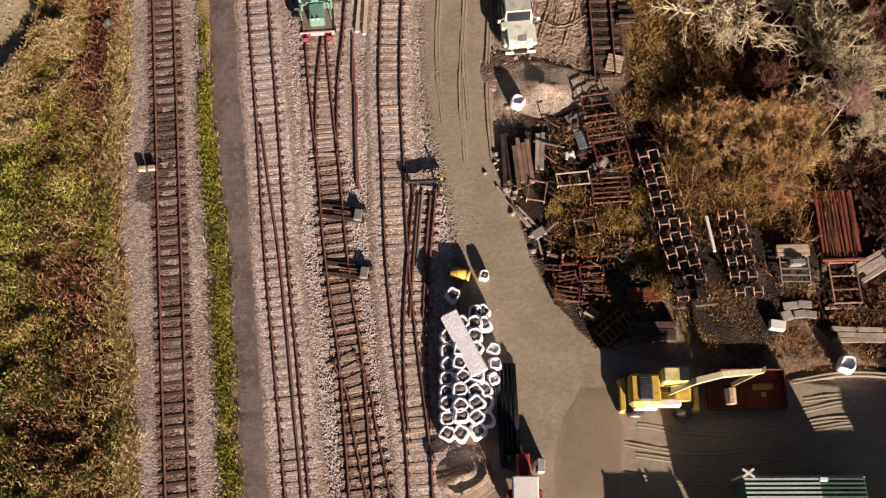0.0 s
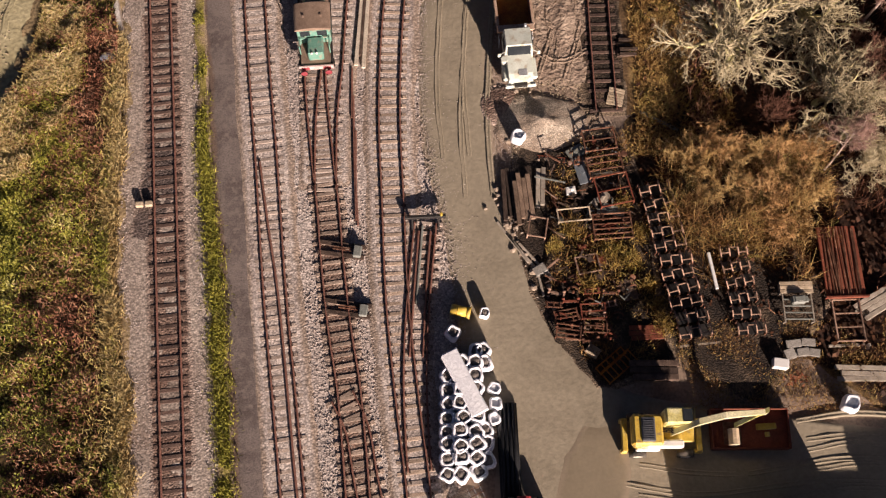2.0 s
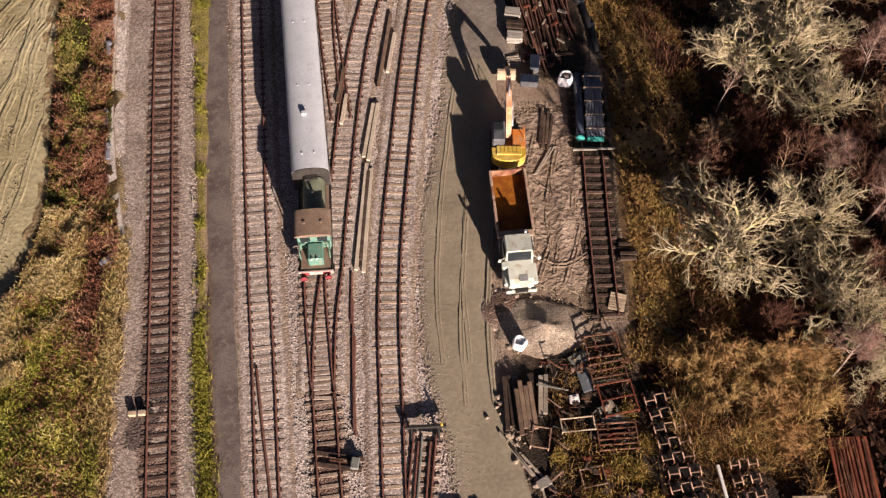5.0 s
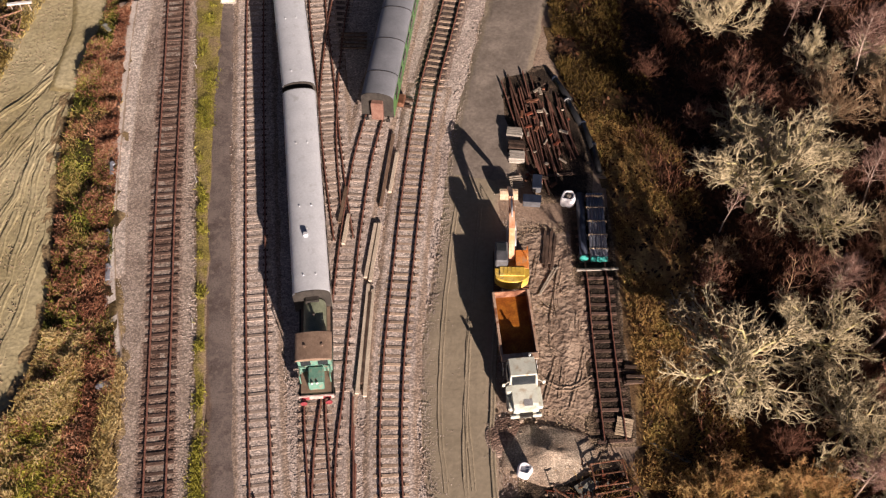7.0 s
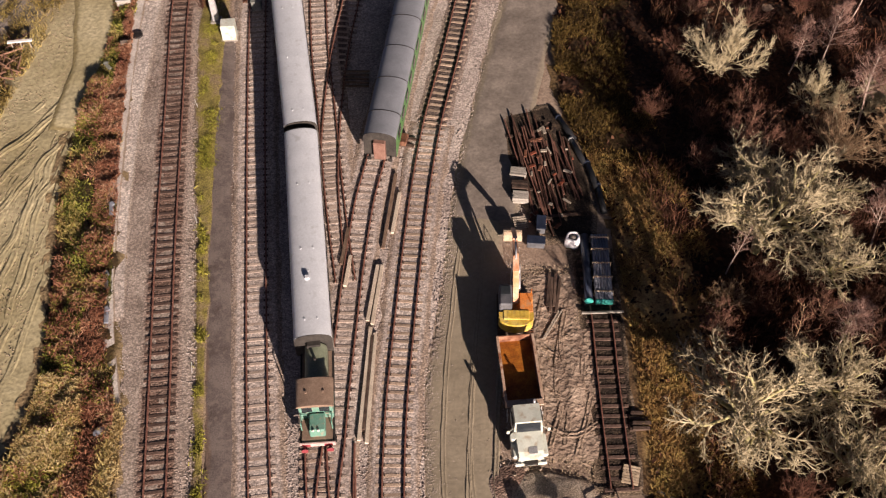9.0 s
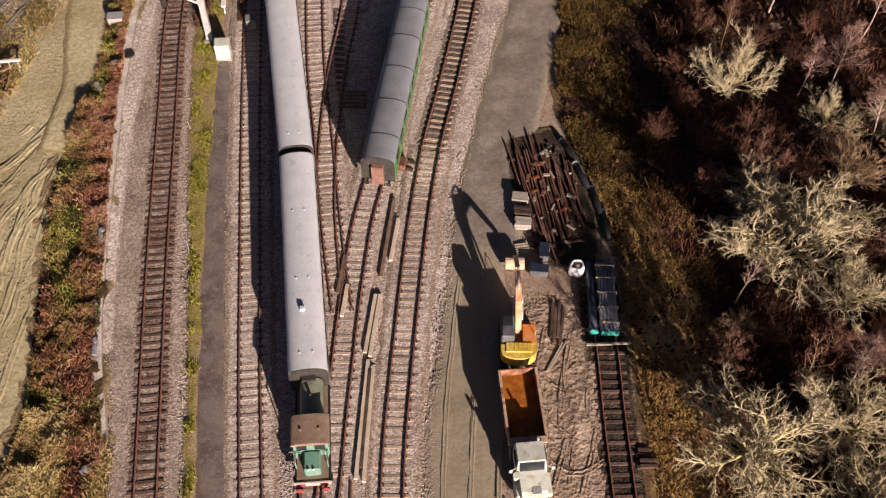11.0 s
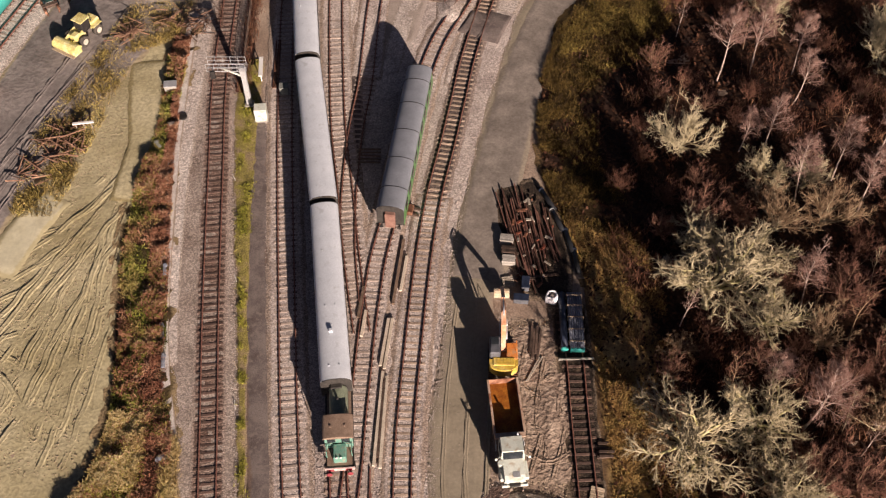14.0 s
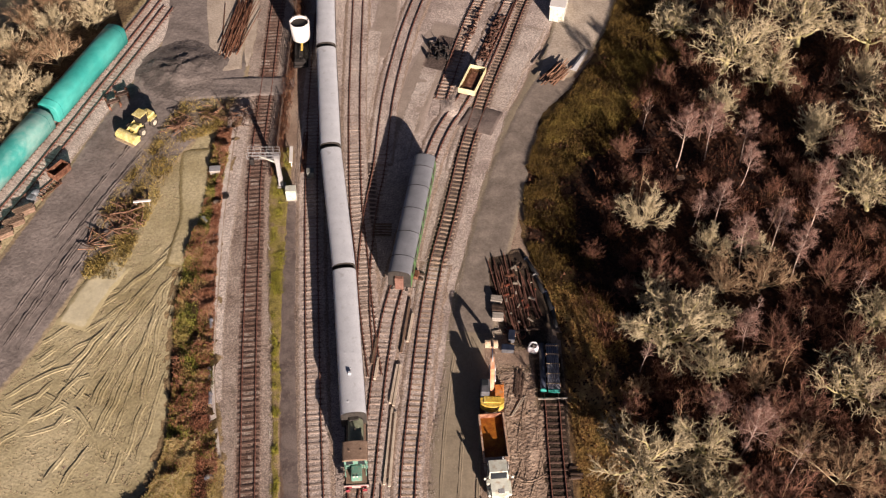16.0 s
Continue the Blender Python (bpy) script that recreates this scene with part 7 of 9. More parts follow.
def brake_fitting(kind, at, rz, material):
    """A heavy carriage fitting: a beam with lugs, a yoke or a short ladder of two bars."""
    t = thing("carriage_fitting", "rusty carriage brake fitting standing in a row of scrap", "carriage fitting", at, rz, "carriage fittings")
    if kind == 0:
        one("beam", lambda bm: (bar(bm, (-0.55, 0, 0.3), (0.55, 0, 0.3), 0.14, 0.1), None), material, t)
        for sx in (-0.5, 0.5):
            one("lug", lambda bm: (box(bm, sx, 0.05, 0.3, 0.12, 0.34, 0.3, bevel=0.03), cyl(bm, (sx - 0.1, 0.16, 0.42), (sx + 0.1, 0.16, 0.42), 0.1, 10)), material, t)
    elif kind == 1:
        for sy in (-0.16, 0.16):
            one("rail", lambda bm: (bar(bm, (-0.6, sy, 0.34), (0.6, sy, 0.3), 0.07), None), material, t)
        for sx in (-0.45, 0.0, 0.45):
            one("rung", lambda bm: (bar(bm, (sx, -0.2, 0.36), (sx, 0.2, 0.36), 0.08), None), material, t)
    else:
        one("yoke", lambda bm: [bar(bm, (0.4 * math.cos(u), 0.3 * math.sin(u), 0.35), (0.4 * math.cos(u + 0.55), 0.3 * math.sin(u + 0.55), 0.35), 0.09) for u in np.arange(0, 3.3, 0.55)], material, t)
        one("pin", lambda bm: (cyl(bm, (0, -0.1, 0.15), (0, -0.1, 0.55), 0.07, 10), None), material, t)
    one("foot", lambda bm: (box(bm, 0, 0, 0.12, 0.7, 0.2, 0.24, bevel=0.02), None), M["timber"], t)
    return t


for r_, (y0, x0, n_) in enumerate(((14.0, 7.2, 4), (13.2, 7.0, 4), (12.3, 7.3, 4), (11.5, 7.6, 3), (10.7, 8.2, 3))):
    for c_ in range(n_):
        brake_fitting((r_ + c_ * 2) % 3, (x0 + 1.25 * c_ + random.uniform(-0.15, 0.15), y0 + random.uniform(-0.15, 0.15), 0.14), random.uniform(-14, 14), M[("rack_bow", "rust", "rust_red", "rust")[(r_ + c_) % 4]])
for wx, wy, wr in ((8.4, 18.4, 0.9), (9.4, 14.6, 0.9), (11.2, 16.6, 1.3), (12.4, 16.2, 0.8), (13.9, 13.0, 0.8), (14.3, 11.6, 0.8), (13.4, 14.4, 0.6), (7.2, 17.2, 0.6), (13.0, 18.2, 0.7), (12.0, 20.4, 0.6)):
    n = int(650 * wr)
    tufts("dead_weeds", wx + rng.normal(0, wr * 0.45, n), wy + rng.normal(0, wr * 0.5, n), 0.15 + 0.3 * rng.random(n), 0.42, 0.03, 1.2, M["gold_weed"], "clump of golden dead weeds growing through the scrap", "weeds")
for (xx, yy, rz, ln) in ((4.4, 17.6, 35, 3.6), (4.9, 17.0, 38, 3.2), (5.6, 16.6, 40, 2.4), (6.2, 14.6, 12, 1.8)):
    bm = bmesh.new()
    box(bm, 0, 0, 0.08, 0.16, ln, 0.14, bevel=0.02)
    single("loose_plank", bm, M["timber_grey"], "weathered plank lying along the edge of the road", "plank", (xx, yy, 0.1), rz, "loose planks")
bm = bmesh.new()
box(bm, 0, 0, 0.15, 0.9, 0.7, 0.25, 0.2, bevel=0.06)
box(bm, 0.4, -0.5, 0.1, 0.3, 0.9, 0.16, 0.3, bevel=0.04)
single("rubble", bm, M["concrete"], "pale lumps of broken concrete beside the road", "rubble", (6.2, 15.6, 0.1), 20)
for k in range(70):
    bm = bmesh.new()
    s_ = random.uniform(0.08, 0.28)
    bmesh.ops.create_icosphere(bm, subdivisions=1, radius=s_, matrix=Matrix.Diagonal((1, random.uniform(0.6, 1), 0.6, 1)))
    u = random.random()
    xx, yy = (3.0 + 4.2 * u + random.gauss(0, 0.35), 21.5 - 9.0 * u + random.gauss(0, 0.4)) if k < 45 else (random.uniform(3.4, 9.5), random.uniform(23.5, 30))
    single("stone", bm, M["stone_pale"], "pale stone lying at the road's edge", "stone", (xx, yy, 0.14), random.uniform(0, 180), "loose stones")
t = thing("wooden_crate", "broken pale wooden crate lying by the road", "crate", (9.3, 9.7, 0.1), -35)
one("crate_back", lambda bm: (box(bm, 0, 0, 0.3, 0.8, 0.08, 0.6), None), M["timber_pale"], t)
one("crate_base", lambda bm: (box(bm, 0, 0.35, 0.08, 0.9, 0.7, 0.1), box(bm, -0.4, 0.2, 0.25, 0.06, 0.5, 0.4)), M["timber_pale"], t)


def rack_row(a, b, n, width, label):
    """A row of bowed steel stillages standing one behind another."""
    a, b = Vector((*a, 0.1)), Vector((*b, 0.1))
    d = (b - a).normalized()
    rz = math.degrees(math.atan2(d.y, d.x)) - 90
    first = None
    for k in range(n):
        p = a.lerp(b, k / (n - 1))
        if first is None:
            first = thing("steel_stillage", label, "stillage", p, rz, "bowed stillages")
            for sx in (-width / 2, -width / 6, width / 6, width / 2):
                one("bow", lambda bm: ([bar(bm, (sx + 0.1 * math.sin(u0 * 3), -0.45 + 0.9 * u0, 0.75 + 0.35 * math.sin(math.pi * u0)), (sx + 0.1 * math.sin(u1 * 3), -0.45 + 0.9 * u1, 0.75 + 0.35 * math.sin(math.pi * u1)), 0.075, 0.07) for u0, u1 in ((0, 0.25), (0.25, 0.5), (0.5, 0.75), (0.75, 1))], None), M["rack_bow"], first, "bowed side piece")
                for sy in (-0.45, 0.45):
                    one("foot", lambda bm: (bar(bm, (sx, sy, 0), (sx, sy, 0.8), 0.07), None), M["rust"], first)
            for xa, xb, yr in ((-0.5, -1 / 6, 0.3), (-1 / 6, 1 / 6, -0.1), (1 / 6, 0.5, 0.25)):
                one("rung", lambda bm: (bar(bm, (xa * width, yr, 0.93), (xb * width, yr, 0.93), 0.06), None), M["rack_bow"], first)
            one("deck", lambda bm: (box(bm, 0, 0, 0.4, width * 0.95, 0.8, 0.05), None), M["black"], first)
        else:
            copy_thing(first, pose(p.x + random.uniform(-0.1, 0.1), p.y, p.z, 0, 0, rz + random.uniform(-6, 6)))


rack_row((14.2, 21.3), (16.2, 11.2), 11, 2.1, "bowed pale steel stillage in a long row")
rack_row((19.2, 16.8), (19.8, 11.4), 6, 1.8, "bowed pale steel stillage in a short row")
bm = bmesh.new()
box(bm, 0, 0, 0.12, 0.22, 2.6, 0.1, bevel=0.03)
single("white_post", bm, M["white"], "white painted post lying over the stillages", "post", (17.6, 15.2, 1.0), 8)
bm = bmesh.new()
box(bm, 0, 0, 0.1, 2.8, 0.16, 0.12, bevel=0.02)
single("loose_plank", bm, M["timber_grey"], "weathered plank lying in front of the stillages", "plank", (16.6, 10.4, 0.1), 6, "loose planks")
timber_stack((13.0, 11.2, 0.05), 92, 3, 2.4, 0.3, 0.15, M["rust_red"], "stacked rust-red steel channels", 1)
timber_stack((13.6, 8.6, 0.05), 90, 3, 3.2, 0.4, 0.5, M["timber"], "dark timber baulks stacked in the shade", 1)


# ---- rusty flat wagon and benches at the wood's edge ----
t = thing("rusty_flat", "rusty red flat bed loaded with steel rods", "flat wagon", (26.3, 15.9, 0.1), 2)
one("bed", lambda bm: (box(bm, 0, 0, 0.75, 2.6, 5.0, 0.16, bevel=0.02), None), M["rust_red"], t)
one("end_beam", lambda bm: (box(bm, 0, -2.5, 0.85, 2.9, 0.14, 0.3, bevel=0.02), None), M["rust_red"], t)
for k in range(16):
    xx = random.uniform(-1.1, 1.1)
    one("rod", lambda bm: (bar(bm, (xx, -2.3, 0.87 + 0.03 * (k % 3)), (xx + random.uniform(-0.3, 0.3), 2.3, 0.9), 0.05), None), M["rust"], t)
for sx in (-0.9, 0.9):
    one("support", lambda bm: (box(bm, sx, -1.8, 0.33, 0.25, 0.3, 0.7), box(bm, sx, 1.8, 0.33, 0.25, 0.3, 0.7)), M["timber"], t)
rust_frame((26.4, 11.9), 2, 1.8, 2.8, 4, M["rack_bow"], "pale steel trolley frame with cross bars", legs=0.5)
bm = bmesh.new()
box(bm, 0, 0, 0.08, 2.8, 0.18, 0.14, bevel=0.02)
single("loose_plank", bm, M["timber_grey"], "weathered plank lying before the trolley frame", "plank", (26.4, 10.3, 0.1), 2, "loose planks")
t = thing("work_bench", "rough pallet bench with a small engine on it", "bench", (23.1, 12.8, 0.1), 1)
for k in range(3):
    one("bench_board", lambda bm: (box(bm, 0, 1.0 + 0.28 * k, 0.85, 2.2, 0.24, 0.06, bevel=0.01), None), M["timber_pale"], t)
for sx in (-0.95, 0.95):
    one("bench_leg", lambda bm: (box(bm, sx, 1.3, 0.4, 0.1, 0.7, 0.85), box(bm, sx, -1.0, 0.35, 0.08, 0.08, 0.7)), M["timber_grey"], t)
    one("bench_rail", lambda bm: (bar(bm, (sx, 1.0, 0.75), (sx, -1.1, 0.7), 0.08), None), M["timber_grey"], t)
for k in range(4):
    one("slat", lambda bm: (bar(bm, (-0.95, 0.5 - 0.45 * k, 0.72), (0.95, 0.45 - 0.45 * k, 0.72), 0.07), None), M["galv_dark"], t)
bm = bmesh.new()
box(bm, 0, 0, 0.25, 0.9, 0.55, 0.5, bevel=0.06)
box(bm, 0, 0, 0.52, 0.55, 0.35, 0.06, bevel=0.02)
box(bm, 0.55, 0, 0.3, 0.2, 0.4, 0.25, bevel=0.03)
single("small_engine", bm, M["galv_dark"], "small grey engine on the pallet bench", "engine", (23.1, 13.2, 0.72), 4)
for k, (xx, yy, rz, sx, sy) in enumerate(((22.7, 10.4, 3, 1.0, 0.5), (23.6, 10.5, -4, 0.9, 0.5), (22.4, 9.7, 20, 0.7, 0.6), (23.2, 9.8, 5, 0.8, 0.5), (24.0, 9.8, -8, 0.7, 0.5))):
    t = thing("slab_pile", "pile of pale grey concrete slabs", "slabs", (xx, yy, 0.1), rz, "slab piles")
    for j in range(4):
        one("slab", lambda bm: (box(bm, random.uniform(-0.05, 0.05), random.uniform(-0.04, 0.04), 0.05 + 0.09 * j, sx, sy, 0.07, random.uniform(-0.05, 0.05), bevel=0.01), None), M["concrete"], t)
bm = bmesh.new()
box(bm, 0, 0, 0.35, 1.0, 0.65, 0.7, bevel=0.04)
single("white_cabinet", bm, M["white"], "white metal cabinet lying on the yard", "cabinet", (21.6, 9.0, 0.1), -8)
t = thing("brick_pile", "small pile of loose orange-red bricks", "bricks", (22.6, 8.0, 0.1))
M["brick"] = mat("red_brick", [(0.30, 0.10, 0.055), (0.42, 0.17, 0.10)], 3.0, bump=0.2, per=0.3)
for k in range(28):
    one("brick", lambda bm: (box(bm, random.gauss(0, 0.3), random.gauss(0, 0.25), 0.05 + 0.08 * random.random() * 2, 0.22, 0.11, 0.07, random.uniform(0, 3)), None), M["brick"], t)
timber_stack((27.0, 8.4, 0.05), 88, 3, 3.4, 0.32, 0.2, M["timber_grey"], "stack of weathered grey beams on the yard", 1)
timber_stack((28.6, 13.2, 0.05), -60, 4, 2.6, 0.3, 0.14, M["timber_grey"], "heap of pale boards beside the wood", 1, 0.2, 3)


# ---- rail pile, stacks and pipes beside the wood ----
t = thing("rail_pile", "long pile of rusty rails lying on dark timbers", "rails", (8.0, 55.3, 0.1), 11)
for k in range(26):
    xx = -2.2 + 4.4 * k / 25 + random.uniform(-0.1, 0.1)
    ly = random.uniform(7.5, 13.0) if xx < 0.4 else random.uniform(5, 8.5)
    yc = random.uniform(-0.5, 0.8)
    dx = random.uniform(-0.4, 0.4)
    one("rail", lambda bm: (bar(bm, (xx - dx, yc - ly / 2, 0.22), (xx + dx, yc + ly / 2, 0.24), 0.09, 0.14), None), M["rust_dark"] if k % 3 else M["rail"], t)
for yy in (-4.6, -1.6, 1.8, 4.4):
    one("bearer", lambda bm: (box(bm, -0.5, yy, 0.07, 4.0, 0.25, 0.15, random.uniform(-0.1, 0.1), bevel=0.01), None), M["timber"], t)
for k in range(40):
    bm = bmesh.new()
    box(bm, 0, 0, 0.06, random.uniform(0.2, 0.8), random.uniform(0.12, 0.3), 0.1, bevel=0.02)
    single("rail_fitting", bm, M[random.choice(("rust", "timber_grey", "rust_red", "timber"))], "rusty rail fitting lying on the rail pile", "rail fitting", (random.uniform(6.2, 10.2), random.uniform(49.5, 60.5), 0.36), random.uniform(0, 180), "rail fittings")
for k, (xx, yy) in enumerate(((5.5, 54.9), (5.6, 53.5), (5.6, 52.4))):
    t = thing("block_stack", "stack of grey concrete cable-trough blocks", "blocks", (xx, yy, 0.1), -6, "block stacks")
    for j in range(3):
        for i in range(4):
            one("block", lambda bm: (box(bm, random.uniform(-0.05, 0.05), -0.33 + 0.22 * i, 0.12 + 0.22 * j, 1.3 + random.uniform(-0.1, 0.1), 0.2, 0.2, random.uniform(-0.04, 0.04), bevel=0.015), None), M["concrete"] if k != 1 else M["timber"], t)
t = thing("pallet", "dark slatted pallet standing on the ground", "pallet", (5.5, 50.0, 0.1), 8, "pallets")
for j in range(6):
    one("slat", lambda bm: (box(bm, 0, -0.55 + 0.22 * j, 0.14, 1.1, 0.12, 0.04), None), M["timber_grey"], t)
one("pallet_base", lambda bm: (box(bm, -0.45, 0, 0.06, 0.1, 1.2, 0.1), box(bm, 0.45, 0, 0.06, 0.1, 1.2, 0.1)), M["timber"], t)
for xx, yy, sx, sy in ((7.1, 49.6, 0.7, 1.3), (6.6, 47.9, 1.4, 0.7)):
    t = thing("plastic_bin", "dark blue-grey plastic bin on the ground", "bin", (xx, yy, 0.1), -5, "plastic bins")
    one("shell", lambda bm: (box(bm, 0, 0, 0.35, sx, sy, 0.7, bevel=0.06), None), M["cab_grey"], t)
    one("lid", lambda bm: (box(bm, 0, 0, 0.73, sx + 0.06, sy + 0.06, 0.06, bevel=0.02), None), M["pipe_blue"], t)
t = thing("large_pipe", "long dark blue plastic pipe with a green end cap", "pipe", (10.35, 45.4, 0.3), -1)
one("shell", lambda bm: (cyl(bm, (0, -3.0, 0.35), (0, 3.0, 0.35), 0.33, 20), None), M["pipe_blue"], t)
one("end_cap", lambda bm: (cyl(bm, (0, -3.12, 0.35), (0, -2.98, 0.35), 0.35, 20), None), M["teal"], t, "green end cap")
t = thing("pipe_bundle", "strapped bundle of grey plastic pipes with green end caps", "pipes", (11.5, 45.3, 0.3), -1)
for row in range(3):
    for i in range(6):
        pp = one("pipe", lambda bm: (cyl(bm, (-0.55 + 0.22 * i, -3.0, 0.15 + 0.21 * row), (-0.55 + 0.22 * i, 3.0, 0.15 + 0.21 * row), 0.105, 10), None), M["pipe_grey"], t)
        one("end_cap", lambda bm: (cyl(bm, (-0.55 + 0.22 * i, -3.12, 0.15 + 0.21 * row), (-0.55 + 0.22 * i, -2.99, 0.15 + 0.21 * row), 0.11, 10), None), M["teal"], pp)
for yy in (-2.3, -1.0, 0.3, 1.6, 2.7):
    one("strap", lambda bm: (box(bm, 0, yy, 0.38, 1.5, 0.09, 0.72, bevel=0.01), None), M["timber_pale"], t, "pale timber strap")
t = thing("track_stop", "pale rail laid across the end of the loose track", "stop block", (11.3, 41.5, 0.35), 2)
one("beam", lambda bm: (box(bm, 0, 0, 0, 3.2, 0.16, 0.16, bevel=0.02), None), M["concrete"], t)
for k, (xx, yy, rz) in enumerate(((9.8, 60.0, 25), (10.6, 57.4, 20), (11.6, 54.8, 12), (12.1, 52.4, 5))):
    t = thing("black_tube", "black corrugated tube lying along the wood's edge", "tube", (xx, yy, 0.1), rz, "black tubes")
    one("shell", lambda bm: (cyl(bm, (0, -1.5, 0.25), (0, 1.5, 0.25), 0.25, 14), None), M["pipe_black"], t)
    one("band", lambda bm: (cyl(bm, (0, 1.2, 0.25), (0, 1.35, 0.25), 0.27, 14), None), M["galv"] if k == 1 else M["pipe_blue"], t)
timber_stack((7.7, 43.4, 0.05), -8, 4, 3.2, 0.22, 0.12, M["timber"], "dark boards and mats lying on the mud", 0, 0.15)
timber_stack((7.3, 40.3, 0.05), -30, 2, 3.0, 0.12, 0.08, M["timber_grey"], "thin boards lying on the mud", 0, 0.15)
t = thing("pallet", "pale new pallet lying at the end of the track", "pallet", (12.05, 28.6, 0.1), -14, "pallets")
for j in range(7):
    one("slat", lambda bm: (box(bm, 0, -0.6 + 0.2 * j, 0.14, 1.15, 0.15, 0.05), None), M["timber_pale"], t)
one("pallet_base", lambda bm: (box(bm, -0.45, 0, 0.06, 0.1, 1.3, 0.1), box(bm, 0.45, 0, 0.06, 0.1, 1.3, 0.1)), M["timber_pale"], t)
bm = bmesh.new()
box(bm, 0, 0, 0.12, 3.0, 0.25, 0.14, bevel=0.02)
single("blue_grey_beam", bm, M["blue_grey"], "blue-grey steel beam lying under the trees", "beam", (15.0, 26.7, 0.1), -30)
for k in range(6):
    bm = bmesh.new()
    box(bm, 0, 0, 0.07, 1.1 + 0.1 * (k % 3), 0.24, 0.14, bevel=0.01)
    single("loose_sleeper", bm, M["timber"], "dark sleeper lying loose beside the track", "sleeper", (12.9 + 0.06 * k, 32.0 + 0.42 * (k % 4), 0.14 + 0.14 * (k // 4)), random.uniform(-4, 4), "loose sleepers")


# ---- far sidings, left-hand lane and lineside fittings ----
LINE_H1 = [(-66, 51), (-60.6, 66.5), (-54.1, 84.3), (-48.1, 102), (-45, 112), (-42, 124)]
LINE_H2 = [(-61, 56), (-55.2, 71.2), (-51.6, 82), (-48.6, 91.5), (-45.4, 101.5), (-42.6, 111)]
track(LINE_M, "grey", "siding of rusty rails curving away between ballast", 0.72, buried=76)
track(LINE_H1, "grey", "old siding under the sheeted teal coaches", 0.72, z=0.2, buried=40)
track(LINE_H2, "grey", "empty old siding beside the sheeted coaches", 0.72, z=0.2, buried=40)


def sheeted_coach(a, b, cover):
    p, r = between(a, b)
    ln = math.dist(a, b) - 0.35
    t = thing("sheeted_coach", "coach wrapped in a taut teal tarpaulin", "railway coach", (p[0], p[1], 0.2), r, "sheeted coaches")
    prof = [(-1.5, 0.9), (-1.54, 2.0), (-1.5, 2.8)] + [(-1.48 * math.cos(a), 3.0 + 0.74 * math.sin(a)) for a in np.linspace(0.1, math.pi - 0.1, 11)] + [(1.5, 2.8), (1.54, 2.0), (1.5, 0.9)]
    bm = bmesh.new()
    rings = []
    for yy in (-ln / 2, -ln / 2 + 0.15, -ln / 4, 0.0, ln / 4, ln / 2 - 0.15, ln / 2):
        e = 0.93 if abs(yy) > ln / 2 - 0.1 else 1
        rings.append([(x_ * e * (1 + 0.02 * wave(yy, z_, 0.9, 2)), yy, z_ * (0.5 + 0.5 * e) + 0.025 * wave(x_, yy, 0.5, 4)) for x_, z_ in prof])
    loft(bm, rings, smooth=True)
    part("tarpaulin", bm, cover, t)
    one("underframe", lambda bm: (box(bm, 0, 0, 0.75, 2.2, ln - 0.6, 0.5), None), M["black"], t)
    for yy in (-ln / 2 + 3, ln / 2 - 3):
        one("bogie", lambda bm: (box(bm, 0, yy, 0.5, 2.0, 2.8, 0.5, bevel=0.05), None), M["black"], t)
    for yy in (-ln / 2 + 1, ln / 2 - 1):
        one("rope", lambda bm: ([bar(bm, (a_[0] * 1.01, yy, a_[1] + 0.03), (b_[0] * 1.01, yy, b_[1] + 0.03), 0.03) for a_, b_ in zip(prof, prof[1:])], None), M["teal_dark"], t)
    return t


M["teal_dark"] = mat("dark_teal_rope", [(0.01, 0.14, 0.13), (0.02, 0.18, 0.17)], 1, rough=0.6)
sheeted_coach((-60.7, 66.2), (-54.2, 84.1), M["teal_worn"])
sheeted_coach((-54.0, 84.6), (-48.1, 102.0), M["teal"])


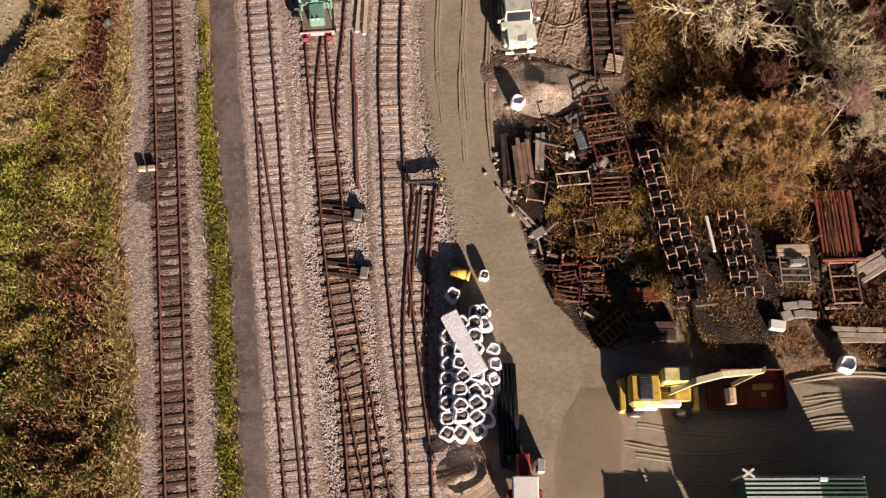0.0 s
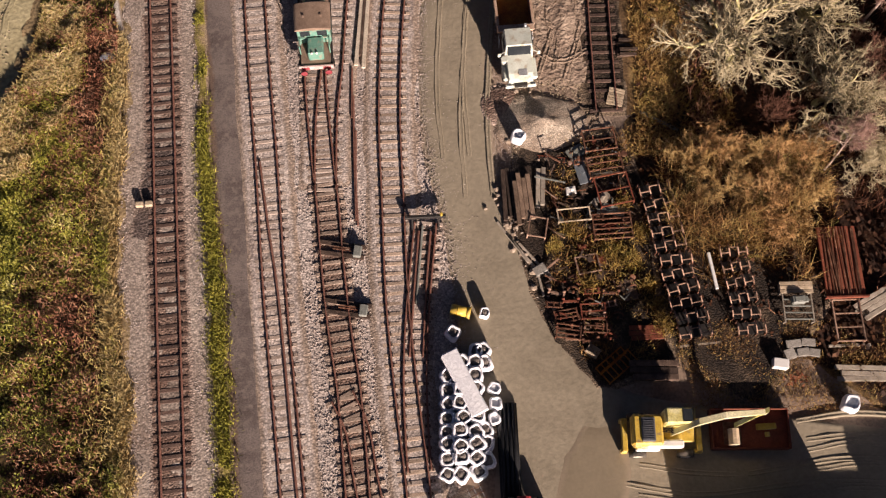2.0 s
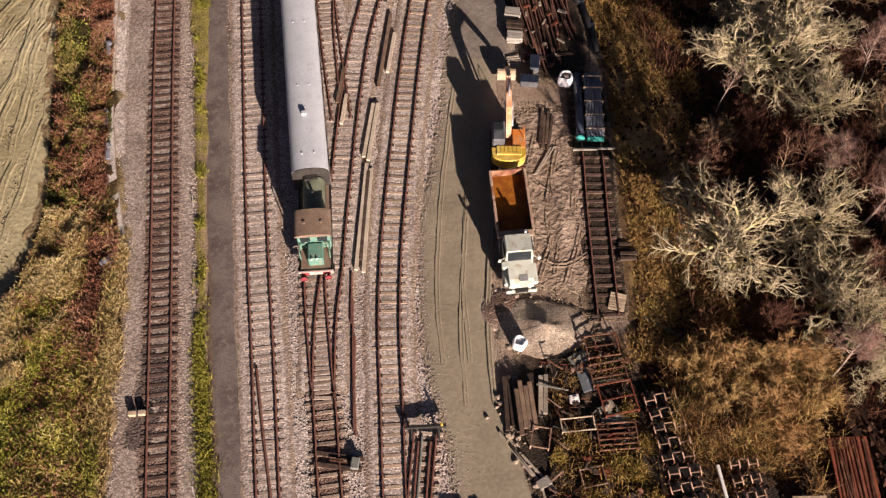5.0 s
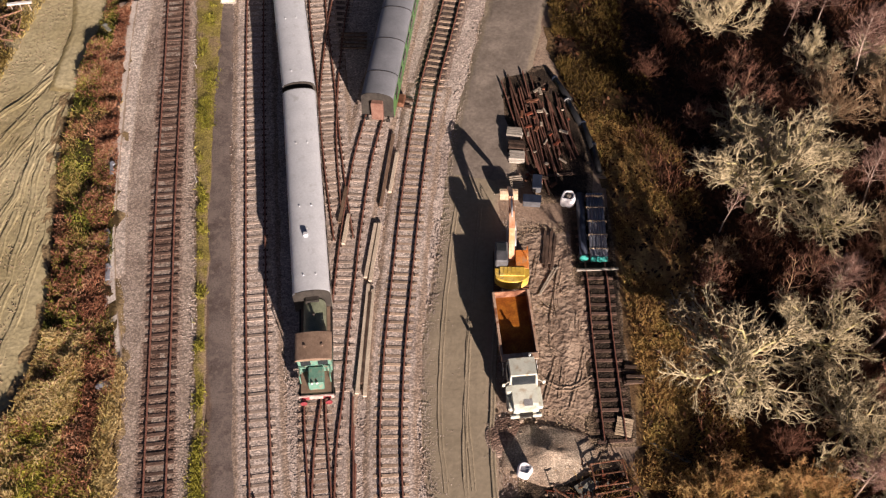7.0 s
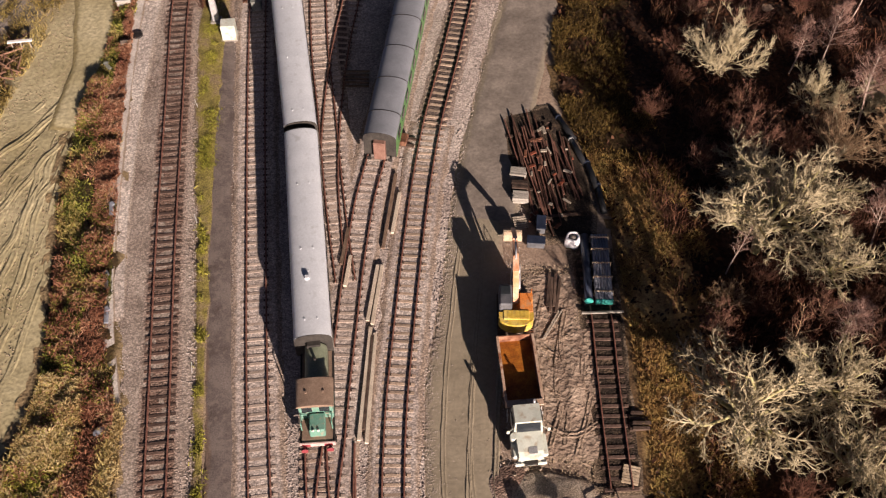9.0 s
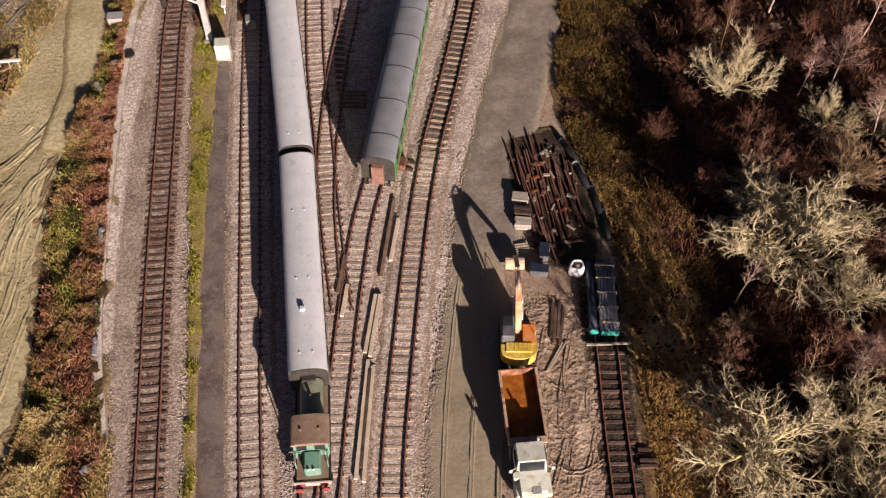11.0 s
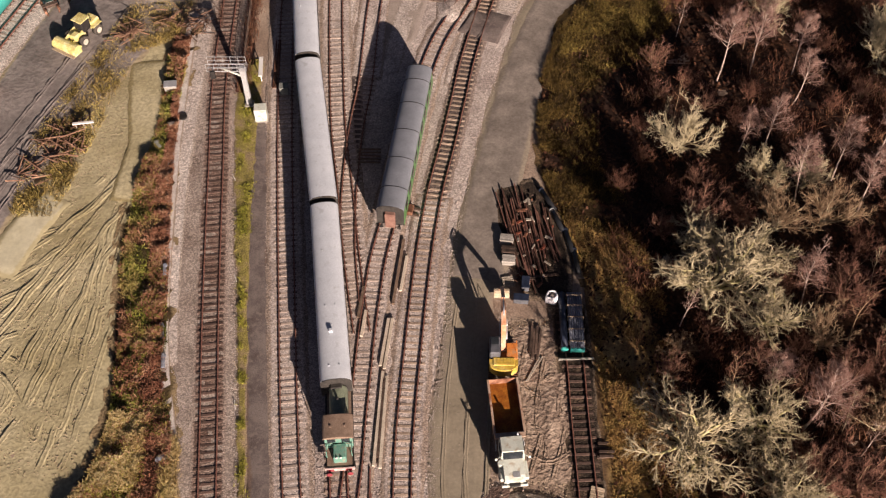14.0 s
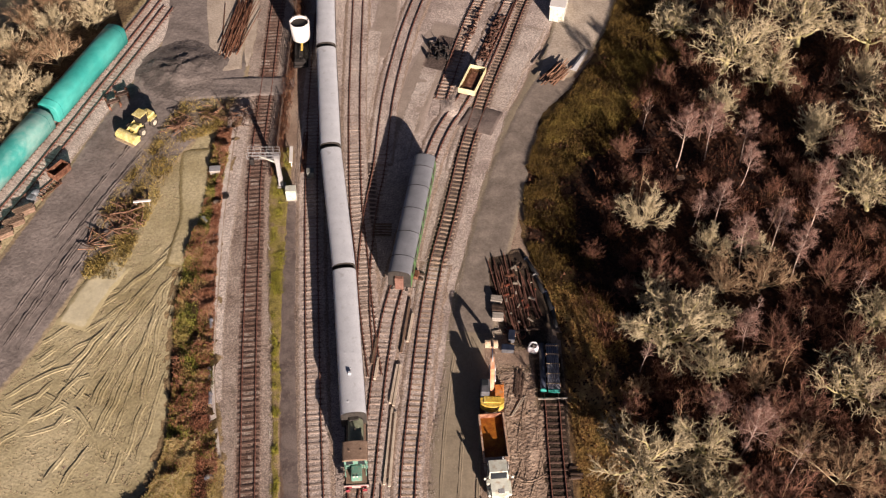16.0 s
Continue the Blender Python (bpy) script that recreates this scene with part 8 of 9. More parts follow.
def loader(at, rz):
    t = thing("wheel_loader", "faded yellow wheel loader with its wide bucket on the ground", "wheel loader", at, rz)
    one("front_frame", lambda bm: (box(bm, 0, 0.3, 1.0, 1.4, 1.6, 0.8, bevel=0.1), box(bm, 0.4, -0.2, 1.5, 0.8, 0.9, 0.5, bevel=0.08)), M["lemon"], t)
    bucket = one("bucket", lambda bm: (loft(bm, [[(xx, -1.4 + 0.75 * math.cos(a), 0.72 + 0.6 * math.sin(a)) for a in np.linspace(0.2, 4.0, 9)] for xx in (-1.6, 1.6)], smooth=False), [box(bm, xx, -1.45, 0.7, 0.08, 1.1, 0.9, bevel=0.03) for xx in (-1.6, 1.6)]), M["lemon"], t)
    one("cutting_edge", lambda bm: (box(bm, 0, -2.1, 0.25, 3.2, 0.5, 0.1, bevel=0.03), None), M["timber_pale"], bucket, "pale worn cutting edge")
    for sx in (-0.6, 0.6):
        one("lift_arm", lambda bm: (bar(bm, (sx, 0.8, 1.5), (sx, -1.3, 0.9), 0.18, 0.26), None), M["lemon"], t)
        one("ram", lambda bm: (cyl(bm, (sx * 0.5, 0.6, 1.2), (sx * 0.5, -0.9, 1.0), 0.07, 10), None), M["black"], t)
    cab = one("cab", lambda bm: (box(bm, 0.1, 1.4, 1.9, 1.3, 1.3, 1.5, bevel=0.1), None), M["black"], t)
    one("cab_roof", lambda bm: (box(bm, 0.1, 1.4, 2.68, 1.5, 1.5, 0.12, bevel=0.05), None), M["lemon"], cab)
    one("engine_hood", lambda bm: (box(bm, 0, 2.7, 1.3, 1.5, 1.4, 0.9, bevel=0.1), *[box(bm, -0.4 + 0.2 * k, 2.8, 1.76, 0.06, 0.8, 0.03) for k in range(5)]), M["lemon"], t)
    one("exhaust", lambda bm: (cyl(bm, (0.45, 2.4, 1.7), (0.45, 2.4, 2.5), 0.06, 10), None), M["black"], t)
    for sx in (-1.05, 1.05):
        one("mudguard", lambda bm: (box(bm, sx, 2.5, 1.42, 0.55, 1.4, 0.08, bevel=0.03), None), M["lemon"], t)
    for yy in (0.2, 2.5):
        for sx in (-1.05, 1.05):
            wheel(t, sx, yy, 0.65, 0.65, 0.5)
    return t


loader((-42.2, 82.9, 0.25), -30)
for k, (xx, yy, rz) in enumerate(((-46.4, 88.6, 30), (-45.5, 90.2, 25))):
    t = thing("wagon_bogie", "rusty wagon bogie standing beside the siding", "bogie", (xx, yy, 0.25), rz, "loose bogies")
    for sx in (-0.8, 0.8):
        one("side_frame", lambda bm: (box(bm, sx, 0, 0.6, 0.2, 2.2, 0.4, bevel=0.04), None), M["rust"], t)
        for sy in (-0.8, 0.8):
            one("wheel", lambda bm: (cyl(bm, (sx * 0.85 - 0.06, sy, 0.45), (sx * 0.85 + 0.06, sy, 0.45), 0.45, 16), None), M["rust"], t)
    one("bolster", lambda bm: (box(bm, 0, 0, 0.7, 1.8, 0.6, 0.35, bevel=0.04), None), M["timber"], t)
for k, (xx, yy) in enumerate(((-53.4, 68.6), (-54.2, 66.7), (-55.1, 64.7), (-56.1, 62.6))):
    timber_stack((xx, yy, 0.2), -58, 4, 2.6, 0.26, 0.18, M["timber_brown"], "stack of old brown sleepers beside the siding", 1, 0.04, 4)
t = thing("rusty_tub", "open rusty steel tub standing beside the siding", "tub", (-50.6, 75.4, 0.2), -32)
one("floor", lambda bm: (box(bm, 0, 0, 0.3, 1.5, 2.6, 0.12), None), M["rust"], t)
for sx in (-0.75, 0.75):
    one("side", lambda bm: (box(bm, sx, 0, 0.8, 0.08, 2.6, 1.0, bevel=0.02), None), M["rust"], t)
for sy in (-1.3, 1.3):
    one("end", lambda bm: (box(bm, 0, sy, 0.8, 1.5, 0.08, 1.0, bevel=0.02), None), M["rust"], t)
one("skid", lambda bm: (box(bm, -0.5, 0, 0.12, 0.15, 2.6, 0.24), box(bm, 0.5, 0, 0.12, 0.15, 2.6, 0.24)), M["timber"], t)
rust_frame((-51.5, 72.6), -32, 1.3, 3.4, 7, M["rust"], "short rusty track panel lying beside the siding", z=0.2, legs=0.15)
bm = bmesh.new()
cyl(bm, (0, 0, 0.5), (0, 0.9, 0.6), 0.4, 14)
box(bm, 0, -0.5, 0.4, 0.9, 0.8, 0.7, bevel=0.08)
single("compressor", bm, M["blue_grey"], "blue-grey compressor standing beside the siding", "compressor", (-52.9, 71.2, 0.25), -20)


def branch_heap(at, n, length, radius, material, label, spread=1.6, flat=0.3, rz=0.0, aim=None):
    """A heap of loose branches or poles, each its own piece."""
    t = thing("branch_heap", label, "branches", (at[0], at[1], 0.15), rz, "branch heaps")
    for k in range(n):
        a = random.uniform(0, math.pi) if aim is None else aim + random.gauss(0, 0.08)
        ln = length * random.uniform(0.5, 1.1)
        c = Vector((random.gauss(0, spread * 0.45), random.gauss(0, spread * 0.45), 0.1 + abs(random.gauss(0, flat))))
        d = Vector((math.cos(a), math.sin(a), random.uniform(-0.15, 0.25) * min(1, 2.2 / length))) * ln / 2
        one("branch", lambda bm: (cyl(bm, c - d, c + d, radius * random.uniform(0.6, 1.2), 6, radius * 0.5), None), material, t)
    return t


M["log"] = mat("cut_branches", [(0.10, 0.05, 0.033), (0.26, 0.155, 0.10)], 2.0, bump=0.3, per=0.5)
branch_heap((-40.6, 68.0), 60, 2.8, 0.09, M["log"], "heap of cut branches beside the ash lane", 3.0)
branch_heap((-42.6, 64.2), 24, 2.2, 0.09, M["log"], "scattered cut branches beside the ash lane", 2.2)
branch_heap((-36.4, 84.6), 36, 2.2, 0.08, M["log"], "heap of brushwood at the lane's end", 1.7, 0.45)
branch_heap((-32.2, 86.8), 26, 2.2, 0.07, M["log"], "low heap of brushwood beside the crossing", 1.8, 0.35)
branch_heap((-28.6, 86.0), 60, 2.4, 0.05, M["log"], "heap of brown brushwood beside the line", 2.4, 0.5)
branch_heap((-31.5, 106.2), 60, 13.5, 0.085, M["rust"], "long pile of rusty brown poles beside the line", 2.0, 0.22, 0, math.radians(86))
branch_heap((15.2, 94.6), 60, 3.2, 0.13, M["log"], "pile of cut logs at the wood's edge", 1.3, 0.5, 0, math.radians(50))
t = thing("trestle", "grey weathered timber trestle by the branches", "trestle", (-38.7, 69.8, 0.15), 8)
one("top_rail", lambda bm: (box(bm, 0, 0, 1.0, 2.2, 0.3, 0.12, bevel=0.02), None), M["white"], t)
for sx in (-0.8, 0.0, 0.8):
    one("leg", lambda bm: (bar(bm, (sx, 0, 0), (sx, 0, 1.0), 0.1), None), M["timber_grey"], t)
bm = bmesh.new()
loft(bm, [[(0.55 * (1 - 0.6 * k), -2.5 + 5 * k, 0.05), (-0.55 * (1 - 0.6 * k), -2.5 + 5 * k, 0.05), (0, -2.5 + 5 * k, 0.5 * (1 - 0.6 * k))] for k in (0, 0.5, 1)], smooth=False)
single("pale_sheet", bm, M["galv"], "crumpled pale grey sheeting at the wood's edge", "sheeting", (18.6, 98.2, 0.15), -28)


# cantilever signal post, cabinet and lineside fence
t = thing("signal_gantry", "white cantilever signal post reaching over the main line", "signal gantry", (-21.6, 73.4, 0.1))
one("post", lambda bm: (loft(bm, [[(0.28 * w_, 0.2 * w_, zz), (-0.28 * w_, 0.2 * w_, zz), (-0.28 * w_, -0.2 * w_, zz), (0.28 * w_, -0.2 * w_, zz)] for zz, w_ in ((0, 1.0), (4.0, 0.9), (5.6, 1.25))], smooth=False), None), M["galv"], t)
plat = one("platform", lambda bm: (box(bm, -1.6, 0, 5.5, 4.0, 0.12, 0.1), box(bm, -1.6, 0.55, 5.5, 4.0, 0.06, 0.08), box(bm, -1.6, -0.55, 5.5, 4.0, 0.06, 0.08), *[box(bm, -3.5 + 0.5 * k, 0, 5.5, 0.04, 1.1, 0.05) for k in range(9)]), M["galv"], t)
for sy in (-0.55, 0.55):
    one("railing", lambda bm: (bar(bm, (-3.6, sy, 6.5), (0.4, sy, 6.5), 0.04), bar(bm, (-3.6, sy, 6.0), (0.4, sy, 6.0), 0.03), *[bar(bm, (-3.6 + 0.8 * k, sy, 5.5), (-3.6 + 0.8 * k, sy, 6.5), 0.035) for k in range(6)]), M["galv"], plat)
one("brace", lambda bm: (bar(bm, (0, 0, 4.2), (-2.2, 0, 5.45), 0.14), None), M["cab_white"], t)
one("signal_head", lambda bm: (box(bm, -3.0, -0.75, 5.2, 0.5, 0.35, 1.0, bevel=0.05), None), M["black"], t)
one("base", lambda bm: (box(bm, 0, 0, 0.1, 1.0, 1.0, 0.3, bevel=0.05), None), M["concrete"], t)
t = thing("relay_cabinet", "white lineside equipment cabinet on the grass", "cabinet", (-20.1, 71.4, 0.12), 4)
one("case", lambda bm: (box(bm, 0, 0, 0.85, 1.3, 1.1, 1.7, bevel=0.04), None), M["cab_white"], t)
one("door", lambda bm: (box(bm, 0, -0.57, 0.85, 1.1, 0.04, 1.5, bevel=0.01), None), M["cab_white"], t)
one("plinth", lambda bm: (box(bm, 0, 0, 0.02, 1.5, 1.3, 0.12), None), M["concrete"], t)
t = thing("relay_cabinet", "low pale grey cabinet in the brambles", "cabinet", (-30.4, 75.6, 0.15), 6)
one("body", lambda bm: (box(bm, 0, 0, 0.45, 1.3, 0.9, 0.9, bevel=0.03), None), M["concrete"], t)
one("lid", lambda bm: (box(bm, 0, 0, 0.93, 1.42, 1.0, 0.07, bevel=0.02), None), M["galv"], t)
bm = bmesh.new()
cyl(bm, (0, 0, 0), (0, 0, 0.14), 0.5, 18, 0.46)
single("chamber_cover", bm, M["black"], "dark round chamber cover in the ballast", "cover", (-28.6, 71.5, 0.2))
bm = bmesh.new()
box(bm, 0, 0, 0.2, 0.7, 0.5, 0.4, bevel=0.06)
single("concrete_block", bm, M["trough"], "pale concrete block lying in the brambles", "block", (-29.5, 70.2, 0.25), 20)
t = thing("relay_cabinet", "small grey lineside box beside the path", "cabinet", (-18.0, 75.2, 0.12), 4)
one("case", lambda bm: (box(bm, 0, 0, 0.5, 0.9, 0.8, 1.0, bevel=0.04), None), M["galv_dark"], t)
one("lid", lambda bm: (box(bm, 0, 0, 1.03, 1.0, 0.9, 0.06, bevel=0.02), None), M["galv_dark"], t)
t = thing("location_board", "tall white board standing by the fence", "board", (-20.7, 77.4, 0.1), 4)
one("panel", lambda bm: (box(bm, 0, 0.7, 1.1, 0.45, 3.0, 0.12, bevel=0.02), None), M["white"], t)
for sy in (-0.4, 1.8):
    one("leg", lambda bm: (bar(bm, (0, sy, 0), (0, sy, 1.1), 0.1), None), M["white"], t)
timber_stack((-19.2, 79.6, 0.1), 1, 4, 7.5, 0.14, 0.12, M["rust"], "long rusty channels stacked beside the path", 2, 0.03)
t = thing("lineside_fence", "dark wire-mesh fence overgrown beside the main line", "fence", (0, 0, 0))
FP = smooth_line([(-22.6, 75.5), (-22.9, 84), (-23.0, 90)], 1.5)
FP2 = smooth_line([(-23.0, 94.5), (-23.2, 103), (-23.3, 115)], 1.5)
for fp in (FP, FP2):
    for p in fp:
        one("fence_post", lambda bm: (bar(bm, (p[0], p[1], 0), (p[0], p[1], 1.5), 0.09), None), M["timber"], t)
    for p, q in zip(fp, fp[1:]):
        one("mesh_panel", lambda bm: ([bar(bm, (p[0], p[1], z_), (q[0], q[1], z_), 0.035) for z_ in (0.3, 0.6, 0.9, 1.2, 1.45)] + [bar(bm, (p[0] + (q[0] - p[0]) * u, p[1] + (q[1] - p[1]) * u, 0.3), (p[0] + (q[0] - p[0]) * u, p[1] + (q[1] - p[1]) * u, 1.45), 0.03) for u in (0.25, 0.5, 0.75)], None), M["timber"], t)
n = 5000
yy_, xx_ = rng.uniform(75, 118, n), rng.normal(-22.7, 0.45, n)
tufts("fence_growth", xx_, yy_, 0.1, 0.7, 0.04, 0.8, M["brush"], "dead climbing stems along the lineside fence", "weeds")
# tank on its wagon beside the far coaches
t = thing("hopper_wagon", "white hopper tank with an open dark top on a wagon", "wagon", (-21.5, 101.2, 0.3), 4)
one("tank", lambda bm: (loft(bm, [[(r_ * math.cos(a), r_ * math.sin(a), zz) for a in np.linspace(0, 2 * math.pi, 22, endpoint=False)] for zz, r_ in ((0.9, 0.45), (1.7, 1.3), (4.5, 1.42), (4.5, 1.28), (4.0, 1.25))]), None), M["white"], t)
# black disc stands for the shaded inside of the open tank
one("contents", lambda bm: (cyl(bm, (0, 0, 3.9), (0, 0, 4.1), 1.26, 20), None), M["black"], t)
one("top_rail", lambda bm: ([bar(bm, (1.36 * math.cos(a), 1.36 * math.sin(a), 4.5), (1.36 * math.cos(a), 1.36 * math.sin(a), 4.75), 0.04) for a in np.linspace(0, 5.5, 8)], None), M["white"], t)
one("frame", lambda bm: (box(bm, 0, -2.0, 0.6, 2.0, 6.5, 0.35, bevel=0.03), box(bm, 0, -2.6, 1.0, 0.5, 2.4, 0.5), box(bm, 0, -4.6, 1.0, 1.8, 0.8, 0.5, bevel=0.05)), M["black"], t)
one("chute", lambda bm: (box(bm, 0.1, -1.8, 1.4, 0.3, 1.6, 0.2, bevel=0.03), None), M["yellow"], t)
for sx in (-0.75, 0.75):
    for yy in (-4.0, 0.4):
        one("wheel", lambda bm: (cyl(bm, (sx - 0.06, yy, 0.42), (sx + 0.06, yy, 0.42), 0.42, 16), None), M["black"], t)
# yellow open wagon and the piles beyond it
t = thing("ballast_wagon", "pale yellow open wagon half filled with brown spoil", "wagon", (3.1, 92.4, 0.3), -19)
for sx in (-1.15, 1.15):
    one("side", lambda bm: (box(bm, sx, 0, 1.25, 0.1, 5.2, 0.9, bevel=0.02), None), M["cream_panel"], t)
for sy in (-2.6, 2.6):
    one("end", lambda bm: (box(bm, 0, sy, 1.25, 2.4, 0.1, 0.9, bevel=0.02), None), M["cream_panel"], t)
one("floor", lambda bm: (box(bm, 0, 0, 0.8, 2.2, 5.1, 0.2), None), M["rust"], t)
one("load", lambda bm: (loft(bm, [[(1.08 * k, 2.5 * k2, z_), (-1.08 * k, 2.5 * k2, z_), (-1.08 * k, -2.5 * k2, z_), (1.08 * k, -2.5 * k2, z_)] for k, k2, z_ in ((1, 1, 1.1), (0.5, 0.6, 1.35))], smooth=False), None), M["rust"], t)
for sx in (-0.75, 0.75):
    for yy in (-1.6, 1.6):
        one("wheel", lambda bm: (cyl(bm, (sx - 0.06, yy, 0.42), (sx + 0.06, yy, 0.42), 0.42, 16), None), M["black"], t)


def chair_pile(at, n, sx, sy, material, label):
    t = thing("fitting_pile", label, "rail fittings", (at[0], at[1], 0.12), -17, "piles of fittings")
    for k in range(n):
        a = random.uniform(0, 6.3)
        one("fitting", lambda bm: (box(bm, random.uniform(-sx, sx), random.uniform(-sy, sy), random.uniform(0.1, 0.45), 0.42, 0.2, 0.2, a, bevel=0.03), None), material, t)
    return t


chair_pile((6.0, 103.0), 110, 0.6, 5.5, M["rust_dark"], "long pile of rusty rail chairs beside the far siding")
chair_pile((3.6, 106.5), 30, 0.5, 4.0, M["rust_dark"], "pile of rusty rail chairs beside the far siding")
for k in range(7):
    t = thing("wheelset", "black wagon wheelset standing on the sidings", "wheelset", (-2.2 + 0.7 * (k % 3) + random.uniform(-0.2, 0.2), 98.5 + 1.6 * (k // 3) + 0.7 * (k % 2), 0.15), random.uniform(-25, 25), "wheelsets")
    for sx in (-0.72, 0.72):
        one("wheel", lambda bm: (cyl(bm, (sx - 0.06, 0, 0.45), (sx + 0.06, 0, 0.45), 0.45, 16), None), M["black"], t)
    one("axle", lambda bm: (cyl(bm, (-1.0, 0, 0.45), (1.0, 0, 0.45), 0.09, 8), None), M["black"], t)
track([(-1.2, 90), (0.6, 98), (2.6, 106), (5, 114)], "brown", "short rusty siding among piles of fittings", 0.75)
t = thing("site_cabin", "small pale green-white site cabin beside the haul road", "cabin", (16.3, 109.6, 0.12), -12)
one("wall", lambda bm: (box(bm, 0, 0, 1.3, 2.2, 5.0, 2.6, bevel=0.04), None), M["cab_white"], t)
one("roof", lambda bm: (box(bm, 0, 0, 2.66, 2.4, 5.2, 0.12, bevel=0.03), None), M["white"], t)
one("door", lambda bm: (box(bm, 0, -2.53, 1.05, 0.9, 0.05, 2.0, bevel=0.01), None), M["cab_white"], t)


# ---- small railway fittings ----
t = thing("stop_block", "dark rail laid across the end of the stub track", "stop block", (-1.55, 19.3, 0.3), 3)
one("beam", lambda bm: (box(bm, 0, 0, 0.3, 2.8, 0.22, 0.3, bevel=0.03), None), M["black"], t)
for sx in (-0.9, 0.9):
    one("strut", lambda bm: (bar(bm, (sx, 0, 0.3), (sx, -0.9, -0.1), 0.12), None), M["black"], t)
one("lamp", lambda bm: (cyl(bm, (1.1, 0, 0.45), (1.1, 0, 0.75), 0.09, 10), None), M["yellow"], t)
for xx, yy in ((-6.25, 16.9), (-5.75, 12.75)):
    t = thing("point_motor", "grey point motor on dark timbers beside the turnout", "point motor", (xx, yy, 0.2), -8, "point motors")
    one("case", lambda bm: (box(bm, 0.1, 0, 0.2, 0.55, 0.8, 0.35, bevel=0.05), None), M["galv_dark"], t)
    one("timber", lambda bm: (box(bm, -1.0, -0.35, 0.0, 3.2, 0.28, 0.16), box(bm, -1.0, 0.4, 0.0, 3.2, 0.28, 0.16)), M["timber"], t)
    one("rod", lambda bm: (bar(bm, (-0.2, 0, 0.15), (-1.6, 0, 0.15), 0.07), bar(bm, (-0.2, 0.15, 0.15), (-1.6, 0.15, 0.15), 0.06)), M["rust"], t)
t = thing("track_box", "two small cream boxes beside the main line", "track box", (-20.9, 20.4, 0.15), 5)
for e in (-0.35, 0.3):
    one("case", lambda bm: (box(bm, e, 0, 0.2, 0.5, 0.35, 0.35, bevel=0.04), None), M["timber_pale"], t)
one("cable", lambda bm: (bar(bm, (0.3, 0.05, 0.1), (1.1, 0.1, 0.15), 0.07), None), M["black"], t)


def loose_rail(pts, label, material, w=0.08, h=0.14, name="loose_rail", z=0.16):
    line = smooth_line(pts, 0.8)
    bm = bmesh.new()
    d = np.gradient(line, axis=0)
    d /= np.linalg.norm(d, axis=1)[:, None]
    loft(bm, [[(p[0] + e * q[1], p[1] - e * q[0], zz) for e, zz in ((-w, z), (w, z), (w * 0.5, z + h), (-w * 0.5, z + h))] for p, q in zip(line, d)], smooth=False)
    return single(name, bm, material, label, "rail", (0, 0, 0), 0, "loose rails")


loose_rail([(-13.15, 23.6), (-12.3, 18.7), (-11.45, 14.2), (-10.6, 8.3), (-9.85, 2.7), (-9.3, -1.2), (-8, -12)], "long loose rusty rail laid inside the siding", M["rail"], z=0.2)
loose_rail([(-6.75, 28.8), (-6.55, 24), (-6.3, 19.0)], "loose rusty rail lying between the sidings", M["rail"])
loose_rail([(-6.5, 26.0), (-6.4, 22), (-6.15, 18.6)], "loose rusty rail lying between the sidings", M["rail"])
loose_rail([(-6.9, 31.0), (-6.8, 27.0)], "loose rusty rail lying between the sidings", M["rail"])
loose_rail([(-2.0, 18.4), (-2.3, 14), (-2.6, 9)], "rusty guard rail along the stub track", M["rail"])
loose_rail([(-1.2, 18.4), (-1.5, 14), (-1.7, 9)], "rusty guard rail along the stub track", M["rail"])
loose_rail([(-1.75, 18.8), (-2.15, 13.2)], "grey steel bar lying along the stub track", M["galv_dark"])
M["beam_pale"] = mat("pale_concrete_beam", [(0.48, 0.405, 0.32), (0.62, 0.54, 0.44)], 1.0, bump=0.2)
for xx0, yy0, xx1, yy1, mm in ((-5.75, 45.9, -6.35, 40.9, "beam_pale"), (-5.4, 45.9, -6.0, 40.6, "beam_pale"), (-6.1, 40.3, -6.6, 31.2, "beam_pale"), (-5.75, 39.8, -6.05, 31.0, "beam_pale"), (-5.95, 39.6, -6.3, 32.0, "timber"), (-8.2, 49.5, -8.6, 46.0, "timber_brown"),
                               (-4.55, 55.0, -5.4, 47.5, "timber_brown"), (-4.2, 53.0, -4.7, 49.0, "beam_pale"), (-7.9, 46.8, -8.2, 44.0, "beam_pale")):
    bm = bmesh.new()
    bar(bm, (xx0, yy0, 0.26), (xx1, yy1, 0.26), 0.26, 0.22)
    single("long_beam", bm, M[mm], "long pale beam lying between the sidings" if mm == "beam_pale" else "long dark timber lying between the sidings", "beam", (0, 0, 0), 0, "long beams")
t = thing("rusty_machine", "rusty point machine beside the green coach", "point machine", (-4.0, 58.6, 0.15), -12)
one("case", lambda bm: (box(bm, 0, 0, 0.3, 0.7, 1.1, 0.5, bevel=0.06), None), M["rust"], t)
one("timber", lambda bm: (box(bm, 0, 0.4, 0.05, 2.0, 0.26, 0.16), box(bm, 0, -0.4, 0.05, 2.0, 0.26, 0.16)), M["timber"], t)
for k in range(5):
    bm = bmesh.new()
    box(bm, 0, 0, 0.1, 2.4, 0.16, 0.14, bevel=0.02)
    single("loose_sleeper", bm, M["timber_brown"], "brown sleeper lying loose beside the green coach", "sleeper", (-8.35, 65.0 + 0.45 * k, 0.14), random.uniform(-5, 5), "loose sleepers")
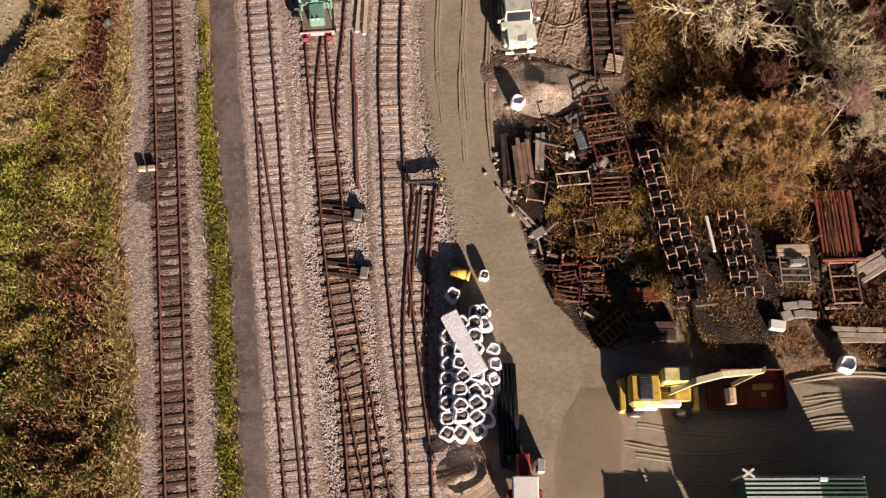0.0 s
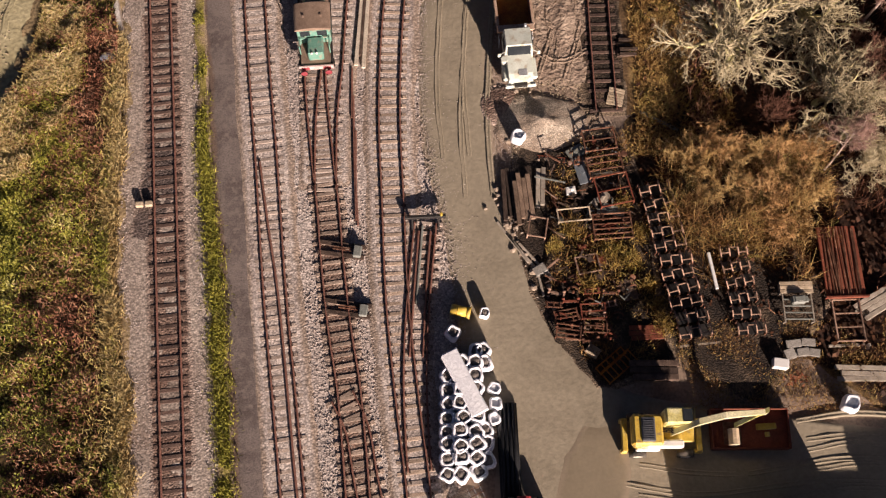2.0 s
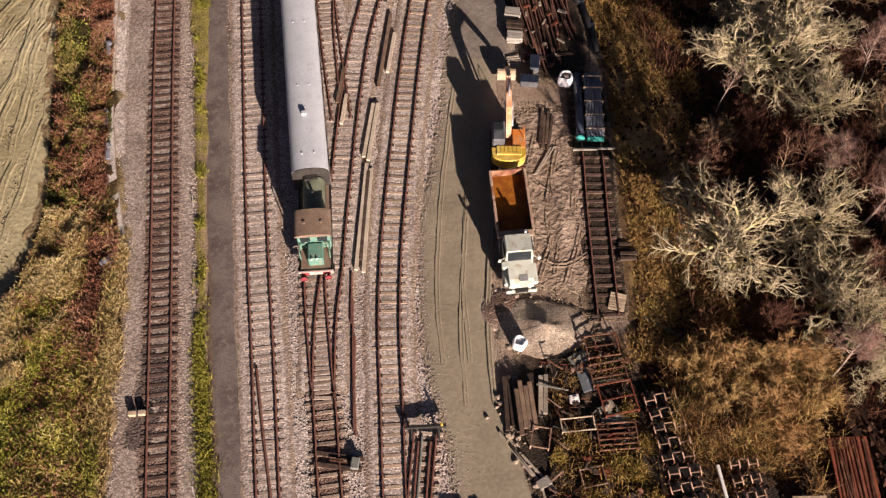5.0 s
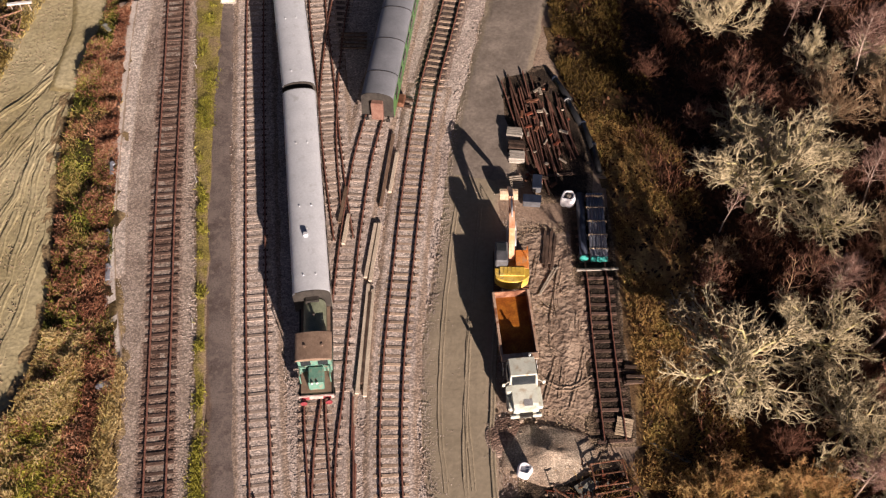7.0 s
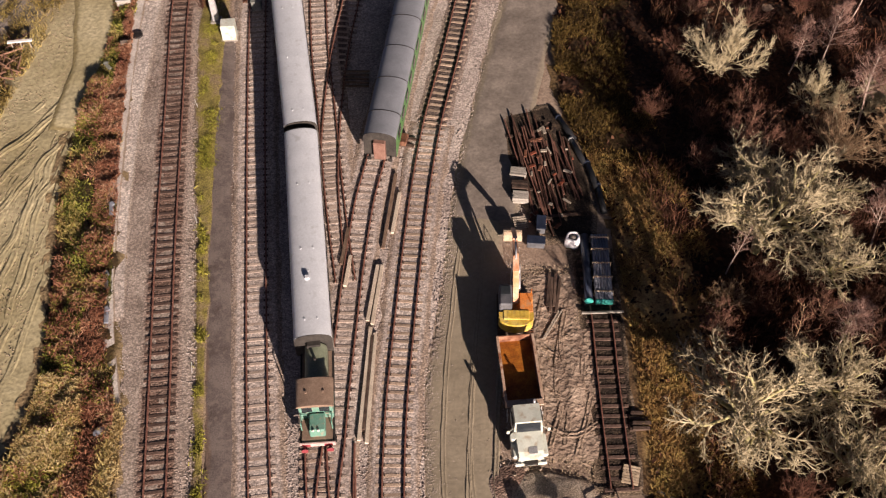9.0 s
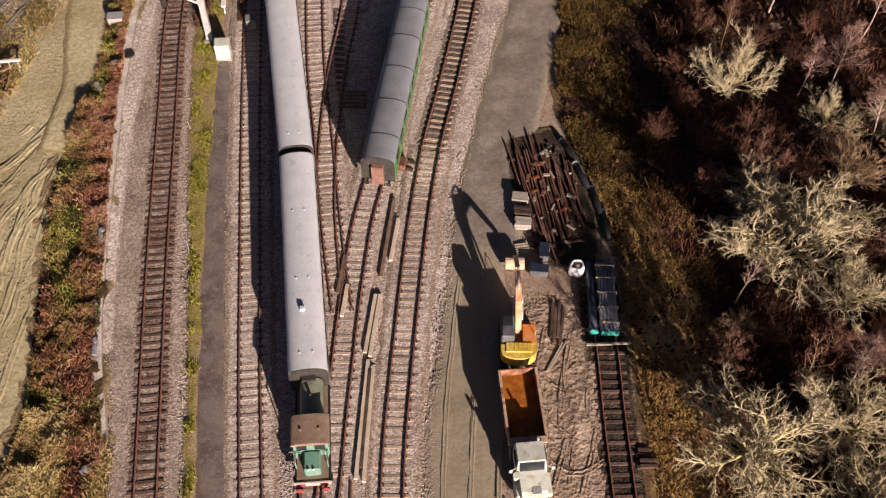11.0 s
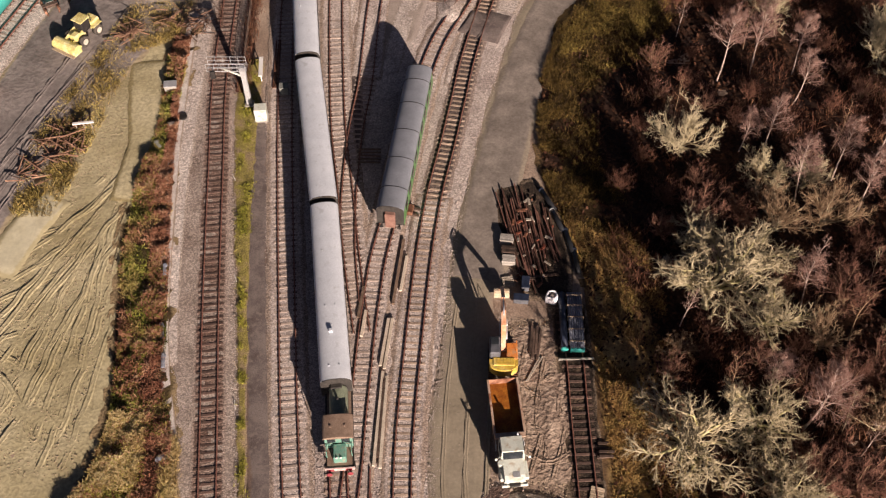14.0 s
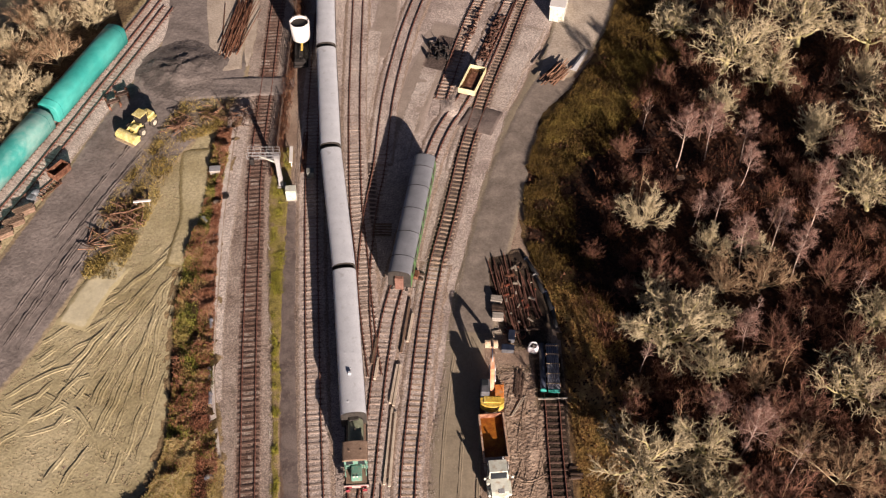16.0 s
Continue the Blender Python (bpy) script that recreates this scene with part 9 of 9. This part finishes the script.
# cable trough and litter along the bank
band("cable_trough", [(-23.6, 26), (-24.0, 33), (-25.6, 40), (-26.9, 48), (-28.2, 60), (-29.2, 72), (-29.6, 84)], [0.5, 0.8, 0.7, 0.9, 1.1, 1.3, 1.2], 0.2, M["trough"], "pale chalky strip and cable trough beside the ballast", "cable trough", relief=0.05)
bm = bmesh.new()
bmesh.ops.create_icosphere(bm, subdivisions=2, radius=0.42, matrix=Matrix.Diagonal((1.2, 0.9, 0.6, 1)))
for v in bm.verts:
    v.co += Vector((wave(v.co.x, v.co.y, 3, 1), wave(v.co.y, v.co.z, 3, 2), 0)) * 0.12
single("plastic_sack", bm, M["sack_blue"], "crumpled blue-grey plastic sack on the bank", "sack", (-24.7, 31.9, 0.35), 20)
for k, (xx, yy, ln, rz, mm) in enumerate(((-26.0, 41.5, 1.6, 8, "sack_blue"), (-26.6, 44.6, 1.8, 12, "sack_blue"), (-28.0, 57.5, 2.2, 6, "galv_dark"), (-27.4, 51.5, 1.4, 10, "sack_blue"), (-30.6, 67.5, 1.1, 40, "galv_dark"))):
    bm = bmesh.new()
    box(bm, 0, 0, 0.1, 0.35, ln, 0.16, bevel=0.05)
    box(bm, 0.1, ln * 0.3, 0.18, 0.3, ln * 0.3, 0.12, 0.4, bevel=0.04)
    single("plastic_litter", bm, M[mm], "blue-grey plastic sheeting caught on the bank", "litter", (xx, yy, 0.22), rz, "litter on the bank")
for k in range(9):
    bm = bmesh.new()
    box(bm, 0, 0, 0.06, 0.05, 0.9, 0.05)
    yy = (9.0, 15.0, 25.5, 37.0, 41.0, 50.5, 58.0, 63.0, 68.5)[k]
    single("cable_end", bm, M["white"] if k % 2 else M["timber_pale"], "short white cable marker lying on the verge", "cable marker", (np.interp(yy, [-2, 14, 25, 34, 46, 55, 62, 72], [-14.5, -16.4, -17.9, -18.7, -19.9, -21.1, -22.0, -23.0]), yy, 0.2), random.uniform(10, 40), "cable markers")


# ---- loose stones and clods ----
def stones(name, x, y, z, r, material, label, category):
    """Many small angular stones, each a squashed, skewed eight-sided lump."""
    n = len(x)
    octa = np.array([(1, 0, 0), (0, 1, 0), (-1, 0, 0), (0, -1, 0), (0, 0, 1), (0, 0, -1)], float)
    tri = np.array([(0, 1, 4), (1, 2, 4), (2, 3, 4), (3, 0, 4), (1, 0, 5), (2, 1, 5), (3, 2, 5), (0, 3, 5)], np.int32)
    a = rng.uniform(0, 2 * np.pi, n)
    v = octa[None] * (r[:, None, None] * rng.uniform(0.65, 1.25, (n, 6, 1))) * np.array([1, 1, 0.7])
    c, s_ = np.cos(a)[:, None], np.sin(a)[:, None]
    w = np.stack([v[:, :, 0] * c - v[:, :, 1] * s_ + x[:, None], v[:, :, 0] * s_ + v[:, :, 1] * c + y[:, None], v[:, :, 2] + z], 2)
    f = (tri[None] + 6 * np.arange(n)[:, None, None]).reshape(-1, 3)
    me = bpy.data.meshes.new(name)
    me.vertices.add(6 * n)
    me.vertices.foreach_set("co", w.astype(np.float32).ravel())
    me.loops.add(3 * len(f))
    me.loops.foreach_set("vertex_index", f.astype(np.int32).ravel())
    me.polygons.add(len(f))
    me.polygons.foreach_set("loop_start", np.arange(0, 3 * len(f), 3, dtype=np.int32))
    me.update(calc_edges=True)
    me.materials.append(material)
    return tagged(new(name, me), label, category, kind="stuff")


YARD_L = [(-30, -8.2), (-2, -11.3), (14, -13.0), (27, -14.9), (40, -16.4), (54, -18.1), (75, -20.0), (104, -21)]
YARD_R = [(-30, 2), (-2, 0.8), (14, 0.6), (22, -1.0), (27, -1.8), (34, -2.0), (47, -0.2), (54, 0.4), (64, 2.4), (75, 4.8), (88, 8.4), (104, 14)]
MAIN_L = [(-30, -17.0), (-2, -19.7), (16, -22.4), (34, -24.0), (46, -26.2), (75, -29.4), (110, -29.6)]
MAIN_R = [(-30, -11.0), (-2, -14.0), (16, -16.1), (34, -18.3), (46, -19.9), (75, -23.0), (110, -23.3)]
for left, right, n in ((YARD_L, YARD_R, 52000), (MAIN_L, MAIN_R, 22000)):
    y = -10 + 112 * rng.random(n) ** 1.5
    a, b = edge_x(y, left), edge_x(y, right)
    x = a + (b - a) * rng.random(n)
    stones("ballast_stones", x, y, 0.1, rng.uniform(0.035, 0.075, n), M["ballast_stone"], "loose angular grey ballast stones", "stones")
n = 9000
y = rng.uniform(9, 60, n)
side = rng.random(n) < 0.5
x = np.where(side, edge_x(y, YARD_R) + rng.exponential(0.5, n), edge_x(y, [(-4, 12), (9, 8.6), (11.5, 7.0), (16, 5.2), (20, 3.6), (27, 2.7), (40, 3.4), (60, 5.4)]) + rng.normal(0.8, 0.5, n))
stones("road_stones", x, y, 0.1, rng.uniform(0.015, 0.045, n), M["ballast_stone"], "small stones along the edges of the dirt road", "stones")
n = 7000
y, x = rng.uniform(22.5, 46, n), rng.uniform(4.5, 11, n)
stones("yard_clods", x, y, 0.09, rng.uniform(0.02, 0.06, n), M["clod"], "clods of earth on the rutted ground by the lorry", "clods")
n = 12000
y = rng.uniform(30, 80, n)
x = -32 - rng.uniform(0, 22, n)
stones("field_clods", x, y, 0.08, rng.uniform(0.03, 0.075, n), M["clod"], "clods of mud churned up over the field", "clods")
